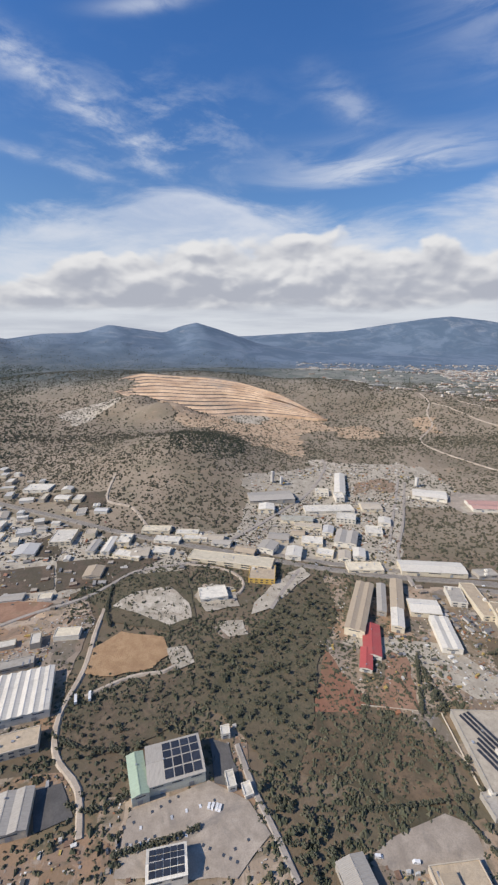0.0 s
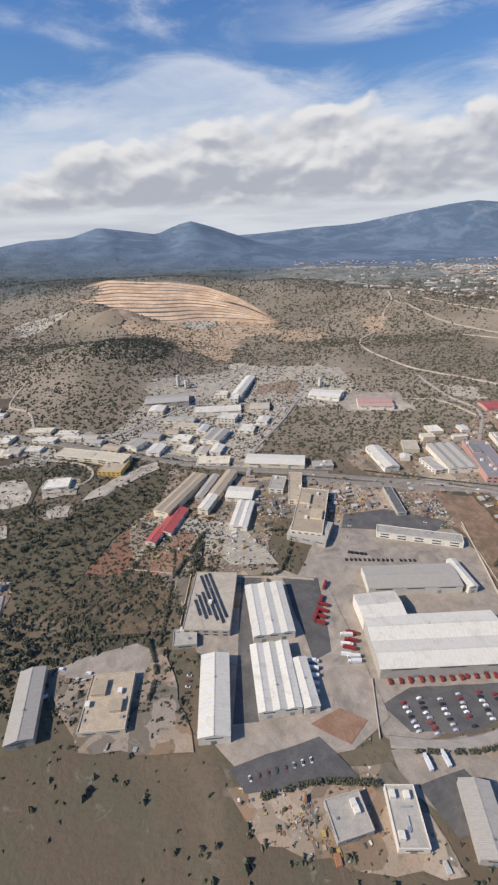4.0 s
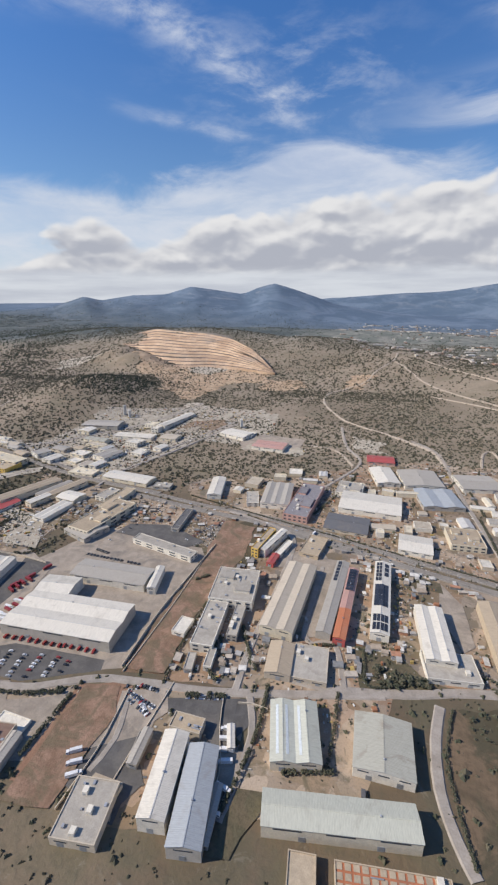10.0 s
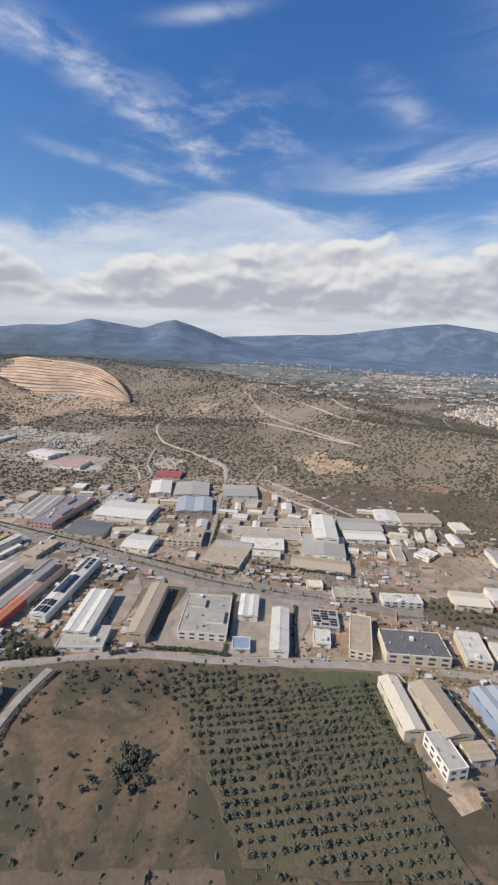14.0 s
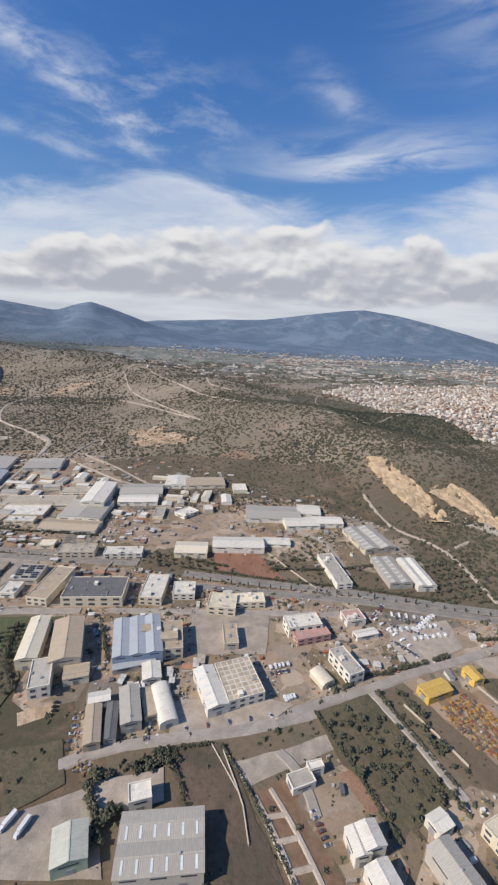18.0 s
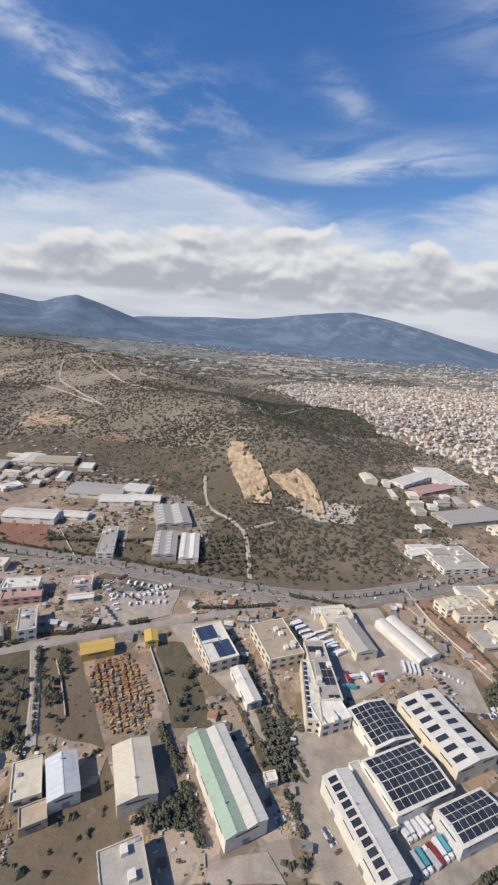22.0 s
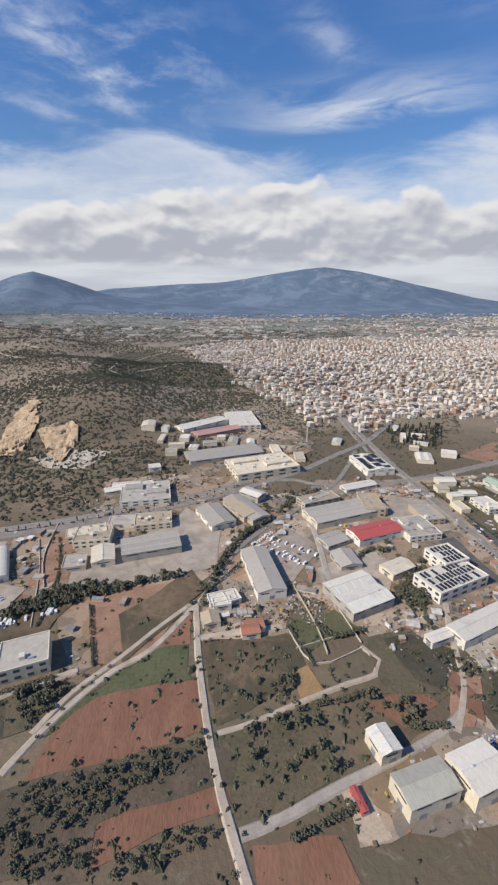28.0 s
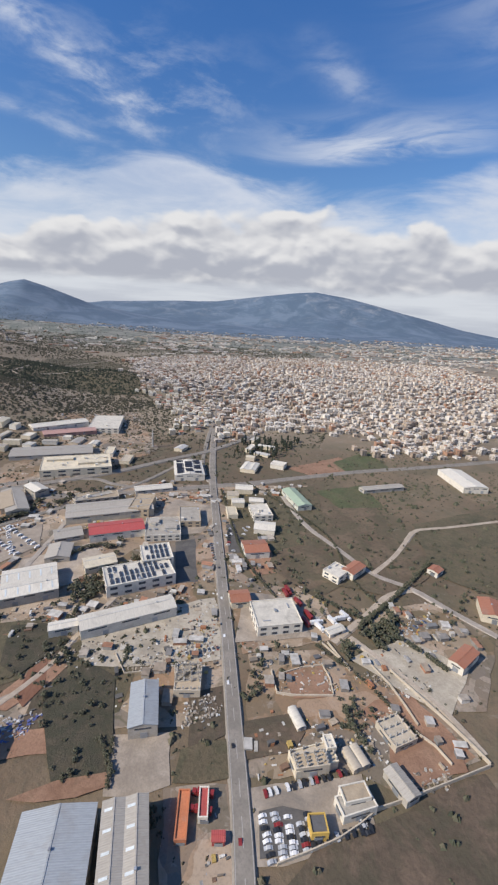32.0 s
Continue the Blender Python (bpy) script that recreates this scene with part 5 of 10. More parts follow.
def vehicle(kind, tone):
    """Meshes of body, glass and wheels, one set for each kind and colour."""
    if (kind, tone) in VEHICLES:
        return VEHICLES[kind, tone]
    l, w, h, cabin = {"car": (2.35, 0.95, 0.78, None), "van": (2.9, 1.1, 1.2, None), "truck": (6.2, 1.35, 2.0, 1.1), "bus": (6.0, 1.35, 1.7, None)}[kind]
    if kind == "car":
        prof = [(-l / 2, 0.15), (-l / 2, 0.42), (-l * 0.26, 0.47), (-l * 0.14, h), (l * 0.22, h), (l * 0.40, 0.50), (l / 2, 0.46), (l / 2, 0.15)]
        glass = [(-l * 0.245, 0.50), (-l * 0.135, h - 0.05), (l * 0.215, h - 0.05), (l * 0.37, 0.52)]
    elif kind == "van":
        prof = [(-l / 2, 0.15), (-l / 2, 0.55), (-l * 0.36, 0.62), (-l * 0.25, h), (l / 2, h), (l / 2, 0.15)]
        glass = [(-l * 0.35, 0.66), (-l * 0.245, h - 0.08), (-l * 0.02, h - 0.08), (-l * 0.02, 0.66)]
    elif kind == "bus":
        prof = [(-l / 2, 0.15), (-l / 2 - 0.05, 0.8), (-l / 2 + 0.15, h), (l / 2, h), (l / 2, 0.15)]
        glass = [(-l * 0.49, 0.85), (-l * 0.47, h - 0.2), (l * 0.47, h - 0.2), (l * 0.47, 0.85)]
    else:
        prof = [(-l / 2 + 1.5, 0.45), (-l / 2 + 1.5, h), (l / 2, h), (l / 2, 0.45)]
        glass = [(-l / 2 + 0.04, 0.85), (-l / 2 + 0.2, 1.35), (-l / 2 + 0.7, 1.35), (-l / 2 + 0.7, 0.85)]

    def extrude(line, half):
        n = len(line)
        v = [(a, -half, c) for a, c in line] + [(a, half, c) for a, c in line]
        f = [tuple(range(n)), tuple(range(2 * n - 1, n - 1, -1))] + [(i, i + n, (i + 1) % n + n, (i + 1) % n) for i in range(n)]
        return v, [tuple(reversed(q)) for q in f]
    axles = []
    for wx in (-l * 0.32, l * 0.30):
        axles.append(extrude([(wx + 0.21 * math.cos(i * 0.785), 0.21 + 0.21 * math.sin(i * 0.785)) for i in range(8)], w / 2 + 0.02))
    meshes = []
    for name, (v, f), mat in (("body", extrude(prof, w / 2), CAR_PAINT[tone]), ("glass", extrude(glass, w / 2 + 0.015), GLASS), ("front_axle", axles[0], CAR_PAINT["dark"]), ("rear_axle", axles[1], CAR_PAINT["dark"])):
        me = bpy.data.meshes.new(name)
        me.from_pydata(v, [], f)
        me.materials.append(mat)
        meshes.append((name, me))
    if kind == "truck":
        v, f = extrude([(-l / 2, 0.3), (-l / 2, 1.0), (-l / 2 + 0.2, 1.6), (-l / 2 + 1.3, 1.6), (-l / 2 + 1.3, 0.3)], w / 2 - 0.05)
        me = bpy.data.meshes.new("cab")
        me.from_pydata(v, [], f)
        me.materials.append(CAR_PAINT["white" if tone != "red" else "red"])
        meshes.append(("cab", me))
    VEHICLES[kind, tone] = meshes
    return meshes


PARKED, FURTHER = {}, []


def further_cars():
    """The cars past counting: bodies and cabins in one mesh each."""
    x, y, a = np.array(FURTHER).T
    body, cabin = CUBE.copy(), CUBE.copy()
    cabin[4:, 0] *= 0.72
    z = height(x, y)
    one = np.ones(len(x))
    for name, base, lift, scale, material, label in (("car_bodies", body, 0.35, (1.17, 0.47, 0.33), island_tones("car_paints", [(0.66, 0.66, 0.65), (0.40, 0.41, 0.42), (0.05, 0.05, 0.055), (0.62, 0.62, 0.60), (0.22, 0.05, 0.045), (0.10, 0.14, 0.24)], 0.35), "white, silver and dark cars parked close together"), ("car_cabins", cabin, 0.68, (0.62, 0.43, 0.30), GLASS, "dark glazed cabins of the parked cars")):
        v, f = spread(base, CUBE_F, np.stack([x, y, z + lift], -1), np.stack([one * k for k in scale], -1), a)
        tagged(new(name, tri_mesh(name, v, f, material)), label, "cars", kind="stuff")


def park(kind, tone, n, *flat):
    a, b = Vector(flat[:2]), Vector(flat[2:4])
    way = math.degrees(math.atan2(b.y - a.y, b.x - a.x))
    onroad = (b - a).length / max(1, n - 1) > 9
    for i in range(n):
        p = a + (b - a) * (i / max(1, n - 1))
        if not onroad and kind == "car" and rng.random() < 0.1:
            continue
        t = tone if tone != "mix" else rng.choice(("white", "white", "white", "silver", "silver", "silver", "dark", "dark", "dark", "dark", "red") if kind != "truck" else ("white", "red", "teal", "silver"))
        words = {"silver": "silver-grey", "dark": "black"}.get(t, t)
        where = "driving lane of the road" if onroad else "dusty yard"
        noun = {"car": "saloon car", "van": "delivery van", "truck": "box lorry", "bus": "coach"}[kind]
        PARKED[kind] = PARKED.get(kind, 0) + 1
        if kind == "car" and PARKED[kind] > 252:
            FURTHER.append((p.x, p.y, radians(way + rng.choice((90, 270)) + rng.uniform(-6, 6))))
            take([p.x], [p.y])
            continue
        shapes = vehicle(kind, t)
        ob = tagged(new({"car": "car", "van": "van", "truck": "lorry", "bus": "coach"}[kind], shapes[0][1]), f"{words} {noun} standing in a {where}" if not onroad else f"{words} {noun} on the road", kind if kind != "truck" else "lorry", f"{kind}s in the yards" if not onroad else "traffic on the roads")
        turn = way + (rng.uniform(-3, 3) if onroad else 90 + rng.uniform(-6, 6)) + rng.choice((0, 180))
        lift = 0.62 if onroad and p.y > 325 else 0.40
        ob.matrix_world = pose(p.x + (0 if onroad else rng.uniform(-0.3, 0.3)), p.y + (rng.uniform(-1, 1) if onroad else 0), float(height(p.x, p.y)) + lift - (0 if onroad else 0.15), 0, 0, turn)
        take([p.x], [p.y])
        for name, me in shapes[1:2 if kind == "car" else 5]:
            part(name, me, None, ob)


def low_wall(h, *flat):
    pts, ways = along([(flat[i], flat[i + 1]) for i in range(0, len(flat), 2)], 6.0)
    verts, faces = [], []
    for p, w in zip(pts, ways):
        s = Vector((-w.y, w.x)) * 0.16
        z = float(height(p.x, p.y))
        verts += [(p.x - s.x, p.y - s.y, z - 0.5), (p.x - s.x, p.y - s.y, z + h), (p.x + s.x, p.y + s.y, z + h), (p.x + s.x, p.y + s.y, z - 0.5)]
        take([p.x], [p.y])
    for i in range(len(pts) - 1):
        a = 4 * i
        faces += [(a, a + 4, a + 5, a + 1), (a + 1, a + 5, a + 6, a + 2), (a + 2, a + 6, a + 7, a + 3)]
    faces += [(0, 1, 2, 3), (4 * len(pts) - 1, 4 * len(pts) - 2, 4 * len(pts) - 3, 4 * len(pts) - 4)]
    tagged(mesh_object("boundary_wall", verts, faces, WALL["beige"]), "low pale rendered boundary wall", "wall", kind="structure")


def heap(tone, n, *flat):
    """Scrap, pallets and building material lying about, past counting."""
    poly = [(flat[i], flat[i + 1]) for i in range(0, len(flat), 2)]
    xs, ys = np.array([p[0] for p in poly]), np.array([p[1] for p in poly])
    x, y = gen.uniform(xs.min(), xs.max(), n * 4), gen.uniform(ys.min(), ys.max(), n * 4)
    m = inside(poly, x, y) & ~is_taken(x, y)
    x, y = x[m][:n], y[m][:n]
    if not len(x):
        return
    big, ways = 1.0, [0.2, 1.77, 0.5, 2.1, 1.2]
    if tone == "yellow":
        across = x * math.cos(0.38) + y * math.sin(0.38)
        x, y = x + (np.round(across / 2.6) * 2.6 - across) * 0.75 * math.cos(0.38), y + (np.round(across / 2.6) * 2.6 - across) * 0.75 * math.sin(0.38)
        big, ways = 1.55, [0.38, 0.38, 1.95]
    where = np.stack([x, y, height(x, y) - 0.1], -1)
    scale = np.stack([gen.uniform(0.12, 0.65, len(x)), gen.uniform(0.12, 0.4, len(x)), gen.uniform(0.2, 0.8, len(x))], -1) * big
    v, f = spread(CUBE, CUBE_F, where, scale, gen.choice(ways, len(x)) + gen.normal(0, 0.2, len(x)), 0.15)
    words = {"pale": "heaps of pale blocks, pallets and rubble", "metal": "scattered rusty scrap metal and machinery parts", "yellow": "rows of yellow construction machinery parts", "blue": "heaps of blue and grey scrap"}[tone]
    tagged(new("scrap_heap", tri_mesh("scrap", v, f, SCRAP[tone])), words, "scrap", kind="stuff")


def fill(n, turn, *flat):
    """Further low sheds and blocks of an industrial quarter."""
    poly = [(flat[i], flat[i + 1]) for i in range(0, len(flat), 2)]
    xs, ys = [p[0] for p in poly], [p[1] for p in poly]
    done, tries = 0, 0
    while done < n and tries < 1500:
        tries += 1
        x, y = rng.uniform(min(xs), max(xs)), rng.uniform(min(ys), max(ys))
        w, d, h = rng.uniform(5, 15), rng.uniform(6, 20), rng.uniform(1.8, 4.2)
        gx, gy = turned_grid(x, y, turn, w + 3, d + 3)
        if not inside(poly, x, y) or is_taken(gx, gy).any():
            continue
        done += 1
        hall(rng.choice(("g1", "g1", "g2", "flat", "flat")), rng.choice(("white", "white", "white", "greywhite", "cream", "beige", "grey", "white")), rng.choice(("white", "cream", "white", "cream", "beige")), x, y, turn + rng.choice((0, 0, 90)) + rng.uniform(-9, 9), w, d, h, "far")


# ---- the town ----
TOWN_WALL = island_tones("town_render", [(0.72, 0.66, 0.58), (0.58, 0.50, 0.41), (0.78, 0.73, 0.65), (0.44, 0.35, 0.275), (0.62, 0.53, 0.43), (0.54, 0.48, 0.42), (0.38, 0.29, 0.22), (0.70, 0.62, 0.53), (0.30, 0.25, 0.21), (0.76, 0.69, 0.60), (0.50, 0.40, 0.31), (0.74, 0.69, 0.62), (0.40, 0.23, 0.15)], 0.9, 0.35)
TOWN_DARK = island_tones("town_windows", [(0.05, 0.055, 0.065), (0.09, 0.085, 0.08), (0.14, 0.12, 0.10)], 0.4)


def town_house_parts(w, d, h, tiled):
    """Walls, roof, storeys of windows and a balcony of one house, as parts."""
    walls = boxes([(-w / 2, -d / 2, -1.5, w / 2, d / 2, h)])
    roof = boxes([(-w / 2 - 0.12, -d / 2 - 0.12, h, w / 2 + 0.12, d / 2 + 0.12, h + 0.22), (-w * 0.2, -d * 0.1, h + 0.22, w * 0.15, d * 0.3, h + 1.2)]) if not tiled else slab_hip(w + 0.5, d + 0.5, h, 0.9)
    wins = []
    for s in range(max(1, int(h / 1.6))):
        z = 0.5 + s * 1.6
        wins.append(boxes([(-w * 0.4, -d / 2 - 0.05, z, -w * 0.08, -d / 2 + 0.05, z + 0.8)]))
        wins.append(boxes([(w * 0.08, -d / 2 - 0.05, z, w * 0.4, -d / 2 + 0.05, z + 0.8)]))
    balcony = boxes([(-w * 0.45, -d / 2 - 0.55, 1.75, w * 0.45, -d / 2, 1.9), (-w * 0.45, -d / 2 - 0.55, 1.9, w * 0.45, -d / 2 - 0.48, 2.3)])
    return walls, roof, wins, balcony


def slab_hip(w, d, z, rise):
    v = [(-w / 2, -d / 2, z), (w / 2, -d / 2, z), (w / 2, d / 2, z), (-w / 2, d / 2, z), (-w * 0.15, 0, z + rise), (w * 0.15, 0, z + rise), (-w / 2, -d / 2, z - 0.15), (w / 2, -d / 2, z - 0.15), (w / 2, d / 2, z - 0.15), (-w / 2, d / 2, z - 0.15)]
    return v, [(0, 1, 5, 4), (1, 2, 5), (2, 3, 4, 5), (3, 0, 4), (6, 7, 1, 0), (7, 8, 2, 1), (8, 9, 3, 2), (9, 6, 0, 3), (9, 8, 7, 6)]


def build_town():
    proto = []
    for i, (w, d, h, tiled, tone) in enumerate(((5, 5.5, 3.4, False, "white"), (6, 5, 4.8, False, "cream"), (4.6, 6, 3.2, True, "white"), (7, 6, 5.6, False, "beige"), (5.2, 5, 4.2, False, "white"))):
        walls, roof, wins, balcony = town_house_parts(w, d, h, tiled)
        ob = tagged(new("town_house"), f"{tone} {'tiled' if tiled else 'flat-roofed concrete'} town house with balconies", "house", "houses of the town")
        part("wall", walls, WALL[tone], ob)
        part("roof", roof, ROOF["tile"] if tiled else FLAT["white"], ob)
        for k in wins[:3]:
            part("window", k, GLASS, ob)
        part("balcony", balcony, WALL["white"], ob)
        proto.append((ob, max(w, d)))
    near = 0
    keep = {"w": [], "b": [], "t": []}
    sx, sy = 7.8, 8.3
    for i in range(-20, 140):
        for j in range(-10, 150):
            a = radians(12 + 8 * math.sin(i * 0.13) * math.cos(j * 0.11))
            g = 0.2 + 0.10 * math.sin(i * 0.06) - 0.08 * math.cos(j * 0.07)
            x = 1000 + i * sx * math.cos(g) - j * sy * math.sin(g) + rng.uniform(-2.6, 2.6) + (3 * (i // 5))
            y = 330 + i * sx * math.sin(g) + j * sy * math.cos(g) + rng.uniform(-2.6, 2.6) + (3 * (j // 4))
            if x > 2000 or not inside(TOWN, x + rng.gauss(0, 13), y + rng.gauss(0, 13)) or is_taken(x, y) or is_taken(x + 2.5, y) or is_taken(x - 2.5, y) or rng.random() < 0.06 + 0.16 * (math.sin(x * 0.021) * math.cos(y * 0.017) > 0.35):
                continue
            if math.hypot(x - 1150, y - 250) < 330 and near < 70 and rng.random() < 0.6:
                near += 1
                ob, _ = rng.choice(proto)
                m = pose(x, y, float(height(x, y)), 0, 0, math.degrees(a) + rng.choice((0, 0, 90, 270)))
                if near <= 5:
                    proto[near - 1][0].matrix_world = m
                else:
                    copy_thing(ob, m)
            else:
                w, d = rng.uniform(3.8, 9.0), rng.uniform(4.0, 8.4)
                keep["b"].append((x, y, a + rng.choice((0, 1.5708)), w, d, rng.choice((1.8, 2.0, 3.2, 3.4, 3.6, 4.8, 4.8, 6.4)) * rng.uniform(0.9, 1.1)))
            take([x - 2, x, x + 2, x - 2, x, x + 2], [y - 2, y - 2, y - 2, y + 2, y + 2, y + 2])
    houses(np.array(keep["b"]), "town_houses", "dense pale flat-roofed town houses of two to four storeys", 4)
    # scattered houses and greenhouses on the plain beyond
    far = []
    for _ in range(3000):
        y = rng.uniform(1150, 2900)
        x = rng.uniform(150 + (y - 1150) * 0.1, 1500 + y * 0.65)
        if rugged(x, y, 0.9) + rng.gauss(0, 0.5) > 0.15 and not inside(TOWN, x, y):
            long = rng.random() < 0.22
            far.append((x, y, 0.2 + rng.uniform(-0.2, 0.2), rng.uniform(18, 48) if long else rng.uniform(5, 11), rng.uniform(5, 10), rng.uniform(2.5, 5)))
    for _ in range(2600):
        y = rng.uniform(1330, 2500)
        x = rng.uniform(700 + (y - 1330) * 0.3, 1500 + y * 0.65)
        if rugged(x, y, 0.6) + rng.gauss(0, 0.35) > 0.2 and not inside(TOWN, x, y):
            far.append((x, y, 0.2 + rng.uniform(-0.15, 0.15), rng.uniform(9, 34), rng.uniform(5, 9), rng.uniform(2.2, 4)))
    for _ in range(140):
        y = rng.uniform(820, 1350)
        x = rng.uniform(120, 620)
        if rugged(x, y, 1.3) > 0.25 and y > 1000:
            far.append((x, y, rng.uniform(0, 1), rng.uniform(4, 7), rng.uniform(4, 7), rng.uniform(3, 4.5)))
    houses(np.array(far), "far_houses", "scattered pale houses and long greenhouses on the far plain", 1)


def houses(h, name, label, rows):
    """Many houses joined: walls, roof huts and rows of dark windows."""
    x, y, a, w, d, t = h.T
    z = height(x, y)
    where = np.stack([x, y, z - 1.0], -1)
    v, f = spread(CUBE, CUBE_F, where, np.stack([w / 2, d / 2, t + 1.0], -1), a)
    up = np.stack([x + gen.uniform(-1, 1, len(x)), y + gen.uniform(-1, 1, len(x)), z + t], -1)
    v2, f2 = spread(CUBE, CUBE_F, up, np.stack([w * 0.16, d * 0.18, np.full(len(x), 1.1)], -1), a)
    tagged(new(name, tri_mesh(name, np.concatenate([v, v2]), np.concatenate([f, f2 + len(v)]), TOWN_WALL)), label, "houses", kind="stuff")
    vs, fs, base = [], [], 0
    for s in range(rows):
        ok = (t > 1.5 * s + 1.6) & ((s == 0) | (y < 900)) & (y < 1500)
        for u in (-0.27, 0.27):
            for side in (0, 1, 2, 3):
                ang = a + side * math.pi / 2
                half, run = (d / 2, w) if side % 2 == 0 else (w / 2, d)
                ny = -np.cos(ang)
                m = ok & (ny < -0.25)
                ox, oy = u * run, -half
                px, py = x + ox * np.cos(ang) - oy * np.sin(ang), y + ox * np.sin(ang) + oy * np.cos(ang)
                p = np.stack([px, py, z + 0.45 + 1.5 * s], -1)[m]
                q, g = spread(CUBE, CUBE_F, p, np.stack([run * 0.16, np.full(len(x), 0.08), np.full(len(x), 0.75)], -1)[m], ang[m])
                vs.append(q)
                fs.append(g + base)
                base += len(q)
    tagged(new(name + "_windows", tri_mesh(name + "_windows", np.concatenate(vs), np.concatenate(fs), TOWN_DARK)), "dark windows and balconies of " + label.split(" ", 1)[1], "windows", kind="stuff")


# ---- the quarry ----
def build_quarry():
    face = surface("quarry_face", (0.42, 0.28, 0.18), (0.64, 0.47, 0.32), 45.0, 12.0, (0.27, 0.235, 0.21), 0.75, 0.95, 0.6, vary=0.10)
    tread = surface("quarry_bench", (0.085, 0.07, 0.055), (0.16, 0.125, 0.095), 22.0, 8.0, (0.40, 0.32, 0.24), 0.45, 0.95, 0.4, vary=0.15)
    root = tagged(new("quarry"), "terraced ochre limestone quarry cut into the hillside", "quarry", kind="structure")
    n = 60

    def line(nodes):
        at = np.linspace(0, 1, len(nodes))
        s = np.linspace(0, 1, n)
        p = np.stack([np.interp(s, at, [q[k] for q in nodes]) for k in range(3)], -1)
        for _ in range(3):
            p[1:-1] = (p[:-2] + 2 * p[1:-1] + p[2:]) / 4
        return p
    top, foot = line(QUARRY_RIM), line(QUARRY_FOOT)
    steps = 12
    wob = lambda k: 6.0 * rugged(np.arange(n) * 9.0 + k * 37.0, np.full(n, k * 61.0), 2.0)[:, None]
    rows = []
    for i in range(steps):
        f0, f1 = i / steps, (i + 0.40) / steps
        z1 = (i + 1) / steps
        out = (top - foot)[:, :2]
        out = out / np.linalg.norm(out, axis=1)[:, None]
        a, b = foot + (top - foot) * f0, foot + (top - foot) * f1
        a[:, 2], b[:, 2] = foot[:, 2] + (top - foot)[:, 2] * (i / steps), foot[:, 2] + (top - foot)[:, 2] * z1
        c = foot + (top - foot) * (i + 1) / steps
        c[:, 2] = b[:, 2]
        for p, k in ((a, i * 2), (b, i * 2 + 1), (c, i * 2 + 2)):
            p[:, :2] += out * wob(k)
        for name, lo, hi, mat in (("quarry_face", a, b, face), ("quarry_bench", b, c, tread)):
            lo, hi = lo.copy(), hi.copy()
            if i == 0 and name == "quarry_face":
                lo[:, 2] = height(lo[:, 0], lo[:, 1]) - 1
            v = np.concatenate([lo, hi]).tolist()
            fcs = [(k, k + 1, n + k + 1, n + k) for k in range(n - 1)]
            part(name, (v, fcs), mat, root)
    # the hill behind and beside the cut
    back = top.copy()
    out = (top - foot)[:, :2]
    out = out / np.linalg.norm(out, axis=1)[:, None]
    back[:, :2] += out * 60
    back[:, 2] = height(back[:, 0], back[:, 1]) - 2
    part("quarry_brow", (np.concatenate([top, back]).tolist(), [(k, k + 1, n + k + 1, n + k) for k in range(n - 1)]), GROUND, root)
    for k in (0, n - 1):
        v = [tuple(foot[k] + (top[k] - foot[k]) * i / steps) for i in range(steps + 1)]
        v += [(p[0], p[1], float(height(p[0], p[1])) - 2) for p in v]
        part("quarry_flank", (v, [(i, i + 1, steps + 2 + i, steps + 1 + i) for i in range(steps)]), GROUND, root)


# ---- the cliffs cut into the slope ----
def build_cliff(rim, foot, label):
    n, m = 72, 44

    def line(nodes):
        at, k = np.linspace(0, 1, len(nodes)), np.linspace(0, 1, n)
        p = np.stack([np.interp(k, at, [q[i] for q in nodes]) for i in range(2)], -1)
        for _ in range(2):
            p[1:-1] = (p[:-2] + 2 * p[1:-1] + p[2:]) / 4
        return p
    top, low = line(rim), line(foot)
    # flutes run down the face, ledges across it; the ragged border sinks into the slope
    arc = np.concatenate([[0], np.cumsum(np.hypot(*np.diff(low + top, axis=0).T))]) / 2
    wide = np.hypot(*(top - low).T)
    ends = np.minimum(np.arange(n), n - 1 - np.arange(n)) / (n - 1)
    rows = []
    for j in range(m):
        f = j / (m - 1)
        p = low + (top - low) * f
        across = f * wide.mean() + 2.0 * rugged(arc, np.full(n, 31.0), 9.0)
        torn = 0.5 * rugged(p[:, 0], p[:, 1], 16.0) + 0.35 * rugged(p[:, 1], p[:, 0], 34.0)
        cover = 2.4 * ends + 1.7 * min(f, 1 - f) + 1.5 * torn - 0.26
        flute = np.abs(rugged(across + 0.35 * arc, arc * 0.3, 13.0)) + 0.35 * np.abs(rugged(across, arc * 0.5, 37.0))
        ledge = (arc / 13.0 + 0.5 * rugged(across, np.full(n, 40.0), 12.0)) % 1.0
        proud = 1.0 + 2.2 * flute + 1.6 * smooth(ledge / 0.25) * (1 - smooth((ledge - 0.25) / 0.75)) + 0.8 * torn
        rows.append(np.stack([p[:, 0], p[:, 1], height(p[:, 0], p[:, 1]) + np.minimum(0.62 * proud * smooth(cover / 0.3), 2.6) - 1.2 * smooth(-cover / 0.1 + 0.2)], -1))
    root = tagged(new("cliff"), label, "cliff", kind="structure")
    faces = [(j * n + k, j * n + k + 1, (j + 1) * n + k + 1, (j + 1) * n + k) for j in range(m - 1) for k in range(n - 1)]
    part("rock_face", (np.concatenate(rows).tolist(), faces), LAND["ochre"], root)
    for r in rows[4:m - 4:6]:
        take(r[4:-4:3, 0], r[4:-4:3, 1])


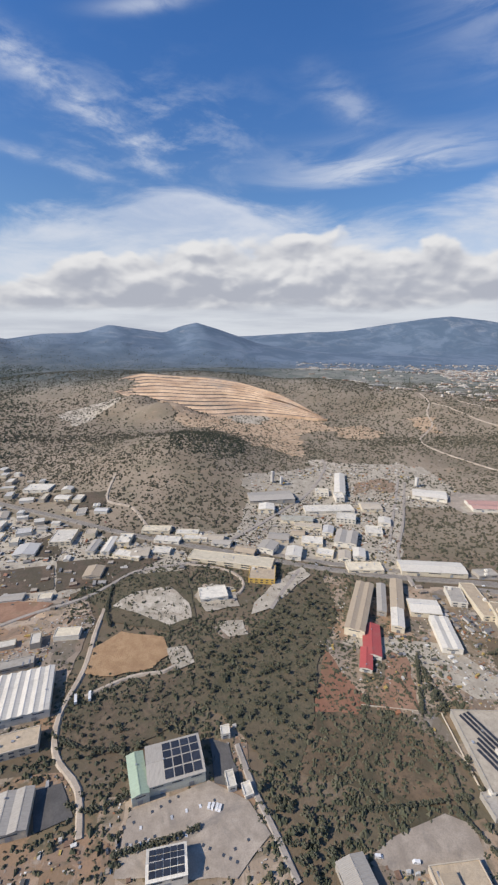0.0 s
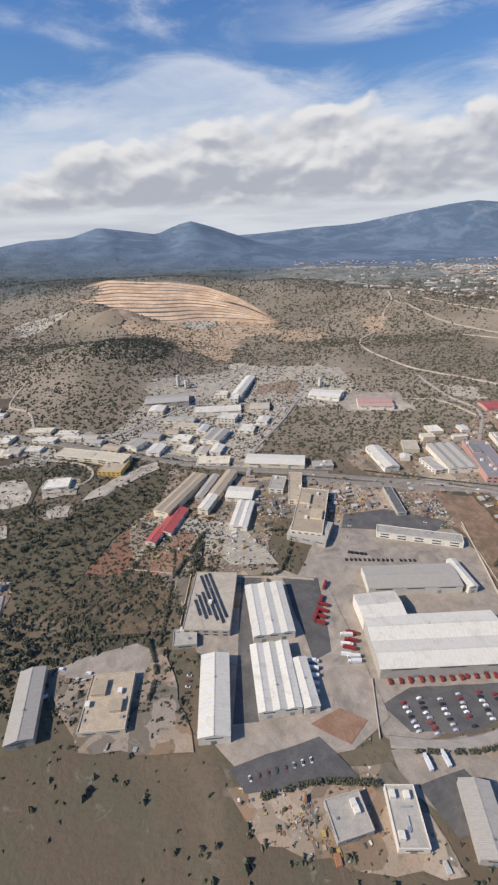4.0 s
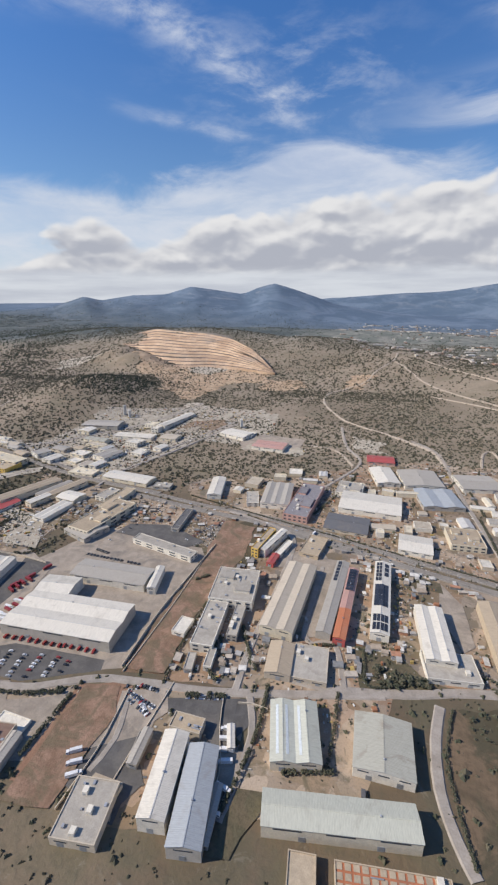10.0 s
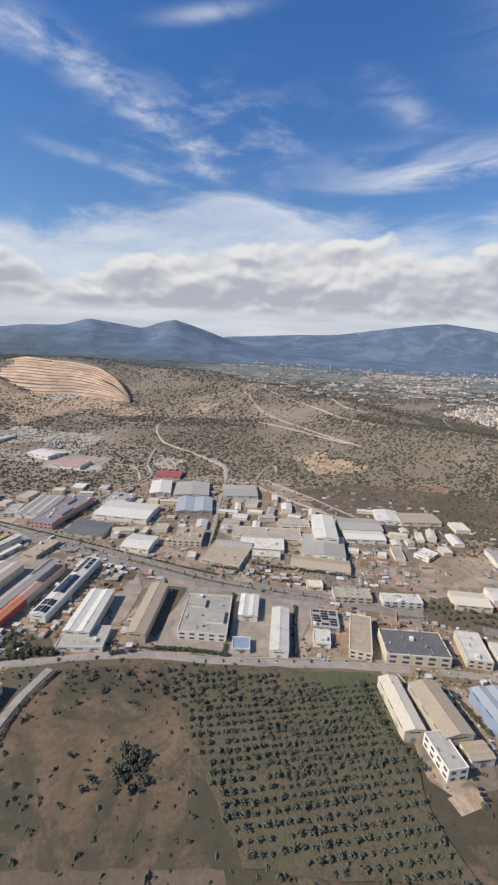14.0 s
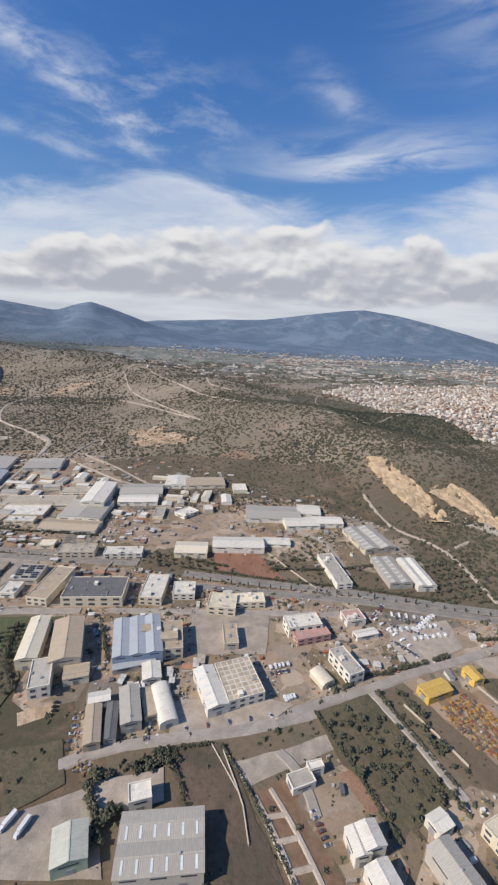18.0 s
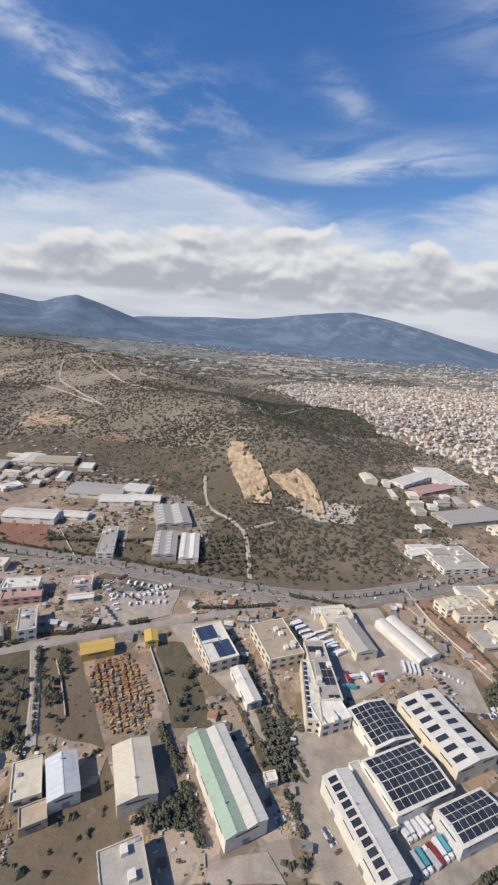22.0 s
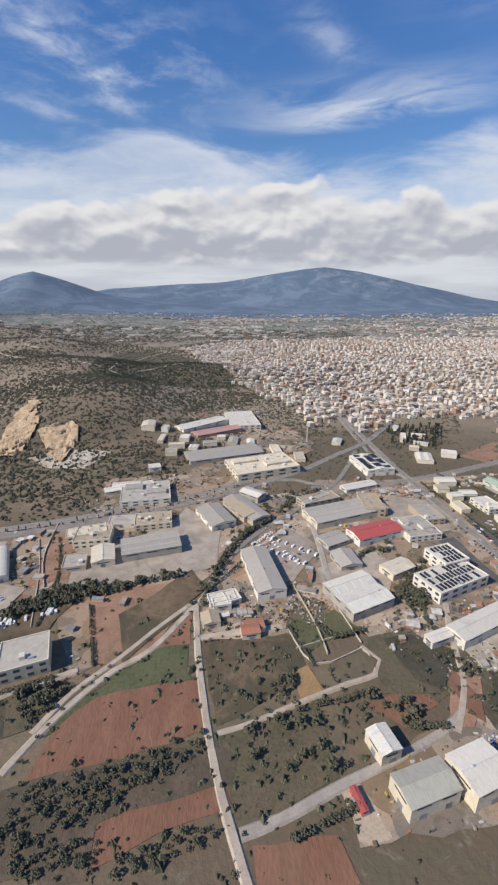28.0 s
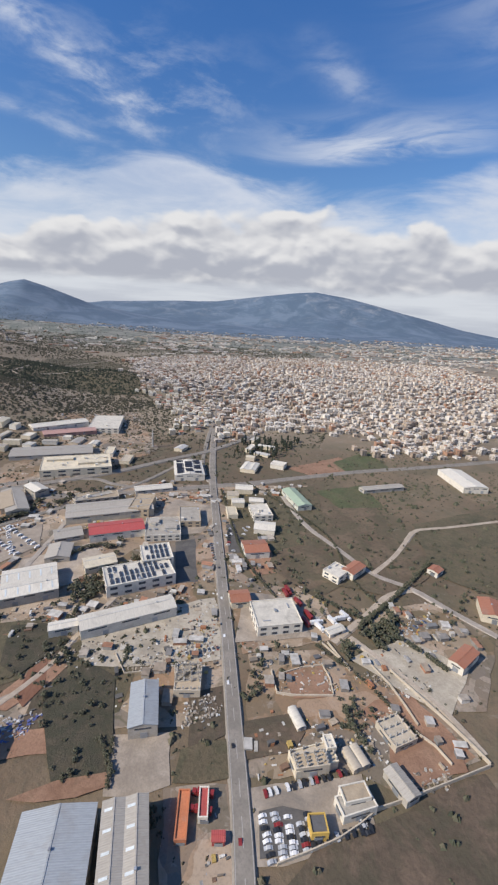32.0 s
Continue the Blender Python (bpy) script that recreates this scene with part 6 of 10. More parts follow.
# ---- the tall chimney at the edge of the town ----
def chimney(x, y, tall):
    root = tagged(new("chimney"), "tall slender pale concrete chimney by the town", "chimney")
    root.matrix_world = pose(x, y, float(height(x, y)))

    def ring(z0, r0, z1, r1):
        v = [(r * math.cos(i * 0.3927), r * math.sin(i * 0.3927), z) for z, r in ((z0, r0), (z1, r1)) for i in range(16)]
        return v, [(i, (i + 1) % 16, 16 + (i + 1) % 16, 16 + i) for i in range(16)] + [tuple(range(16, 32)), tuple(range(15, -1, -1))]
    part("shaft", ring(-1, 0.95, tall, 0.55), CONCRETE, root)
    part("rim", ring(tall, 0.68, tall + 0.5, 0.66), WALL["grey"], root)
    part("platform", ring(tall * 0.8, 0.95, tall * 0.8 + 0.18, 0.95), METAL, root)
    part("footing", ring(-1, 1.6, 0.8, 1.5), CONCRETE, root)


# ---- silos of the cement works ----
def silo(wide, tall, x, y):
    root = tagged(new("silo"), "tall pale steel silo standing in a works yard", "silo", "silos of the works")
    root.matrix_world = pose(x, y, float(height(x, y)))

    def drum(z0, r0, z1, r1):
        v = [(r * math.cos(i * 0.3927), r * math.sin(i * 0.3927), z) for z, r in ((z0, r0), (z1, r1)) for i in range(16)]
        return v, [(i, (i + 1) % 16, 16 + (i + 1) % 16, 16 + i) for i in range(16)] + [tuple(range(16, 32)), tuple(range(15, -1, -1))]
    r = wide / 2
    part("shell", drum(2.0, r, tall, r), WALL["greywhite"], root)
    part("hopper", drum(0.6, r * 0.25, 2.0, r * 0.96), METAL, root)
    part("lid", drum(tall, r * 1.03, tall + r * 0.4, r * 0.2), ROOF["greywhite"], root)
    for i in range(4):
        part("leg", shared("leg", METAL, (0.3, 0.3, 2.4)), None, root, "", pose(r * 0.75 * math.cos(i * 1.571 + 0.785), r * 0.75 * math.sin(i * 1.571 + 0.785), -0.3))
    part("ladder", boxes([(-0.25, -r - 0.15, 0, 0.25, -r - 0.05, tall)]), METAL, root)


# ---- small sheds between the halls ----
def small_sheds(n, turn, *flat):
    """Lean-tos, huts and site cabins past counting, each with a slanted lid of its own."""
    poly = [(flat[i], flat[i + 1]) for i in range(0, len(flat), 2)]
    xs, ys = [p[0] for p in poly], [p[1] for p in poly]
    x, y = gen.uniform(min(xs), max(xs), n * 8), gen.uniform(min(ys), max(ys), n * 8)
    clear = ~is_taken(x, y)
    for ox, oy in ((3, 0), (-3, 0), (0, 3), (0, -3)):
        clear &= ~is_taken(x + ox, y + oy)
    m = inside(poly, x, y) & clear
    x, y = x[m][:n], y[m][:n]
    k = len(x)
    if not k:
        return
    a = radians(turn) + gen.choice([0, 1.5708], k) + gen.normal(0, 0.08, k)
    w, d, h = gen.uniform(0.9, 3.0, k), gen.uniform(0.8, 1.8, k), gen.uniform(1.1, 2.0, k)
    z = height(x, y)
    v, f = spread(CUBE, CUBE_F, np.stack([x, y, z - 0.5], -1), np.stack([w, d, h + 0.5], -1), a)
    lid = CUBE.copy()
    lid[[2, 3, 6, 7], 2] += 1.5
    v2, f2 = spread(lid, CUBE_F, np.stack([x, y, z + h], -1), np.stack([w + 0.15, d + 0.15, np.full(k, 0.14)], -1), a)
    tagged(new("small_sheds", tri_mesh("small_sheds", np.concatenate([v, v2]), np.concatenate([f, f2 + len(v)]), SHED)), "small pale sheds, huts and lean-tos crowded between the halls", "sheds", kind="stuff")
    take(x, y)


SHED = island_tones("shed_sheets", [(0.54, 0.51, 0.46), (0.38, 0.36, 0.33), (0.44, 0.38, 0.31), (0.60, 0.57, 0.52), (0.26, 0.24, 0.22), (0.36, 0.29, 0.22), (0.20, 0.20, 0.20), (0.40, 0.20, 0.12)], 0.8, 0.5)


# ---- the plan: areas, roads and buildings ----
area("dry", 466, 137, 520, 137, 600, 140, 617, 101, 625, 85, 638, 84, 642, 52, 527, 45)
area("dust", -318, 435, -215, 399, -124, 363, -53, 345, -49, 312, -103, 294, -137, 272, -194, 247)
area("dust", -178, 272, -117, 272, -100, 247, -99, 198, -90, 164, -129, 150, -194, 247)
area("dust", -110, 121, -105, 142, -80, 145, -68, 133, -46, 138, -14, 154, -10, 172, -1, 169, 6, 135, 20, 103, -95, 98)
area("dust", -5, 526, 137, 605, 252, 579, 266, 479, 168, 447, 123, 329, 62, 343, -9, 359, 21, 441)
area("dust", 81, 574, 251, 588, 236, 446, 178, 450, 126, 310, 27, 344, -80, 387, -11, 378, 6, 481)
area("orange", -164, 247, -170, 266, -146, 269, -135, 250)
area("dust", -38, 275, -33, 293, -9, 291, -6, 266, -22, 262)
area("dust", -23, 244, 2, 248, 2, 234, -13, 231)
area("red", 50, 229, 72, 227, 72, 213, 64, 185, 58, 179, 36, 180)
area("redgreen", 75, 213, 101, 218, 93, 181, 66, 185)
area("dry", 33, 179, 95, 180, 89, 141, 88, 130, 59, 126, 50, 141, 24, 148)
area("dust", 55, 118, 68, 126, 86, 131, 94, 120, 86, 110, 53, 108)
area("dust", 37, 114, 48, 119, 54, 110, 49, 102, 35, 103)
area("dust", 62, 311, 84, 307, 55, 232, 44, 226, 62, 266)
area("dust", 144, 295, 188, 290, 172, 252, 158, 246, 138, 184, 109, 207, 119, 253)
area("lot", 157, 157, 174, 202, 191, 231, 271, 222, 278, 211, 273, 123, 274, 111, 201, 85, 194, 89, 189, 105)
area("tarmac", 196, 102, 210, 110, 262, 113, 264, 107, 230, 91, 205, 91)
area("lot", 91, 176, 150, 187, 182, 171, 198, 97, 181, 84, 137, 75, 123, 88, 114, 123)
area("tarmac", 133, 84, 142, 98, 164, 100, 167, 85, 143, 84)
area("redbrown", 274, 109, 274, 151, 282, 226, 300, 262, 311, 245, 295, 200, 289, 155, 287, 142, 292, 129, 293, 113)
area("dry", 280, 252, 297, 279, 313, 266, 305, 232, 291, 221)
area("redbrown", 269, 61, 261, 97, 282, 102, 282, 81, 279, 62)
area("dust", 194, 89, 216, 86, 249, 93, 261, 96, 265, 67, 244, 61, 213, 75)
area("dust", 283, 102, 334, 111, 340, 94, 339, 61, 302, 50, 287, 59, 288, 78)
area("dust", 283, 200, 318, 251, 335, 248, 358, 255, 422, 237, 402, 132, 343, 117, 324, 114, 296, 111, 295, 133)
area("dust", 343, 114, 401, 129, 396, 107, 387, 76, 346, 63)
area("dust", 178, 288, 273, 282, 282, 226, 271, 222, 191, 231, 132, 242, 120, 296)
area("dust", 27, 281, 163, 284, 148, 219, 146, 160, 110, 149, 62, 194)
area("lot", 228, 454, 249, 490, 307, 483, 304, 436, 241, 429)
area("dust", 349, 360, 467, 430, 426, 242, 380, 254, 338, 269)
area("dust", 233, 347, 310, 363, 404, 436, 524, 441, 564, 357, 691, 388, 682, 341, 626, 207, 530, 214, 382, 250, 233, 296, 211, 326)
area("redbrown", 487, 370, 550, 382, 541, 347, 491, 340)
area("red", 578, 274, 609, 293, 661, 289, 640, 240, 596, 246)
area("red", 634, 423, 718, 427, 703, 389, 638, 395)
area("dust", 387, 238, 445, 226, 500, 215, 625, 207, 604, 157, 535, 152, 466, 149, 426, 142, 407, 143)
area("dust", 620, 192, 664, 183, 767, 172, 720, 89, 692, 83, 641, 75, 626, 70)
area("dust", 586, 156, 625, 158, 624, 116, 621, 96, 603, 90, 594, 96)
area("orange", 599, 90, 612, 95, 613, 89, 602, 84)
area("lot", 690, 154, 706, 155, 720, 113, 724, 90, 711, 89)
area("dry", 425, 129, 473, 142, 512, 146, 534, 143, 544, 113, 562, 99, 554, 64, 436, 48, 426, 71, 420, 102)
area("green", 548, 147, 601, 150, 583, 109, 570, 109, 562, 129)
area("lot", 684, 69, 706, 74, 726, 81, 728, 75, 711, 68, 691, 60)
area("brown", 662, 72, 682, 77, 692, 55, 706, 27, 678, 28)
area("pathred", 694, 58, 709, 64, 720, 26, 704, 27)
area("darkgreen", 721, 91, 746, 100, 767, 61, 763, 49, 750, 51, 739, 43, 731, 63)
area("dust", 723, 73, 733, 53, 739, 36, 728, 26, 721, 29, 708, 56)
area("orange", 725, 70, 732, 72, 737, 57, 731, 53)
area("dust", 767, 100, 793, 113, 804, 99, 820, 66, 808, 53, 797, 60, 775, 90)
area("dust", 752, 51, 771, 60, 794, 54, 793, 43, 763, 25, 734, 25)
area("dust", 577, 210, 674, 185, 753, 158, 854, 153, 887, 148, 852, 96, 813, 121, 747, 103, 693, 86, 642, 72)
area("dust", 513, 348, 634, 387, 707, 357, 772, 314, 821, 241, 817, 188, 758, 201, 668, 221, 566, 234)
area("redbrown", 581, 285, 625, 300, 643, 246, 617, 236)
area("red", 674, 221, 699, 226, 722, 186, 687, 196)
area("red", 490, 396, 529, 400, 548, 367, 513, 348)
area("red", 627, 422, 698, 427, 712, 402, 659, 380)
area("orange", 542, 534, 578, 561, 622, 491, 598, 441)
area("brown", 712, 402, 792, 386, 803, 310, 750, 304, 719, 343)
area("dust", 741, 148, 840, 145, 925, 152, 1070, 206, 1042, 162, 943, 124, 943, 75, 943, 54, 918, 40, 889, 17, 814, 17)
area("darkgreen", 837, 65, 851, 69, 865, 50, 854, 45, 844, 51)
area("brown", 793, 114, 816, 120, 822, 88, 812, 84)
area("redbrown", 935, 141, 948, 143, 962, 103, 969, 96, 951, 88, 943, 106)
area("green", 944, 79, 964, 79, 959, 63, 965, 45, 952, 37, 948, 51)
area("redbrown", 977, 90, 1028, 103, 1009, 72, 1001, 54, 994, 54, 983, 77)
area("green", 1000, 52, 1018, 67, 1035, 71, 1013, 38, 986, 21, 992, 38)
area("pond", 949, 30, 976, 37, 972, 24, 946, 15)
area("dust", 970, 78, 981, 89, 994, 49, 988, 44, 975, 65)
area("redbrown", 984, 81, 1031, 99, 1027, 82, 1016, 56, 1004, 46, 995, 49)
area("red", 1031, 77, 1031, 58, 1016, 56)
area("green", 1030, 58, 1033, 39, 1001, 34, 1007, 46, 1016, 56)
area("red", 999, 35, 1035, 41, 1040, 22, 1027, 17, 1003, 10, 986, 7, 989, 24)
area("darkgreen", 980, 6, 1003, 10, 1027, 17, 1042, 20, 1045, 6, 1029, 5, 1007, 0, 985, -5)
area("red", 1008, -1, 1029, 5, 1044, 6, 1047, -2, 1034, -5, 1011, -14)
area("dry", 1035, 58, 1072, 64, 1077, 40, 1066, 35, 1042, 22)
area("orangedry", 1070, 42, 1077, 45, 1081, 34, 1075, 29, 1072, 30)
area("green", 1074, 69, 1097, 75, 1103, 61, 1079, 53)
area("darkgreen", 1104, 64, 1125, 66, 1129, 53, 1126, 30, 1115, 24, 1105, 33, 1105, 52)
area("red", 1095, 27, 1116, 34, 1120, 26, 1105, 18)
area("darkgreen", 1043, 20, 1077, 30, 1079, 4, 1061, -4, 1048, -5)
area("dust", 1078, 2, 1116, 18, 1144, 31, 1123, -9, 1080, -13)
area("red", 1052, -11, 1075, -10, 1078, -20, 1053, -22)
area("dust", 1035, 86, 1057, 93, 1077, 84, 1072, 62, 1036, 60)
area("dust", 1040, 112, 1089, 158, 1116, 218, 1177, 215, 1264, 222, 1170, 64, 1122, 48, 1088, 83, 1045, 85)
area("dust", 955, 222, 1015, 232, 1046, 281, 1002, 387, 1082, 444, 1132, 295, 1081, 220, 1008, 177, 965, 171)
area("dust", 989, 178, 1081, 220, 1059, 133, 1034, 99, 1004, 96, 955, 90, 933, 104, 915, 141)
area("dust", 1039, 190, 1185, 204, 1196, 106, 1203, 20, 1180, 20, 1171, 55, 1112, 44)
area("dust", 1155, 45, 1179, 48, 1199, 46, 1200, 12, 1164, 11)
area("lot", 1163, 9, 1182, 10, 1184, -6, 1176, -9, 1166, -9)
area("dust", 1182, -7, 1203, -6, 1204, -32, 1185, -31)
area("dust", 1199, 106, 1216, 87, 1244, 88, 1247, 53, 1206, 43)
area("lot", 1206, -7, 1240, -3, 1240, -19, 1214, -25, 1207, -25)
area("dust", 1208, 43, 1236, 46, 1251, 33, 1279, 12, 1279, 1, 1251, -10, 1240, -3, 1206, -4)
area("redbrown", 1246, 18, 1266, 28, 1278, 2, 1260, -4)
area("dust", 1262, 72, 1297, 77, 1320, 58, 1291, 18, 1279, 18, 1264, 47)
area("redbrown", 1208, 118, 1231, 125, 1232, 102, 1213, 96)
area("redbrown", 1252, 261, 1308, 300, 1321, 269, 1274, 243)
area("green", 1298, 282, 1343, 323, 1349, 272, 1307, 253)
area("brown", 1262, 181, 1308, 194, 1311, 159, 1271, 148)
area("green", 1268, 212, 1309, 227, 1313, 185, 1279, 182)
area("brown", 1227, 145, 1256, 147, 1274, 99, 1242, 79, 1223, 102)
area("tarmac", 1169, 128, 1180, 132, 1185, 90, 1174, 88)
area("tarmac", 1198, 151, 1213, 156, 1213, 118, 1200, 118)
area("dark", 1223, -21, 1278, -3, 1279, -8, 1264, -32, 1210, -32)
area("white", -68, 295, -61, 303, -54, 288, -61, 280)
area("orange", -219, 1020, -96, 928, -48, 1058, 145, 974, 173, 829, 103, 791, 84, 631, 16, 673, -42, 770, -141, 850)
area("white", -80, 1006, -45, 1038, 58, 938, 29, 872, -34, 897)
area("orange", 168, 855, 246, 851, 262, 799, 219, 737, 176, 757)
area("white", 81, 615, 145, 585, 220, 605, 238, 552, 168, 535, 114, 550)
area("orange", 342, 889, 386, 886, 371, 777, 333, 788)
area("white", 373, 508, 398, 487, 412, 459, 389, 449, 362, 463)
area("white", -435, 956, -385, 1050, -333, 1104, -278, 1030, -320, 933, -344, 831)
area("white", 2, 496, 38, 543, 73, 508, 47, 487, 21, 475)
area("white", 879, 262, 919, 276, 948, 272, 933, 241, 906, 242)
area("dry", 742, 400, 800, 386, 815, 264, 773, 284)
area("darkgreen", 853, 543, 808, 852, 866, 1008, 972, 885, 1047, 618, 1077, 549, 1031, 529, 953, 514, 895, 474)
area("lot", 195, 84, 226, 90, 232, 81, 261, 92, 261, 61, 223, 51, 197, 72)
area("dust", 132, 70, 194, 80, 199, 73, 209, 48, 181, 48, 145, 54)
area("redbrown", 261, 98, 282, 103, 273, 81, 275, 63, 261, 60)
area("tarmac", 301, 101, 338, 111, 343, 101, 334, 86, 323, 90, 307, 95)
area("lot", 275, 97, 301, 106, 303, 77, 281, 72)
area("tarmac", 286, 66, 305, 70, 306, 51, 288, 50)
area("dust", 44, 112, 97, 130, 118, 82, 72, 81)
area("brown", 168, 101, 188, 101, 188, 86, 170, 85)
area("darkgreen", 936, 23, 971, 39, 983, 42, 1002, 41, 982, 25, 974, 22, 941, 9)
area("pond", 939, 19, 967, 36, 973, 22, 942, 12)
area("green", 943, 5, 974, 16, 975, 2, 968, -8, 948, -8)
area("dark", 981, 6, 1011, 13, 1041, 16, 1049, 12, 1047, 4, 1010, -4, 1011, -16, 970, -14)
area("darkgreen", -30, 228, 5, 237, 23, 278, 62, 311, 65, 260, 42, 212, 35, 177, 21, 145, 4, 158, -10, 175, -28, 185)
area("brown", -82, 150, -87, 176, -57, 191, -31, 204, -25, 178, -53, 156)
area("darkgreen", -113, 272, -97, 302, -49, 312, -33, 249, -49, 237, -96, 247)
area("dark", 662, 75, 682, 77, 691, 57, 703, 28, 678, 29)
area("darkgreen", 722, 89, 747, 104, 754, 76, 736, 56, 743, 53, 748, 42, 736, 53, 726, 69)
area("darkgreen", 1138, 47, 1166, 54, 1164, 17, 1157, 14, 1145, 14)
area("dark", 1130, 42, 1138, 46, 1146, 13, 1135, 6)
area("redbrown", 1130, 10, 1162, 14, 1163, 5, 1127, 1)
area("dark", 1186, 24, 1203, 29, 1203, 11, 1188, 3)
area("darkgreen", 1194, 201, 1268, 221, 1264, 139, 1210, 114)
area("brown", 1244, 145, 1295, 162, 1297, 101, 1245, 90)
area("paleyard", -10.4, 510.1, 42.5, 545.6, 96.9, 533.4, 101.2, 497.1, 70.6, 474.8, 0.8, 480.4)
area("paleyard", 127.6, 548.9, 170.7, 598.2, 228.3, 595.2, 238.1, 561.1, 189.3, 546.9, 167.8, 486.1, 139.5, 477.9)
area("paleyard", 180.1, 473, 239.4, 465.9, 247.9, 502.2, 202.8, 509.9)
area("paleyard", 235, 433.4, 310.5, 426.5, 313.7, 451.6, 246, 452.2)
area("redbrown", 132.6, 478.1, 174.7, 485.8, 186.5, 524.9, 142.3, 533)
area("paleyard", 71.1, 240.6, 126.7, 230.9, 154.4, 188.2, 124.5, 188.3, 96.2, 219.2, 60.6, 231)
area("tarmac", 132.1, 179.4, 143.4, 179.3, 143.5, 94.1, 132.5, 92.9)
area("tarmac", 155.8, 177.2, 176.5, 177.2, 178, 127.8, 168.8, 122.4)
area("tarmac", 197.8, 224.3, 257.9, 218.2, 271.8, 229.8, 231.9, 246.1, 202.1, 239.7)
area("redbrown", 68.4, 181.5, 91.4, 181.6, 98.1, 219.2, 88.3, 225.1)
area("lot", 46.4, 116.2, 57.1, 122.9, 81.6, 131.7, 91.4, 127.4, 89.1, 111.9, 55.2, 111.4)
area("redbrown", 270.4, 100.4, 284.2, 103.2, 278.6, 63.5, 277.8, 52.8, 258.8, 61.4, 263.4, 82.5)
area("tarmac", 311.3, 102, 334, 107.6, 338, 71.1, 328, 86.4, 321.6, 97.7, 312.9, 95.1)
area("tarmac", 283.2, 72.8, 298.2, 81.6, 309.8, 65.9, 303.8, 54.3, 281.8, 57.3)
area("lot", 280.4, 99.3, 300, 106.6, 305.7, 95.3, 297.5, 83.6, 283.5, 88.6)
area("lot", 287.4, 59.1, 299.9, 64.6, 304.8, 51.7, 287.3, 50.8)
area("darkgreen", 382.9, 156.3, 403.9, 160.9, 398.4, 133.5, 386.5, 130)
area("lot", 324.4, 231.2, 357.6, 240.9, 364.3, 223.6, 326.2, 212.4)
area("dry", 280.4, 232.7, 316.7, 267.1, 308.8, 207.4, 286.3, 178.4, 275.7, 203.9)
area("redbrown", 490.6, 340.5, 542.3, 355.9, 540.1, 383.3, 489.7, 370.5)
area("orange", 552.4, 473.4, 609.7, 455.2, 637.8, 494.8, 588.1, 537.8, 555.9, 514.8)
area("red", 594, 277.1, 612.1, 248.7, 638.2, 236.2, 660.8, 289.1, 628.1, 296.8)
area("lot", 428.5, 196.5, 433.1, 223.8, 443.1, 205.2, 443.6, 171.7, 436.9, 165.8)
area("darkgreen", 410.3, 212.6, 433.6, 213.3, 433.1, 223.8, 410.7, 230.9)
area("lot", 354.8, 232.4, 374.3, 232.1, 372.9, 159.8, 355.8, 154.6)
area("lot", 458.5, 214.5, 529.3, 211, 560.7, 207.6, 541.9, 157, 506.6, 149.4, 465, 152.6)
area("darkgreen", 388, 132.3, 421.9, 135.9, 404.6, 155.7, 385.7, 148.2)
area("darkgreen", 465.5, 159.1, 472.3, 210.4, 455.3, 210.5, 455.8, 168.9)
area("lot", 611.8, 51.6, 634.7, 60, 641.4, 56.3, 648.3, 35.1, 619.8, 35.6)
area("lot", 635, 61.8, 661.2, 67.5, 662.9, 56, 648.8, 52.8, 639.7, 52.9)
area("lot", 659.3, 96.5, 702.9, 96.5, 712.3, 93.7, 697.1, 83.1, 661.7, 78.4)
area("darkgreen", 600.4, 74.2, 621.2, 78.6, 628.3, 61.9, 611.8, 51.6)
area("darkgreen", 721, 88.2, 743.5, 99.6, 760.8, 53.1, 746.1, 46.6, 735.1, 64.8, 725.7, 78.1)
area("lot", 772.9, 144.4, 807.4, 149.6, 805.5, 127.8, 774.9, 112.6, 768.1, 131.4)
area("lot", 664.2, 152, 708.5, 155.3, 702.6, 122.9, 666.7, 122.5)
area("redbrown", 723.3, 63.9, 729.1, 65.9, 738.6, 51.7, 730.9, 51.8)
area("red", 675.1, 197.9, 722.2, 186.2, 702.7, 224.5, 673.5, 223.5)
area("lot", 861, 64.8, 890.1, 65.7, 895.5, 42.7, 888.7, 17.4, 862.6, 17.2, 856.2, 43.7)
area("lot", 890.3, 30.9, 930.5, 43.4, 936.1, 30, 904.5, 17.5, 888.7, 17.4)
area("lot", 868.9, 132.6, 919.3, 141.1, 925, 99.5, 891.3, 78.9, 881.9, 78.5)
area("darkgreen", 801.2, 106.9, 815.2, 107.8, 829.7, 63.7, 814.5, 63.1)
area("darkgreen", 835.7, 79.4, 850.1, 74.5, 862.7, 43.8, 848.2, 47.2)
area("redbrown", 941.9, 153.5, 955.9, 154.7, 965.5, 105.2, 948.4, 97.1)
area("dry", 941.7, 72.7, 977.3, 95.2, 960.5, 40.4, 958.1, 30.3, 943.4, 30.1)
area("dark", 940, 27.1, 959.5, 31.9, 950.6, 17.8, 935.3, 17.7)
area("darkgreen", 926.7, 77.6, 936, 83.8, 938.7, 64.9, 941, 49.5, 932.7, 49.3)
area("lot", 928.7, 103.2, 948.4, 97.1, 944.1, 72.8, 928.3, 74.9)
area("lot", 805.1, 119.1, 831.5, 125.3, 850.7, 55.4, 838.5, 76.7, 822.7, 94.1)
area("lot", 831.1, 21.7, 847.4, 24.6, 852, 17.1, 829.8, 17)
area("lot", 963.7, 129.9, 1034.4, 150.2, 1000.3, 96.3, 967.8, 98.1)
area("lot", 993.7, 98.5, 1028, 105.8, 1041.1, 109.9, 1042.2, 150, 1019.2, 176.6, 1010.5, 155, 984.1, 134.3)
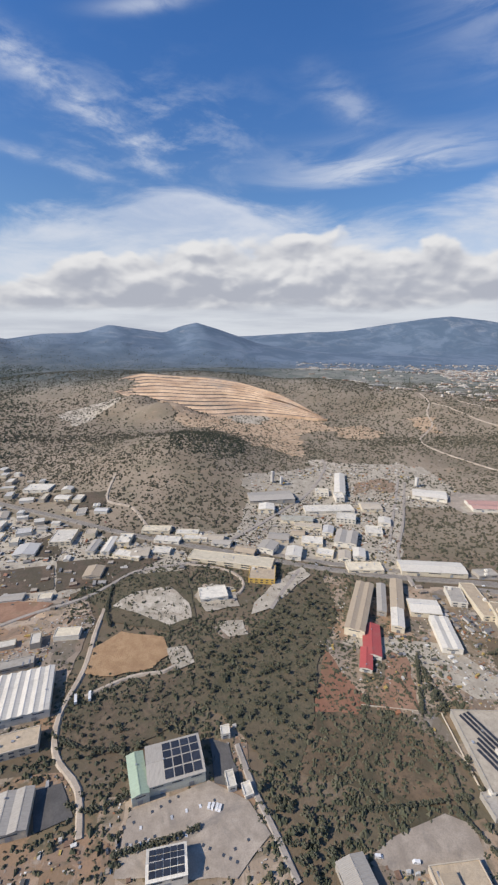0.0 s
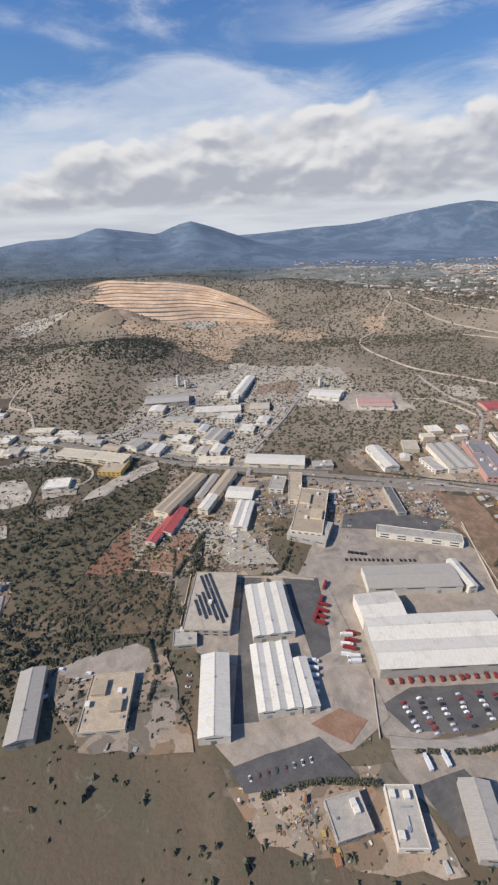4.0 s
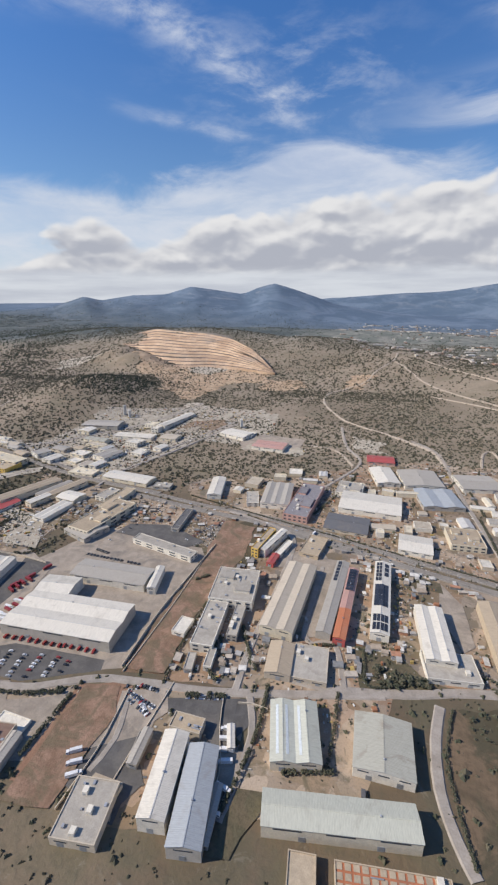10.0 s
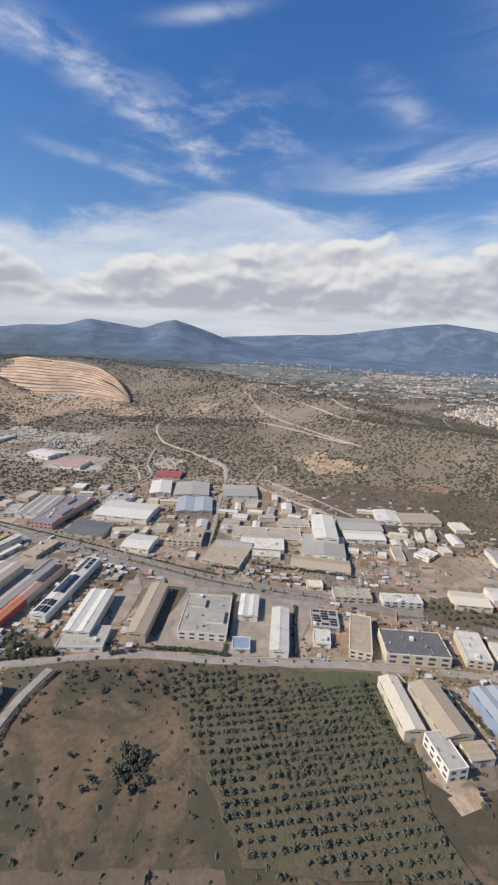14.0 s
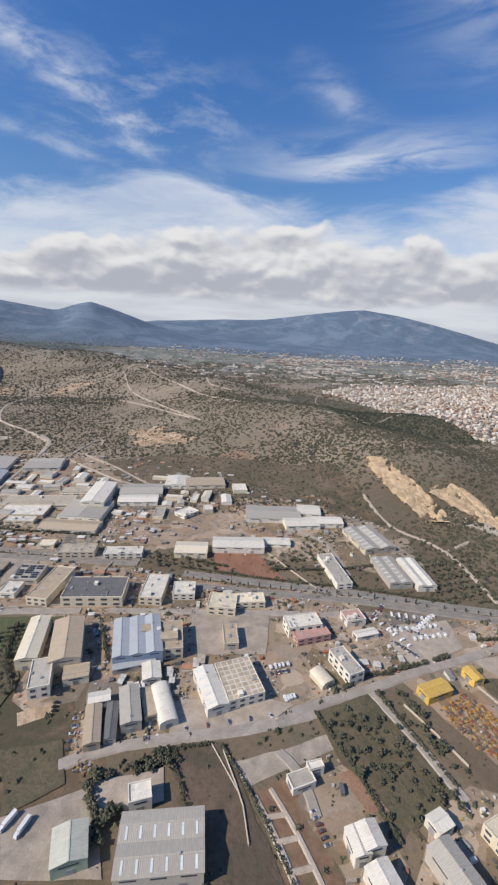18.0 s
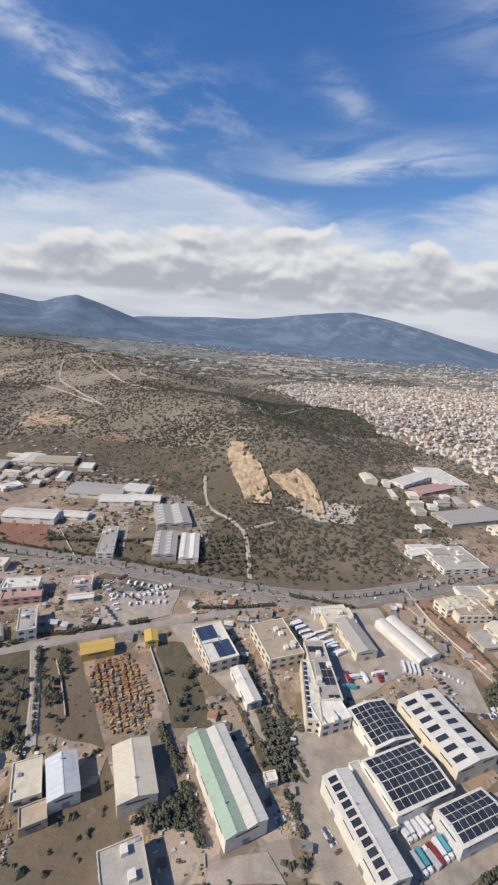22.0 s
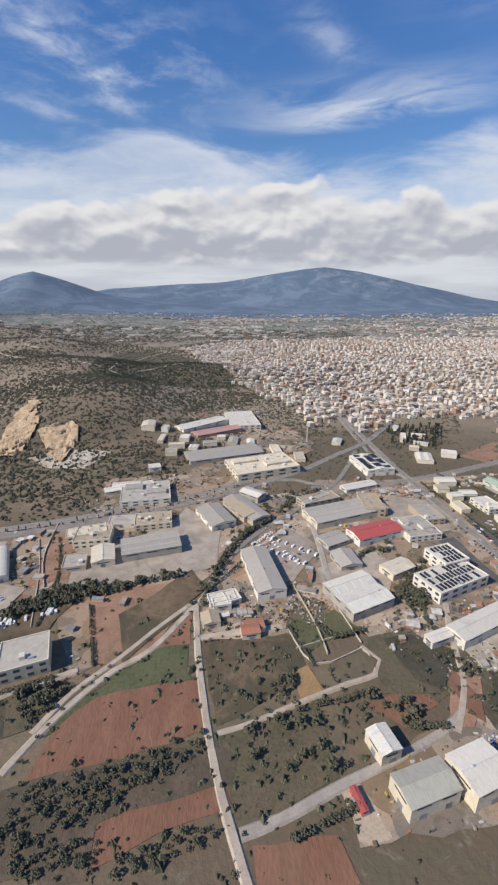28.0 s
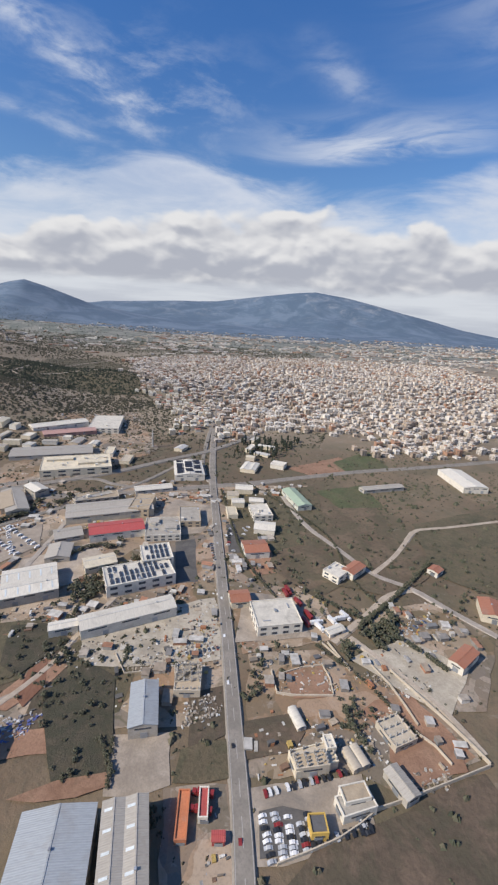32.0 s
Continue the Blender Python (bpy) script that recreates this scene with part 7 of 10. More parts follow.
area("lot", 1057.8, 116.7, 1086.8, 144.5, 1095.7, 120, 1079.4, 96.2, 1056.6, 93.1)
area("lot", 1092.6, 104.7, 1122.5, 124.2, 1135.7, 107.4, 1124.3, 85.2, 1096.9, 75)
area("lot", 1162.1, 186.6, 1194.1, 176.2, 1183.1, 139.3, 1150.6, 128.6, 1147.7, 148)
area("redbrown", 1131.4, 39.2, 1140.7, 36.1, 1127.6, 17, 1120.1, 17.4)
area("darkgreen", 1104.4, 57.6, 1123.6, 63, 1133.2, 47.2, 1122.4, 30, 1102.1, 31)
area("dry", 997.4, 76.7, 1027.9, 108.2, 1037.2, 94.1, 1025.2, 75.2, 1005, 48.6)
area("darkgreen", 1184.5, -5.7, 1201.4, -4.2, 1199.6, 7.7, 1185.8, 4.1)
area("dark", 1206.5, 1.5, 1221.9, 5.9, 1222.5, 16.9, 1205.5, 13.7)
area("redbrown", 1223.3, 22.5, 1237.7, 23.7, 1236.6, 37.7, 1220.6, 33.4)
area("redbrown", 1254, 11.9, 1274.3, 9.9, 1273.1, -2.7, 1255.3, -7.5, 1249.9, 0.7)
area("paleyard", 1248.5, 40.8, 1276.7, 53.8, 1294.5, 35.9, 1277.5, 16.2, 1261.9, 27.6)
area("lot", 1202.7, 48.9, 1234.9, 52.8, 1234.1, 78.9, 1207.1, 82.3)
area("brown", 1254.3, 140.1, 1303.6, 158.3, 1317.2, 106.3, 1281.9, 80.6, 1255.8, 88.7)
area("darkgreen", 1323.5, 159.6, 1403.7, 192.1, 1335.3, 82.4, 1311.3, 100.7)
area("paleyard", 1136.5, 60.5, 1193.6, 77.5, 1197.1, 39.9, 1177.9, 36.8, 1146.7, 36.2)
area("pit", -90.4, 200.5, -92.7, 220.5, -80.1, 236.1, -52.1, 231.8, -45.3, 217.2, -53.6, 205.7, -74.1, 198.8)
area("white", -93.5, 262.3, -82, 279.6, -58.4, 287.8, -40.8, 267.6, -36.8, 252, -50.5, 242.7, -71.6, 253.5)
area("white", -19.2, 247.2, -2.2, 251, 1.6, 237.2, -11.1, 233.9)
area("white", -48.5, 221.9, -36.9, 224.8, -30, 211.1, -40.4, 204.1)
area("paleyard", -38, 278.1, -26.7, 293.6, -9.1, 289.5, -4.4, 266.5, -27.8, 258.7)
area("paleyard", 3.6, 257.5, 15.7, 264.4, 52.5, 310.7, 47.2, 323.6, 24.2, 301, 5.7, 270.5)
area("dark", -159.7, 323.8, -70.6, 329.2, -92.2, 302.2, -106.3, 290.1, -140.4, 279.2)
area("redbrown", -162.4, 244.2, -147, 247, -136.4, 265.5, -176.3, 269)
area("dark", -198.8, 309.1, -159.3, 317.6, -144, 282.8, -178.2, 272.4)
area("dark", -195.5, 358.7, -184.4, 374.9, -158.9, 333.2, -181, 328.7)
area("dark", -238.3, 461.5, -161.2, 465.3, -153.3, 420.4, -192.9, 429.5)
area("lot", -46.3, 129.6, -15.8, 142.9, 1.3, 135.2, 10, 123.1, -2.8, 108.7, -46.4, 107.7)
area("tarmac", -17.5, 162.7, -8, 160.2, -1.1, 139.7, -13.3, 141.8)
area("tarmac", -89.6, 137.6, -77.7, 140.1, -67.9, 127.2, -80.4, 121.1)
area("darkgreen", 475.2, 141, 540.2, 147.3, 562.5, 139.7, 591.6, 108.3, 591.4, 84, 601, 62.4, 525.1, 59.2)
area("green", 553.1, 143.1, 582.4, 140.8, 588.8, 120.1, 568.2, 125.6)
area("brown", 546.9, 415.6, 613.8, 437, 702.8, 418, 769, 390.5, 797.4, 329.9, 748.1, 313.7, 654.4, 318.9, 590.9, 325.4)
area("tarmac", 132.3, 76.6, 167.7, 88.6, 181.2, 74.4, 139.2, 68.4)
area("tarmac", 201.6, 72.1, 220.3, 77.9, 231.9, 61.4, 210.5, 57.1)
area("redbrown", 259.2, 96.7, 277.4, 100.3, 274.3, 75.1, 267.5, 54.7, 260.4, 53.2, 260, 75.9)
area("redbrown", 164.8, 93.4, 177.9, 100.2, 188.5, 95.3, 179.9, 85.9)
area("darkgreen", 344.5, 73.9, 355.5, 75.4, 347.8, 52.6, 339.1, 51.4)
area("lot", 326.9, 85.2, 346.3, 87.7, 344.5, 73.9, 329.6, 72)
area("pond", 1136.4, 23.8, 1146.2, 37.6, 1159.4, 31.2, 1164, 9.5, 1165.5, -2.6, 1150.8, -5.6)
area("pond", 1116.3, 35.7, 1110.4, 56.4, 1123.3, 58.4, 1138.6, 47.5, 1129.2, 38.6, 1124.6, 30.8)
area("red", 1128.9, 21.5, 1127.4, 33.4, 1131.8, 40.1, 1135.9, 27.3, 1132.3, 18.2)
area("redbrown", 1140.6, -9.9, 1152.1, -4.9, 1165.5, -2.6, 1166.6, -6.5, 1148.3, -10.6)
area("dark", 1204.2, 11.6, 1222.5, 16.9, 1225.2, 9.8, 1220.6, 3.3, 1205.1, 0.7)
# dark sheet added under the car rows for the shade between the cars
area("tarmac", 1208.3, -23.6, 1208.7, -13, 1215.3, -11.7, 1222.1, -13.1, 1221, -22)
area("pond", 1259.1, 56.8, 1276.5, 66.2, 1270.5, 50.4, 1262.1, 47)
area("bare", 275.3, 266.4, 301.2, 260.7, 304.1, 217.5, 296.6, 187.8, 294.2, 146.7, 294.7, 113.2, 274, 111.4, 274.4, 152.4, 277.3, 190.9)
area("bare", 262, 97.9, 278.2, 101.3, 283.9, 88.5, 282.1, 73.3, 281.2, 49.3, 261.9, 46.8, 262.5, 72.7)
road("asphalt", 5.5, -329.6, 472.2, -274.3, 444.2, -196.4, 409.3, -128.7, 378.0, -70.8, 357.8, -8.1, 342.4, 59.1, 323.2, 121.2, 308.8, 198.8, 298.0)
road("asphalt", 5.5, 176.7, 290.9, 245.6, 277.4, 298.7, 270.7, 337.8, 263.2, 379.7, 248.6, 418.9, 234.8)
road("asphalt", 5.5, 315.3, 264.2, 384.6, 244.7, 452.8, 225.8, 492.6, 215.8, 536.4, 210.4, 584.5, 206.5, 624.3, 204.1)
road("asphalt", 5.5, 662.0, 180.0, 715.0, 172.4, 766.6, 165.6, 813.8, 154.8, 864.3, 144.4, 896.7, 143.0, 954.2, 154.8)
road("asphalt", 5.5, 912.5, 145.6, 942.2, 153.6, 973.8, 163.6, 1007.9, 177.1, 1045.8, 195.8, 1076.0, 214.7, 1110.7, 238.7, 1147.4, 272.2, 1183.6, 304.5, 1228.9, 365.8)
road("asphalt", 5.5, 655.5, 193.3, 711.9, 182.5, 765.6, 173.4, 814.2, 162.1, 866.5, 152.8, 900.4, 152.4, 959.8, 164.2)
road("asphalt", 5.5, 908.8, 153.3, 939.3, 161.8, 971.7, 172.5, 1006.7, 186.9, 1045.8, 206.9, 1077.2, 228.5)
road("asphalt", 4.5, 307.9, 277.7, 380.0, 257.3, 451.1, 235.9, 492.3, 224.5, 537.3, 217.9, 586.4, 213.1, 626.8, 209.8)
road("asphalt", 4.5, 171.5, 301.8, 242.7, 287.0, 297.1, 281.3, 337.3, 273.0, 380.3, 257.2, 420.5, 242.4)
road("asphalt", 4.5, -72.8, 369.2, -8.4, 353.5, 60.7, 333.5, 124.4, 318.3, 203.9, 306.9)
road("asphalt", 6.0, 1027.8, 169.1, 1079.7, 184.6, 1135.5, 197.7, 1186.6, 213.4, 1215.9, 222.0, 1264.2, 240.6, 1318.7, 260.1, 1390.5, 280.1, 1475.1, 306.7)
road("asphalt", 3.0, 1076.3, 217.8, 1098.3, 219.0, 1114.2, 209.9, 1147.2, 204.3, 1185.9, 214.6)
road("asphalt", 5.0, 1204.6, -31.5, 1204.0, -14.4, 1202.3, 13.6, 1199.6, 55.2, 1196.4, 95.8, 1192.4, 150.7, 1186.9, 227.5, 1183.8, 319.8, 1182.1, 442.7, 1186.7, 572.9)
road("concrete", 3.5, 195.4, 87.4, 215.6, 86.2, 234.6, 88.7, 250.4, 95.8, 266.5, 103.0, 289.5, 106.7, 314.5, 109.5, 342.7, 115.4, 370.1, 122.3, 397.5, 129.3)
road("concrete", 4.0, 355.5, 127.0, 379.2, 127.1, 410.9, 134.0, 432.0, 140.5, 466.0, 146.7, 500.9, 147.6, 535.1, 150.1, 569.4, 153.7, 603.1, 154.6)
road("concrete", 4.0, 618.1, 155.1, 648.3, 154.8, 684.4, 154.7, 720.2, 154.2, 749.7, 153.5)
road("concrete", 4.0, 623.6, 68.5, 641.3, 75.0, 661.8, 78.6, 691.7, 82.6, 720.9, 90.0)
road("concrete", 4.0, 704.2, 84.8, 718.7, 92.5, 737.8, 98.8, 758.4, 106.2, 773.2, 111.9, 800.2, 119.9, 830.0, 129.7, 856.2, 137.7)
road("concrete", 3.5, 424.3, 68.5, 419.9, 78.5, 416.5, 93.8, 417.4, 113.1, 421.2, 130.2)
road("concrete", 2.5, 338.2, 112.7, 343.9, 95.5, 342.6, 79.4, 341.1, 61.7)
road("dirt", 1.9, 921.1, 20.9, 938.8, 26.4, 955.1, 33.6, 973.4, 41.1, 988.8, 47.4)
road("dirt", 1.8, 981.9, 22.5, 990.0, 37.5, 1003.4, 52.1, 1015.7, 67.2, 1031.0, 83.9)
road("dirt", 2.0, 977.9, 10.1, 983.3, 20.9, 991.7, 33.6, 1002.3, 46.1, 1015.6, 56.3, 1030.0, 78.5, 1039.9, 93.9, 1058.0, 119.2, 1088.4, 154.5)
road("dirt", 2.1, 1051.2, -21.0, 1047.4, -9.7, 1042.7, 5.8, 1038.5, 25.7, 1034.5, 52.4, 1031.9, 80.3)
road("dirt", 1.2, 1042.5, 19.6, 1054.7, 22.8, 1071.1, 29.3, 1091.2, 36.3, 1101.9, 39.5, 1105.6, 45.8, 1100.7, 53.2)
road("concrete", 2.3, 1048.9, -8.5, 1060.6, -5.3, 1078.1, 1.6, 1097.6, 8.5, 1115.4, 15.7, 1127.0, 23.0)
road("dirt", 2.2, 1034.7, 61.3, 1050.2, 63.6, 1069.8, 65.9)
road("concrete", 2.0, -4.0, 160.3, 3.7, 139.8, 10.2, 127.0, 19.1, 107.8)
road("concrete", 2.5, 17.7, 264.5, 27.4, 285.7, 44.2, 318.9)
road("concrete", 2.0, 283.5, 101.5, 289.9, 79.0, 287.2, 64.3)
road("concrete", 3.0, -15.0, 365.5, 7.7, 393.9, 39.4, 436.1, 78.9, 494.5, 111.0, 578.3, 113.7, 618.2)
road("concrete", 2.5, 136.4, 370.0, 166.4, 447.1, 200.6, 534.4)
road("dirt", 2.0, -93.6, 379.1, -121.6, 425.0, -155.0, 445.2, -163.3, 506.7)
road("concrete", 2.5, 273.4, 282.3, 316.7, 267.1)
road("dirt", 2.0, 308.3, 463.7, 347.0, 454.9, 370.2, 412.8)
road("dirt", 2.0, 418.8, 518.5, 465.4, 466.6)
road("dirt", 2.0, 847.9, 162.8, 846.9, 211.5, 838.3, 236.2, 816.8, 263.6, 810.6, 318.2)
road("dirt", 1.6, 841.7, 223.4, 870.5, 238.7)
road("concrete", 3.0, 478.9, 247.4, 475.4, 292.7, 468.7, 366.2, 462.0, 467.9, 436.2, 506.6)
road("dirt", 2.5, 510.5, 438.9, 557.8, 398.1, 591.7, 362.2, 612.9, 341.3)
road("dirt", 2.0, 504.7, 416.3, 579.7, 352.9, 620.8, 340.1)
road("concrete", 3.0, 721.5, 226.5, 734.5, 254.7, 754.1, 239.3, 760.8, 217.9, 763.7, 193.2)
road("concrete", 3.0, 1240.0, 198.7, 1249.7, 154.6, 1264.6, 124.1, 1277.0, 100.2, 1293.4, 87.7, 1305.5, 70.9, 1318.1, 54.7)
road("dirt", 2.5, 1277.0, 100.2, 1296.7, 119.6, 1318.5, 147.6, 1324.0, 151.7, 1349.7, 157.3, 1388.7, 168.1)
road("dirt", 2.5, 1243.8, 49.7, 1263.8, 67.7, 1279.9, 82.7, 1293.4, 87.7)
road("dirt", 2.0, 1251.9, 53.2, 1264.8, 35.4, 1275.1, 19.4, 1281.4, 2.4)
road("concrete", 2.5, 131.5, 295.2, 135.0, 342.0, 163.9, 411.7, 204.4, 521.7)
road("concrete", 2.5, 334.1, 293.2, 343.2, 344.5, 376.8, 421.7, 359.3, 471.8, 348.3, 542.4)
road("concrete", 3.0, 746.7, 103.1, 757.8, 79.4, 764.6, 60.6, 767.1, 54.4)
road("concrete", 3.0, 703.8, 73.0, 710.9, 63.9, 713.7, 50.3)
road("concrete", 3.0, 316.7, 267.1, 334.6, 248.3, 333.9, 182.4, 330.5, 140.5, 331.0, 113.2)
road("concrete", 2.5, 359.1, 222.1, 356.8, 155.5, 372.6, 154.9, 379.5, 127.8)
road("dirt", 1.0, 693.9, 57.3, 700.2, 43.9, 706.4, 26.7)
road("dirt", 1.0, 699.3, 59.7, 706.8, 45.4, 714.3, 26.4)
road("dirt", 0.9, 696.9, 50.8, 703.3, 51.5)
road("dirt", 0.9, 699.9, 43.6, 707.2, 45.0)
road("dirt", 0.9, 703.1, 35.9, 710.0, 37.1)
road("dirt", 0.9, 705.8, 29.3, 712.8, 30.3)
road("asphalt", 3.0, 1176.5, 302.2, 1177.8, 363.8, 1183.8, 470.9, 1203.0, 581.8, 1247.0, 722.4, 1282.1, 808.9)
road("asphalt", 2.5, 1176.5, 302.2, 1176.9, 259.6, 1185.4, 221.9, 1210.1, 215.8, 1244.2, 231.7)
road("dirt", 2.0, 1147.7, 76.1, 1139.9, 55.8, 1134.3, 36.5, 1126.7, 23.1, 1121, 15.4)
road("asphalt", 3.0, 1033.7, 80.2, 1042.6, 107.4, 1062.4, 139.3, 1099.6, 176.9, 1133.4, 217.4, 1164.8, 278.7)
road("concrete", 2.5, 1098.9, 172.8, 1099.3, 137.4, 1098.1, 109.4, 1096.9, 75)
road("concrete", 2.5, -160.8, 241.4, -144.9, 254.2, -116.9, 272.1, -102, 290.2, -89, 307.2, -59.2, 318.8, -41.2, 325.5)
road("dirt", 2.0, -62.7, 119.5, -70.2, 137.9, -85.5, 152.5, -92.9, 173, -92, 204.7, -96.2, 235.7, -98.3, 259)
road("dirt", 1.6, -50.2, 321.3, -16.8, 314.8, -2.7, 299.1, -4.7, 283.8, -15, 277.3)
road("dirt", 1.4, -84.8, 185.2, -64.8, 199, -46.8, 203.8, -41.1, 208.4)
road("dirt", 2.5, 464.9, 430.2, 457.1, 475.3, 433.1, 501.4, 403.4, 529.4, 375.1, 550.3, 344.7, 583.1, 312.1, 664.7, 308.7, 732.7, 335.1, 778.5, 373.7, 838.9, 391.4, 911.7, 427.2, 992.1, 440, 1078.8)
road("dirt", 2.2, 432.1, 981.7, 480, 831, 513.7, 757.3, 569.3, 676.6, 614.5, 611.2, 642.2, 566.4)
road("dirt", 1.8, 572.5, 1039.7, 621.7, 981, 646.1, 818.8, 687.7, 782.1)
road("dirt", 1.8, 500.7, 437.1, 511, 481.3, 521.8, 489.3, 524.7, 469.5)
road("dirt", 2.0, 494.3, 995.1, 586.5, 814.2, 634.1, 738.8, 702.5, 681.2)
road("dirt", 1.8, 482.2, 735.4, 540.7, 682.8, 583.3, 637.3, 629, 583.2)
road("dirt", 1.8, 816.2, 580.3, 854.6, 573, 889.4, 542.3)
road("dirt", 1.8, 876.5, 561.4, 869.9, 827.8, 904.2, 995.5)
road("dirt", 1.8, 908.6, 572.1, 940.3, 615.5, 974.7, 643.5)

hall("flat", "grey", "grey", -131.7, 205.7, 18.7, 19.6, 7.0, 3.0)
hall("g1", "tan", "beige", -120.9, 303.8, 2.5, 13.7, 16.0, 3.0)
hall("g6", "white", "white", -115.8, 182.8, 18.3, 28.3, 30.9, 5.0)
hall("flat", "tan", "beige", -106.4, 156.1, 18.3, 21.7, 10.5, 4.0)
hall("g2", "grey", "beige", -91.2, 126.6, 15.1, 13.4, 16.7, 4.0)
hall("g1", "green", "greenwhite", -46.0, 141.6, 21.7, 7.0, 19.2, 5.0)
hall("g1", "grey", "greenwhite", -31.3, 148.1, 16.8, 24.1, 18.9, 5.5, "solar=near")
hall("g1", "white", "white", -27.9, 110.8, 10.6, 14.2, 10.1, 4.5, "solar=full")
hall("flat", "white", "white", -24.5, 278.5, 12.8, 20.2, 14.8, 3.0)
hall("flat", "cream", "cream", -13.1, 327.1, -13.2, 72.4, 15.1, 4.0)
hall("flat", "white", "white", -9.9, 165.4, 11.0, 4.3, 4.9, 3.0)
hall("flat", "white", "white", -6.4, 142.2, 15.7, 3.7, 7.3, 3.0)
hall("flat", "white", "white", 0.9, 138.9, 19.6, 3.9, 5.8, 2.0)
hall("flat", "tan", "yellow", 13.0, 307.4, -4.9, 20.8, 21.2, 4.0)
hall("g1", "grey", "grey", 27.8, 464.9, 8.1, 51.8, 26.9, 4.0)
hall("g1", "grey", "grey", 42.9, 98.2, 16.8, 11.0, 33.2, 4.0)
hall("g1", "red", "white", 72.2, 215.8, -16.4, 7.2, 17.7, 3.0)
hall("flat", "tan", "beige", 77.7, 100.6, 5.9, 19.5, 25.8, 3.0, "clutter")
hall("g1", "red", "white", 80.1, 232.5, -14.0, 11.0, 29.8, 3.0)
hall("g2", "tan", "cream", 81.0, 264.9, -21.5, 13.0, 58.3, 6.0)
hall("g1", "grey", "grey", 99.6, 276.3, -15.7, 6.4, 36.0, 4.0)
hall("g1", "white", "cream", 103.5, 252.9, -16.7, 8.2, 23.3, 5.0)
hall("g1", "tan", "cream", 112.0, 279.8, -17.2, 9.0, 38.1, 5.0)
hall("flat", "beige", "grey", 116.6, 157.2, -1.8, 24.4, 41.2, 4.0, "solar=diag")
hall("g1", "white", "white", 118.0, 511.2, -11.5, 12.9, 73.9, 5.0)
hall("g1", "white", "white", 124.2, 103.8, 5.5, 12.9, 37.2, 5.0, "rooflights")
hall("g1", "white", "cream", 126.5, 265.1, -8.5, 20.9, 16.1, 4.0)
hall("g2", "white", "white", 129.4, 237.8, -8.0, 12.3, 31.6, 4.0)
hall("g3", "white", "white", 147.8, 150.8, 9.6, 21.0, 34.5, 5.0)
hall("g3", "white", "white", 150.2, 112.5, 8.3, 18.4, 32.8, 5.0)
hall("g1", "white", "cream", 154.4, 318.4, -5.9, 52.1, 18.0, 4.0)
hall("flat", "grey", "white", 155.7, 278.8, -10.0, 11.4, 20.4, 4.0)
hall("g1", "white", "white", 163.8, 109.5, 10.2, 6.9, 23.5, 4.5)
hall("flat", "tan", "cream", 169.4, 273.6, -3.6, 10.4, 40.8, 4.0)
hall("flat", "grey", "grey", 174.7, 61.8, 15.5, 13.1, 12.1, 3.0)
hall("g1", "grey", "grey", 176.1, 218.9, -19.5, 25.9, 22.7, 4.0)
hall("flat", "tan", "cream", 178.3, 238.6, -11.7, 21.0, 53.8, 6.0, "clutter")
hall("flat", "grey", "white", 194.2, 62.1, 1.1, 10.4, 17.9, 3.0, "clutter")
hall("g1", "white", "white", 205.6, 150.1, 7.3, 22.4, 17.2, 7.0)
hall("g1", "white", "white", 218.4, 477.9, -20.5, 37.7, 24.5, 4.0)
hall("g1", "grey", "grey", 220.0, 61.6, -4.3, 10.5, 22.2, 4.0)
hall("g1", "grey", "white", 228.7, 173.4, 2.1, 51.8, 17.7, 5.0)
hall("g2", "white", "grey", 228.9, 130.1, 3.5, 64.6, 29.1, 7.0)
hall("flat", "darkgrey", "grey", 241.2, 254.6, 3.4, 6.3, 34.6, 3.0)
hall("flat", "brown", "beige", 243.3, 59.5, 8.0, 13.7, 20.0, 4.0)
hall("flat", "white", "white", 244.0, 72.5, -2.2, 14.6, 5.5, 1.5)
hall("flat", "grey", "white", 245.7, 212.5, -13.1, 52.7, 8.5, 4.0)
hall("g1", "white", "white", 247.7, 319.3, 11.4, 12.6, 40.3, 5.0)
hall("g1", "grey", "grey", 251.8, 59.7, 5.0, 4.9, 16.0, 4.0)
hall("g1", "white", "white", 258.2, 176.0, 11.0, 5.3, 22.3, 5.0)
hall("g2", "pink", "white", 270.3, 446.7, -5.6, 38.7, 26.1, 4.0)
hall("flat", "grey", "white", 286.7, 305.8, 15.8, 10.6, 22.8, 4.0)
hall("flat", "white", "white", 291.4, 143.2, -4.4, 7.5, 11.8, 3.0)
hall("g1", "tan", "cream", 297.2, 61.5, -2.0, 11.7, 2.9, 2.5)
hall("g1", "grey", "grey", 302.5, 77.0, 2.0, 4.0, 14.9, 3.0)
hall("flat", "grey", "grey", 304.8, 121.9, 8.8, 4.1, 10.4, 2.5)
hall("flat", "grey", "white", 305.9, 147.5, 4.0, 11.9, 33.8, 5.0, "clutter")
hall("g3", "grey", "white", 307.0, 318.7, 4.5, 25.3, 46.1, 5.0)
hall("flat", "grey", "white", 309.6, 181.2, 5.5, 26.2, 31.1, 6.0, "clutter")
hall("flat", "grey", "white", 313.7, 126.2, 5.2, 4.0, 11.9, 3.0)
hall("flat", "tan", "yellow", 314.4, 236.2, -11.7, 5.2, 31.5, 7.0)
hall("flat", "tan", "beige", 317.2, 90.3, -0.0, 13.5, 7.1, 4.0, "clutter")
hall("g1", "white", "white", 318.0, 68.2, 7.8, 9.8, 31.3, 7.0)
hall("flat", "grey", "grey", 318.7, 157.1, 3.8, 5.7, 30.6, 4.0, "clutter")
hall("g1", "white", "white", 321.0, 238.6, -17.4, 5.1, 33.0, 6.0)
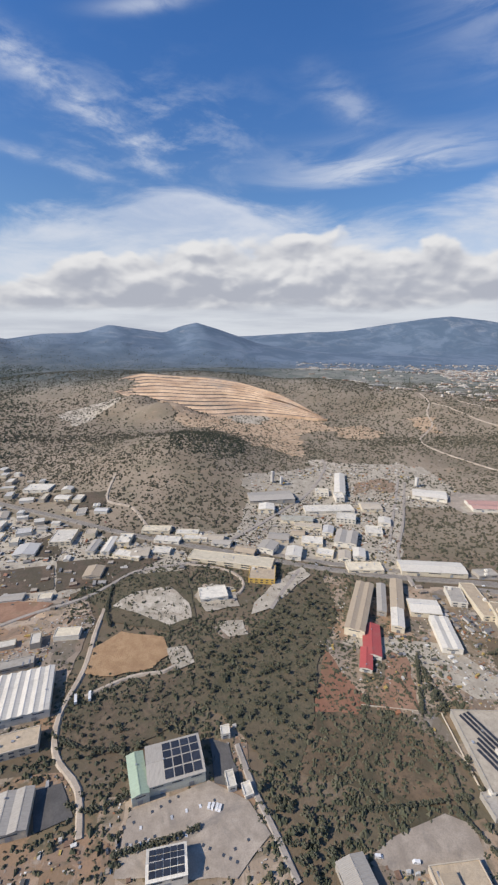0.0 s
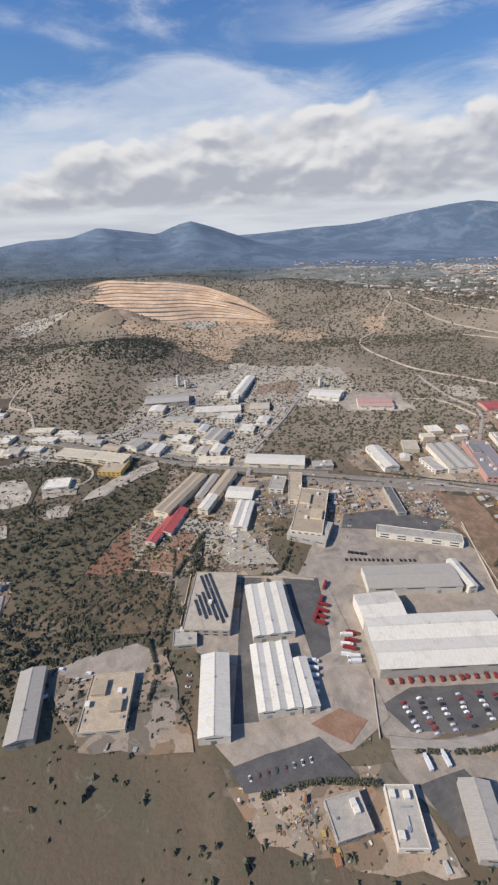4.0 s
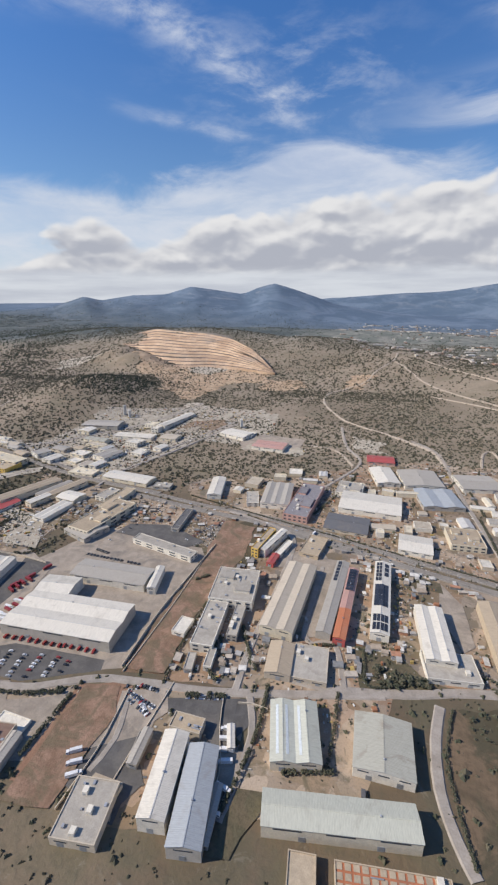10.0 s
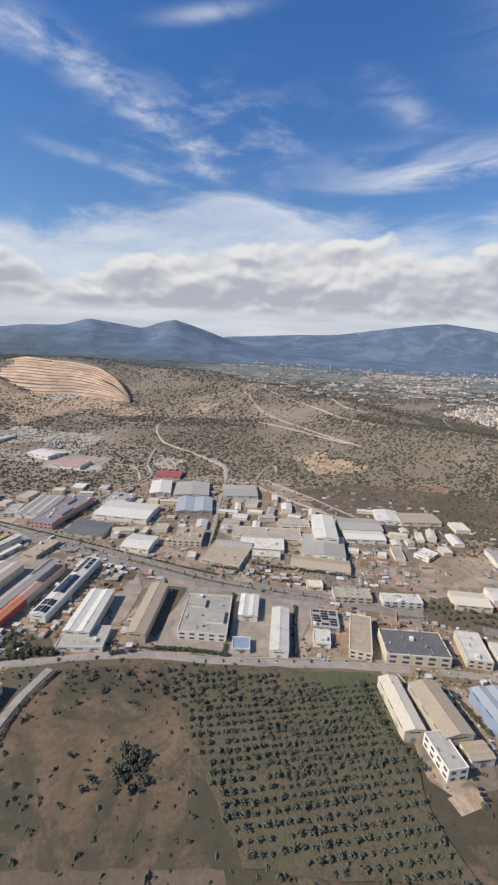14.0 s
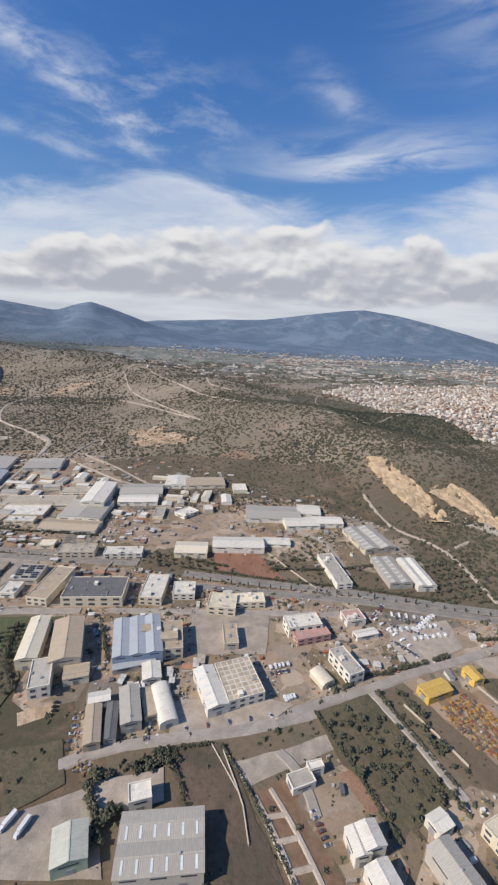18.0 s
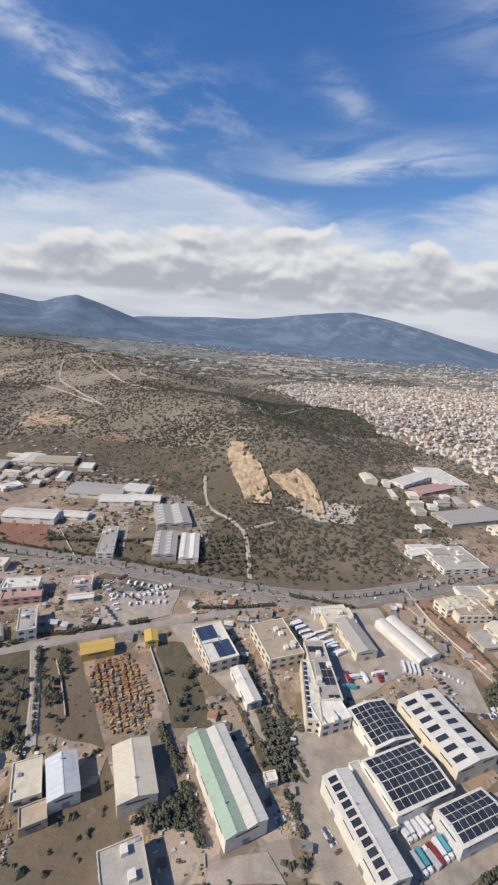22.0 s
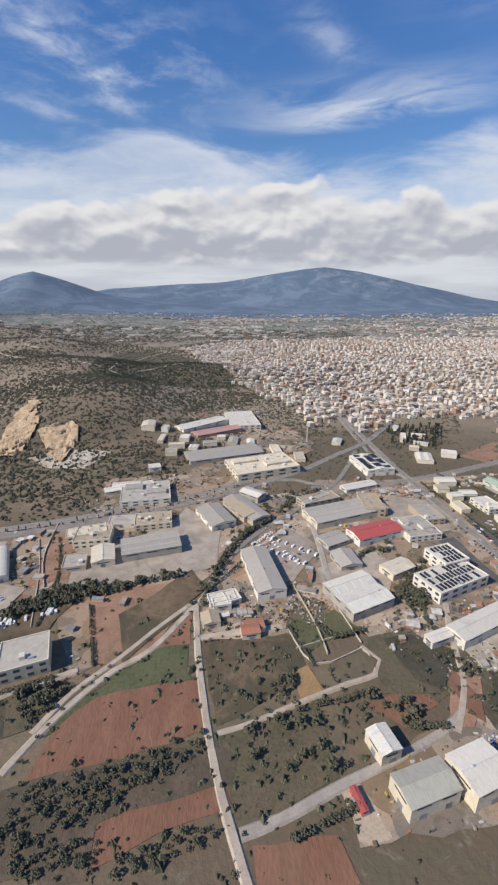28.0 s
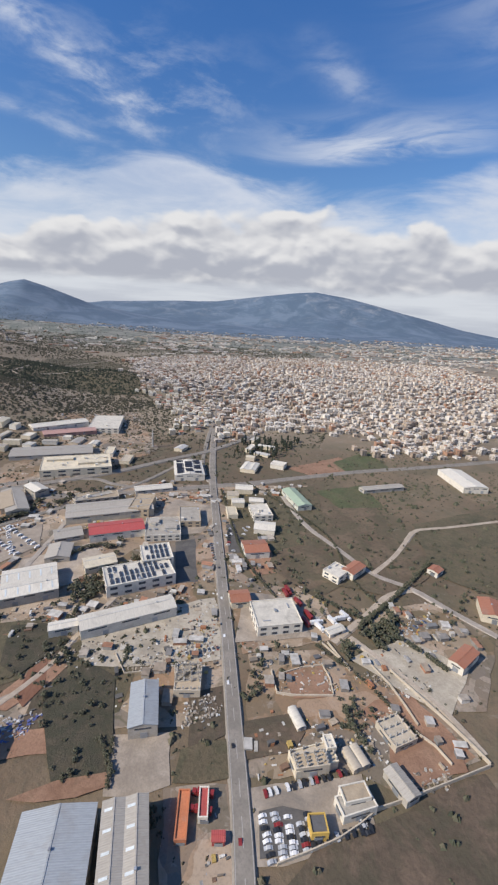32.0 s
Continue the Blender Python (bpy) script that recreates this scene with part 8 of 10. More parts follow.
hall("g1", "red", "red", 325.1, 218.7, -8.8, 5.0, 12.5, 3.0)
hall("flat", "white", "white", 329.8, 234.5, -15.7, 4.6, 20.2, 3.0)
hall("g1", "bluegrey", "grey", 331.0, 65.4, 9.7, 11.7, 33.8, 6.0)
hall("flat", "pinkblue", "pink", 333.1, 311.0, -6.2, 20.5, 65.8, 6.0, "clutter")
hall("g1", "white", "white", 336.3, 90.6, 18.7, 2.9, 10.1, 3.0)
hall("g1", "grey", "grey", 338.3, 62.7, 3.8, 3.0, 19.3, 2.5)
hall("g2", "beige", "cream", 344.2, 182.0, -4.6, 18.2, 62.9, 6.0)
hall("g1", "tan", "beige", 347.6, 134.5, 3.0, 12.4, 19.9, 4.0)
hall("flat", "tan", "tan", 350.2, 242.9, -10.5, 13.9, 25.9, 3.0)
hall("flat", "grey", "beige", 362.4, 136.5, 2.5, 17.0, 21.4, 3.0)
hall("g1", "grey", "grey", 369.3, 190.3, -5.1, 8.0, 68.8, 5.0, "solar=farleft")
hall("flat", "grey", "white", 370.1, 349.9, -5.6, 23.2, 27.4, 4.0, "clutter")
hall("flat", "tan", "tan", 371.1, 54.2, 6.1, 9.0, 11.2, 3.0)
hall("g1", "darkgrey", "beige", 371.4, 282.3, -4.8, 33.7, 26.0, 3.0)
hall("g1", "orange", "red", 375.6, 165.9, -4.3, 6.4, 24.0, 5.0)
hall("g1", "pink", "beige", 378.0, 198.3, -4.3, 6.4, 40.6, 5.0, "solar=orange")
hall("g1", "greenwhite", "cream", 381.2, 72.0, 9.9, 52.7, 11.6, 6.0)
hall("g1", "white", "white", 388.9, 321.2, -3.3, 50.9, 35.5, 5.0)
hall("g1", "greendirt", "white", 396.1, 102.2, 0.4, 22.6, 24.0, 5.0)
hall("g1", "white", "white", 396.6, 197.0, -2.4, 9.8, 67.9, 5.0, "solar=patches")
hall("g1", "red", "pink", 398.1, 433.8, 2.7, 28.9, 21.0, 3.0)
hall("flat", "orange", "tan", 398.9, 57.8, 7.5, 35.4, 10.3, 3.0, "lattice")
hall("g1", "white", "white", 401.2, 388.8, 12.6, 21.9, 40.7, 4.0)
hall("g1", "white", "white", 421.1, 262.9, -4.7, 23.1, 22.9, 4.0)
hall("g2", "white", "white", 422.9, 171.4, 3.4, 14.6, 39.9, 6.0)
hall("flat", "grey", "white", 428.3, 152.2, 7.2, 24.7, 17.2, 3.0)
hall("g1", "grey", "white", 435.2, 390.1, 8.8, 36.6, 40.6, 4.0)
hall("g2", "bluegrey", "grey", 446.9, 348.4, 9.8, 34.5, 37.2, 4.0)
hall("g1", "tan", "tan", 455.7, 179.3, 0.9, 10.7, 49.5, 6.0)
hall("flat", "tan", "cream", 456.8, 280.4, 3.2, 23.6, 25.5, 5.0, "clutter")
hall("g1", "grey", "white", 486.9, 393.3, 9.5, 36.0, 34.1, 4.0)
hall("flat", "grey", "white", 490.8, 179.3, 2.2, 27.4, 36.4, 5.0, "clutter")
hall("flat", "tan", "beige", 491.5, 257.1, -12.4, 31.6, 31.7, 3.0)
hall("flat", "blue", "white", 513.8, 158.9, 4.8, 9.6, 9.4, 3.0)
hall("g2", "white", "white", 515.0, 192.5, 0.9, 11.5, 22.0, 4.0)
hall("flat", "white", "tan", 517.4, 280.2, 1.4, 36.8, 25.2, 3.0)
hall("g1", "white", "white", 534.5, 171.8, -0.2, 10.1, 37.3, 5.0)
hall("flat", "white", "white", 544.7, 324.0, 7.8, 26.5, 14.2, 2.0)
hall("flat", "white", "white", 558.2, 170.7, -2.3, 9.6, 11.7, 3.0)
hall("flat", "grey", "grey", 561.1, 187.4, -0.4, 16.2, 17.3, 3.0, "solar=rows")
hall("g1", "tan", "white", 563.3, 253.0, -4.2, 43.5, 17.7, 3.0)
hall("g1", "grey", "white", 567.2, 278.7, -3.3, 33.7, 36.2, 5.0)
hall("g1", "white", "white", 570.0, 306.3, 0.6, 19.2, 47.7, 9.0)
hall("flat", "tan", "cream", 580.1, 174.3, -8.6, 12.0, 32.4, 5.0)
hall("g1", "cream", "cream", 590.3, 127.0, 9.9, 9.3, 29.8, 6.0)
hall("flat", "grey", "white", 602.7, 104.9, 15.8, 8.6, 16.7, 6.0)
hall("g1", "grey", "grey", 602.8, 327.9, 5.5, 38.6, 25.7, 4.0)
hall("g1", "white", "white", 604.0, 305.4, 4.9, 34.1, 17.4, 4.0)
hall("g1", "tan", "beige", 606.8, 125.2, 14.5, 13.8, 29.2, 7.0)
hall("flat", "darkgrey", "cream", 607.6, 168.3, 1.7, 33.7, 20.1, 6.0, "frame")
hall("g2", "tan", "cream", 616.7, 108.1, 13.9, 10.6, 8.0, 4.0)
hall("g1", "white", "white", 630.8, 94.3, 13.5, 8.6, 5.3, 4.0)
hall("g1", "tan", "tan", 631.8, 81.9, 13.5, 6.0, 17.3, 4.0)
hall("g1", "white", "white", 633.4, 350.7, 0.0, 22.5, 27.5, 4.0)
hall("g1", "greenwhite", "green", 637.4, 41.5, 16.2, 10.0, 10.7, 5.0)
hall("g1", "darkgrey", "grey", 638.2, 84.4, 9.2, 4.5, 16.4, 3.0)
hall("g3", "bluegrey", "blue", 639.6, 127.8, 12.0, 22.7, 26.9, 7.0)
hall("g1", "bluegrey", "grey", 640.6, 114.5, 16.2, 19.1, 5.1, 3.0)
hall("flat", "white", "cream", 640.6, 171.9, -3.9, 12.9, 23.6, 5.0)
hall("g1", "grey", "grey", 644.3, 90.0, 14.9, 7.9, 18.3, 5.0)
hall("g1", "white", "white", 649.7, 108.5, 12.0, 8.1, 9.9, 4.0)
hall("flat", "tan", "beige", 649.9, 128.6, 7.1, 23.1, 20.0, 6.0, "clutter")
hall("flat", "tan", "tan", 651.6, 93.1, 18.2, 6.0, 14.9, 3.0)
hall("flat", "white", "white", 655.1, 55.9, 13.6, 7.4, 6.2, 5.0)
hall("arch1", "white", "white", 657.7, 92.4, 19.8, 7.5, 19.7, 5.0)
hall("flat", "white", "white", 658.0, 171.6, 0.9, 12.9, 12.5, 4.0, "clutter")
hall("g1", "cream", "cream", 658.2, 220.1, -0.8, 22.6, 16.0, 4.0)
hall("g1", "tan", "cream", 660.6, 349.4, 6.5, 38.1, 22.8, 4.0)
hall("g1", "white", "white", 676.5, 99.0, 19.7, 9.1, 22.2, 5.0, "rooflights")
hall("flat", "cream", "cream", 680.9, 158.6, -6.4, 15.8, 13.1, 5.0)
hall("flat", "tan", "beige", 685.3, 132.6, 4.3, 7.2, 14.1, 4.0, "clutter")
hall("flat", "white", "white", 689.0, 103.4, 17.6, 16.4, 21.5, 5.0, "lattice")
hall("g1", "white", "white", 691.2, 226.8, 0.4, 36.7, 15.3, 5.0)
hall("flat", "cream", "cream", 696.0, 162.7, 3.9, 18.1, 9.0, 4.0)
hall("g1", "white", "white", 719.6, 233.6, -2.1, 20.1, 10.3, 3.0)
hall("g1", "grey", "white", 721.8, 281.1, -1.7, 45.9, 26.1, 4.0)
hall("flat", "white", "white", 723.7, 141.0, 11.6, 18.6, 9.8, 6.0, "clutter")
hall("g1", "white", "white", 724.1, 40.8, 9.5, 5.4, 8.0, 5.0)
hall("flat", "pink", "pink", 727.2, 134.4, 14.8, 18.8, 7.9, 4.0)
hall("arch1", "cream", "cream", 727.3, 107.1, 27.4, 7.1, 9.4, 4.0)
hall("g1", "white", "white", 728.2, 41.8, 12.0, 6.8, 7.4, 6.0)
hall("g1", "white", "white", 729.2, 30.8, 17.4, 7.9, 9.4, 5.0)
hall("flat", "grey", "white", 739.7, 112.9, 20.7, 8.0, 16.9, 6.0, "clutter")
hall("g1", "white", "white", 743.0, 264.3, 5.4, 27.8, 16.4, 4.0)
hall("g1", "white", "white", 752.8, 46.5, 22.8, 6.5, 5.8, 4.0)
hall("g1", "white", "white", 753.2, 286.8, -5.6, 19.4, 18.9, 4.0)
hall("flat", "pink", "white", 753.2, 148.4, 11.4, 11.1, 9.0, 4.0, "clutter")
hall("g1", "grey", "grey", 753.8, 25.4, 20.1, 8.7, 30.6, 6.0)
hall("flat", "grey", "white", 754.1, 196.2, 8.5, 10.1, 36.3, 4.0, "clutter")
hall("g1", "white", "white", 756.6, 136.0, 15.5, 12.9, 4.8, 3.0)
hall("g1", "white", "white", 766.3, 266.9, 0.6, 21.9, 13.3, 4.0)
hall("flat", "cream", "cream", 772.3, 40.4, 21.3, 8.7, 12.7, 5.0)
hall("g1", "yellow", "yellow", 776.4, 99.2, 19.6, 13.9, 7.2, 4.0)
hall("flat", "tan", "tan", 777.9, 31.7, 24.5, 7.6, 6.2, 3.0)
hall("g1", "bluewhite", "white", 782.8, 41.8, 23.9, 9.2, 14.2, 5.0, "rooflights")
hall("g2", "grey", "beige", 790.6, 238.6, 13.3, 25.4, 34.6, 4.0, "rooflights")
hall("g2", "grey", "grey", 792.0, 195.4, 4.8, 15.2, 31.7, 4.0, "rooflights")
hall("g1", "yellow", "yellow", 798.7, 107.5, 14.4, 5.8, 7.8, 4.0)
hall("g1", "cream", "cream", 804.9, 43.5, 18.5, 12.2, 19.3, 6.0)
hall("flat", "grey", "beige", 807.8, 17.5, 22.4, 12.3, 12.9, 5.0)
hall("g2", "white", "white", 808.2, 193.5, 2.7, 12.3, 33.0, 4.0, "rooflights")
hall("flat", "white", "cream", 828.7, 103.0, 22.5, 13.9, 24.4, 6.0, "solar=blue")
hall("g2", "green", "white", 834.2, 42.3, 24.0, 13.7, 34.1, 6.0, "solar=none")
hall("g1", "white", "white", 842.3, 81.3, 20.7, 6.2, 19.0, 4.0)
hall("flat", "tan", "cream", 857.7, 106.6, 18.2, 17.2, 24.4, 6.0, "clutter")
hall("g1", "white", "white", 875.8, 28.6, 18.6, 10.0, 30.7, 7.0, "solar=left")
hall("flat", "grey", "white", 882.4, 38.9, 18.1, 4.0, 21.4, 4.0)
hall("flat", "cream", "cream", 892.1, 126.3, 7.1, 16.4, 11.7, 5.0, "clutter")
hall("g1", "white", "white", 892.9, 63.2, 18.8, 17.1, 17.4, 6.0, "solar=full")
hall("g1", "white", "white", 895.3, 43.2, 20.3, 23.7, 18.1, 6.5, "solar=full")
hall("g1", "grey", "cream", 897.3, 112.6, 12.9, 10.9, 23.8, 5.0)
hall("g1", "white", "greywhite", 911.4, 31.3, 19.8, 20.2, 11.1, 6.0, "solar=full")
hall("g1", "white", "cream", 917.7, 61.8, 19.6, 19.5, 29.9, 7.0, "solar=check")
hall("flat", "white", "cream", 923.0, 8.7, 13.0, 20.8, 9.1, 4.0)
hall("arch2", "white", "white", 924.4, 114.3, 24.1, 14.6, 29.6, 5.0)
hall("flat", "white", "white", 930.0, 18.7, 18.8, 7.6, 2.5, 3.0)
hall("flat", "grey", "beige", 966.0, 115.5, 10.9, 11.8, 12.0, 3.0)
hall("flat", "grey", "cream", 967.9, 51.9, 18.8, 17.6, 15.7, 6.0)
hall("flat", "tan", "cream", 969.2, 139.1, 5.2, 20.2, 15.8, 5.0, "frame")
hall("g1", "white", "white", 973.6, 207.2, 8.9, 20.1, 12.2, 3.0)
hall("g1", "white", "white", 975.7, 205.3, 21.4, 34.3, 7.7, 3.0)
hall("g1", "cream", "cream", 979.5, 120.1, 14.8, 11.9, 15.7, 4.0)
hall("flat", "grey", "white", 989.5, 195.1, 8.8, 33.6, 29.2, 4.0, "clutter")
hall("flat", "tan", "cream", 1000.7, 156.6, 8.0, 22.4, 14.7, 4.0, "clutter")
hall("g3", "grey", "grey", 1003.8, 127.9, 14.3, 31.7, 16.6, 5.0)
hall("g1", "white", "white", 1021.2, 347.6, 38.8, 55.9, 16.5, 4.0)
hall("g1", "pink", "pink", 1037.2, 331.5, 28.5, 49.9, 15.8, 3.0)
hall("g1", "tan", "cream", 1038.7, 69.8, 12.9, 7.5, 7.5, 3.0)
hall("g1", "grey", "white", 1039.1, 160.4, -64.6, 26.8, 16.3, 4.0)
hall("flat", "white", "white", 1043.6, 83.1, 15.2, 12.6, 7.1, 3.0)
hall("g1", "grey", "grey", 1044.5, 270.1, 17.2, 65.9, 24.6, 4.0)
hall("flat", "white", "white", 1048.3, 83.5, 21.2, 6.7, 7.5, 3.0)
hall("g1", "tile", "cream", 1055.7, 62.1, 7.0, 7.7, 5.8, 3.0)
hall("g1", "tan", "beige", 1057.2, 170.3, -61.1, 27.1, 14.9, 4.0)
hall("g1", "grey", "beige", 1058.8, 169.6, 30.6, 13.3, 36.7, 4.0)
hall("flat", "white", "white", 1063.9, 369.9, 7.7, 31.2, 56.5, 5.0)
hall("g1", "grey", "white", 1063.9, 101.2, 10.8, 14.0, 36.6, 5.0)
hall("g1", "white", "grey", 1064.6, 188.8, -41.5, 16.5, 9.5, 5.0)
hall("flat", "cream", "cream", 1075.3, 239.9, 17.9, 52.7, 33.7, 6.0, "clutter")
hall("g1", "red", "red", 1082.6, -2.8, 14.5, 1.9, 6.6, 2.0)
hall("g1", "white", "cream", 1094.5, 11.5, 15.9, 7.2, 8.8, 5.0, "rooflights")
hall("g1", "greendirt", "cream", 1101.7, -1.9, 14.8, 16.7, 9.5, 6.0, "dirty")
hall("g1", "grey", "grey", 1107.3, 130.2, 25.0, 15.1, 11.8, 3.0)
hall("g2", "white", "grey", 1107.3, 81.5, 23.0, 23.4, 22.9, 5.0, "rooflights")
hall("flat", "tan", "beige", 1109.2, 180.3, 20.0, 27.6, 11.7, 4.0)
hall("g1", "grey", "grey", 1109.7, 110.6, 10.9, 12.1, 14.5, 3.0)
hall("g1", "white", "cream", 1119.0, 0.8, 17.8, 14.3, 12.0, 7.0)
hall("g2", "grey", "cream", 1123.0, 161.4, 18.5, 52.8, 19.6, 5.0)
hall("g1", "white", "white", 1132.8, 53.5, 18.9, 11.1, 4.8, 4.0)
hall("g1", "red", "white", 1133.7, 135.4, 18.5, 30.8, 14.0, 5.0)
hall("g1", "cream", "cream", 1133.8, 100.8, 25.6, 15.6, 9.7, 4.0)
hall("flat", "tan", "tan", 1142.3, 169.2, -2.5, 12.9, 22.8, 6.0)
hall("g1", "white", "white", 1143.9, 201.2, 18.7, 27.1, 9.1, 3.0)
hall("flat", "white", "white", 1156.0, 89.2, -67.9, 16.6, 32.3, 6.0, "solar=rows")
hall("g1", "white", "white", 1157.4, 60.8, 23.5, 39.4, 9.4, 5.0)
hall("g1", "bluegrey", "grey", 1158.8, -25.8, 7.2, 17.8, 20.8, 6.0)
hall("flat", "grey", "white", 1160.2, 139.3, 8.4, 20.5, 22.2, 4.0, "clutter")
hall("flat", "white", "white", 1161.8, 105.5, -73.2, 15.4, 15.4, 7.0, "solar=rows")
hall("g1", "white", "white", 1166.2, 240.3, 8.9, 23.5, 34.2, 5.0, "solar=rows")
hall("g1", "bluegrey", "grey", 1172.4, 16.3, 8.4, 9.0, 16.9, 5.0)
hall("flat", "grey", "tan", 1174.8, 156.8, 6.0, 13.2, 21.6, 4.0)
hall("g2", "grey", "grey", 1175.6, -25.1, 10.2, 11.3, 23.6, 6.5, "rooflights")
hall("flat", "tan", "beige", 1185.8, 28.6, -0.1, 9.2, 11.6, 3.0, "frame")
hall("g1", "tile", "cream", 1205.2, 75.0, 9.0, 9.1, 8.9, 3.5)
hall("g1", "tile", "white", 1214.9, 119.2, 9.1, 13.7, 13.4, 4.0)
hall("flat", "white", "white", 1220.6, 62.2, 9.2, 19.6, 16.7, 5.0)
hall("flat", "white", "white", 1221.1, 166.2, 9.2, 12.8, 17.9, 4.0, "clutter")
hall("arch1", "white", "white", 1223.1, 14.1, 17.2, 3.1, 7.8, 3.0)
hall("flat", "darkgrey", "yellow", 1223.8, -17.6, 2.5, 4.6, 4.7, 3.0)
hall("flat", "tan", "beige", 1224.7, -1.8, 7.4, 10.3, 4.4, 4.0, "frame")
hall("flat", "white", "white", 1231.5, 3.9, 7.5, 2.9, 4.4, 4.0)
hall("flat", "tan", "white", 1235.4, -10.7, 10.5, 7.8, 4.5, 4.0)
hall("arch2", "beige", "beige", 1239.2, 0.9, 19.4, 6.0, 6.7, 3.0)
hall("g1", "green", "greenwhite", 1249.0, 190.3, 15.0, 10.6, 30.6, 4.0)
hall("g1", "grey", "grey", 1250.2, -7.2, 23.4, 4.9, 9.3, 3.0)
hall("flat", "beige", "beige", 1254.8, 9.0, 21.2, 8.7, 9.7, 2.5, "frame")
hall("flat", "white", "white", 1256.6, 97.5, -47.4, 9.7, 11.6, 4.0)
hall("g1", "tile", "white", 1266.3, 100.2, -47.2, 7.1, 12.5, 4.0)
hall("g1", "tile", "white", 1293.9, 39.6, -53.1, 6.0, 13.8, 4.0)
hall("g1", "tile", "white", 1312.1, 102.5, -52.4, 5.9, 6.6, 3.0)
hall("g1", "grey", "grey", 1322.5, 218.1, 15.7, 37.6, 7.4, 3.0)
hall("g1", "tile", "cream", 1323.3, 69.7, -20.2, 9.8, 13.5, 4.0)
hall("g1", "white", "white", 1400.4, 239.8, 1.8, 21.4, 42.2, 5.0)

hall("flat", "white", "white", 90.8, 439.0, 3.0, 53.8, 17.0, 3.5)
hall("g1", "white", "cream", 22.0, 436.4, -3.3, 17.1, 17.7, 4.0)
hall("g1", "greendirt", "cream", 52.9, 412.5, -6.8, 32.7, 12.4, 3.5)
hall("flat", "beige", "cream", 62.5, 398.5, -9.5, 27.4, 8.8, 3.0)
hall("g2", "grey", "white", 95.4, 371.8, -18.0, 20.4, 27.7, 4.5)
hall("g1", "grey", "white", 19.8, 351.8, -23.2, 15.2, 16.6, 5.0)
hall("g1", "white", "white", 42.4, 343.4, -11.8, 13.7, 17.9, 4.0)
hall("flat", "white", "cream", 62.1, 367.8, -9.3, 19.9, 15.2, 3.0)
hall("flat", "white", "white", 105.0, 416.2, -13.6, 20.0, 15.5, 5.0)
hall("g1", "beige", "cream", 139.1, 445.8, -1.5, 22.3, 19.4, 3.5)
hall("flat", "white", "white", 126.8, 389.8, -10.3, 16.2, 16.6, 3.0)
hall("flat", "cream", "cream", 99.3, 321.2, -1.0, 29.4, 13.4, 3.0)
hall("flat", "white", "white", 221.8, 483.9, -10.1, 38.6, 17.4, 2.5)
hall("flat", "grey", "grey", 195.4, 311.1, 5.7, 17.1, 10.3, 3.0)
hall("g1", "tan", "cream", 50.5, 382.0, -8.4, 12.9, 10.7, 3.0)
hall("g1", "greywhite", "white", 81.3, 389.4, -14.7, 10.2, 16.3, 3.5)
hall("g1", "grey", "beige", 31.0, 373.3, -10.4, 19.9, 13.3, 3.0)
hall("flat", "white", "white", 108.4, 469.4, -1.1, 10.0, 17.6, 6.0)
hall("flat", "cream", "white", 91.4, 486.4, -6.8, 15.3, 15.2, 4.0)
hall("g1", "white", "white", 143.4, 409.1, -14.8, 12.1, 14.9, 3.5)
hall("flat", "white", "cream", 70.6, 345.8, -16.8, 15.2, 11.8, 3.0)
hall("g1", "beige", "white", 87.1, 341.3, -11.9, 10.6, 13.8, 3.0)
hall("g1", "white", "white", 100.4, 343.5, -13.0, 10.7, 16.3, 3.5)
hall("g1", "tan", "beige", -0.5, 345.4, -17.7, 18.1, 11.5, 3.0)
hall("flat", "white", "white", -72.4, 359.5, -9.2, 23.8, 9.2, 3.0)
hall("flat", "white", "cream", -47.3, 364.6, -2.3, 22.4, 9.6, 3.0)
hall("g1", "grey", "white", -22.6, 357.8, -11.4, 17.7, 9.2, 3.0)
hall("flat", "white", "cream", -101.1, 331.4, -15.3, 25.0, 10.0, 3.0)
silo(5.0, 15.0, 32.8, 512.8)
silo(4.0, 11.0, 43.6, 507.7)
silo(4.5, 12.0, 215, 509.4)
hall("flat", "grey", "grey", 105.8, 134.0, 7.3, 11.8, 10.0, 2.5)
hall("flat", "grey", "grey", 301.7, 76.6, 6.2, 3.7, 12.4, 2.5)
hall("flat", "beige", "cream", 520.6, 297.7, 4.1, 58.6, 21.3, 3.0)
hall("flat", "beige", "beige", 544.2, 324.9, 6.5, 27.6, 12.1, 3.0)
hall("g1", "grey", "white", 496.2, 272.8, -3.4, 28.7, 10.5, 3.0)
hall("flat", "white", "cream", 522.1, 261.3, 1.8, 21.9, 8.9, 3.0)
hall("flat", "beige", "beige", 581.1, 215.6, 3.3, 24.5, 11.5, 4.0, "frame")
hall("flat", "cream", "cream", 557.2, 224.3, 3.1, 11.0, 8.2, 3.0)
hall("flat", "white", "white", 612.6, 214.1, 3.4, 25.4, 9.4, 4.0, "clutter")
hall("flat", "white", "white", 630.2, 350.4, 0.0, 13.9, 19.4, 4.0)
hall("g1", "grey", "grey", 601.6, 329.2, 4.1, 29.3, 18.0, 3.0)
hall("flat", "white", "white", 648.9, 281.6, -42.7, 12.4, 16.1, 3.0)
hall("g2", "grey", "grey", 664.4, 41.0, 3.4, 25.3, 17.2, 6.0, "rooflights")
hall("flat", "grey", "white", 710.0, 61.0, 18.4, 8.9, 5.5, 3.0)
hall("flat", "white", "white", 715.7, 65.1, 12.8, 5.8, 2.9, 4.0)
hall("flat", "white", "cream", 868.9, 77.9, -4.8, 6.0, 30.6, 6.0, "solar=left")
hall("flat", "grey", "cream", 875.7, 88.8, 2.5, 9.3, 33.3, 6.2, "solar=few")
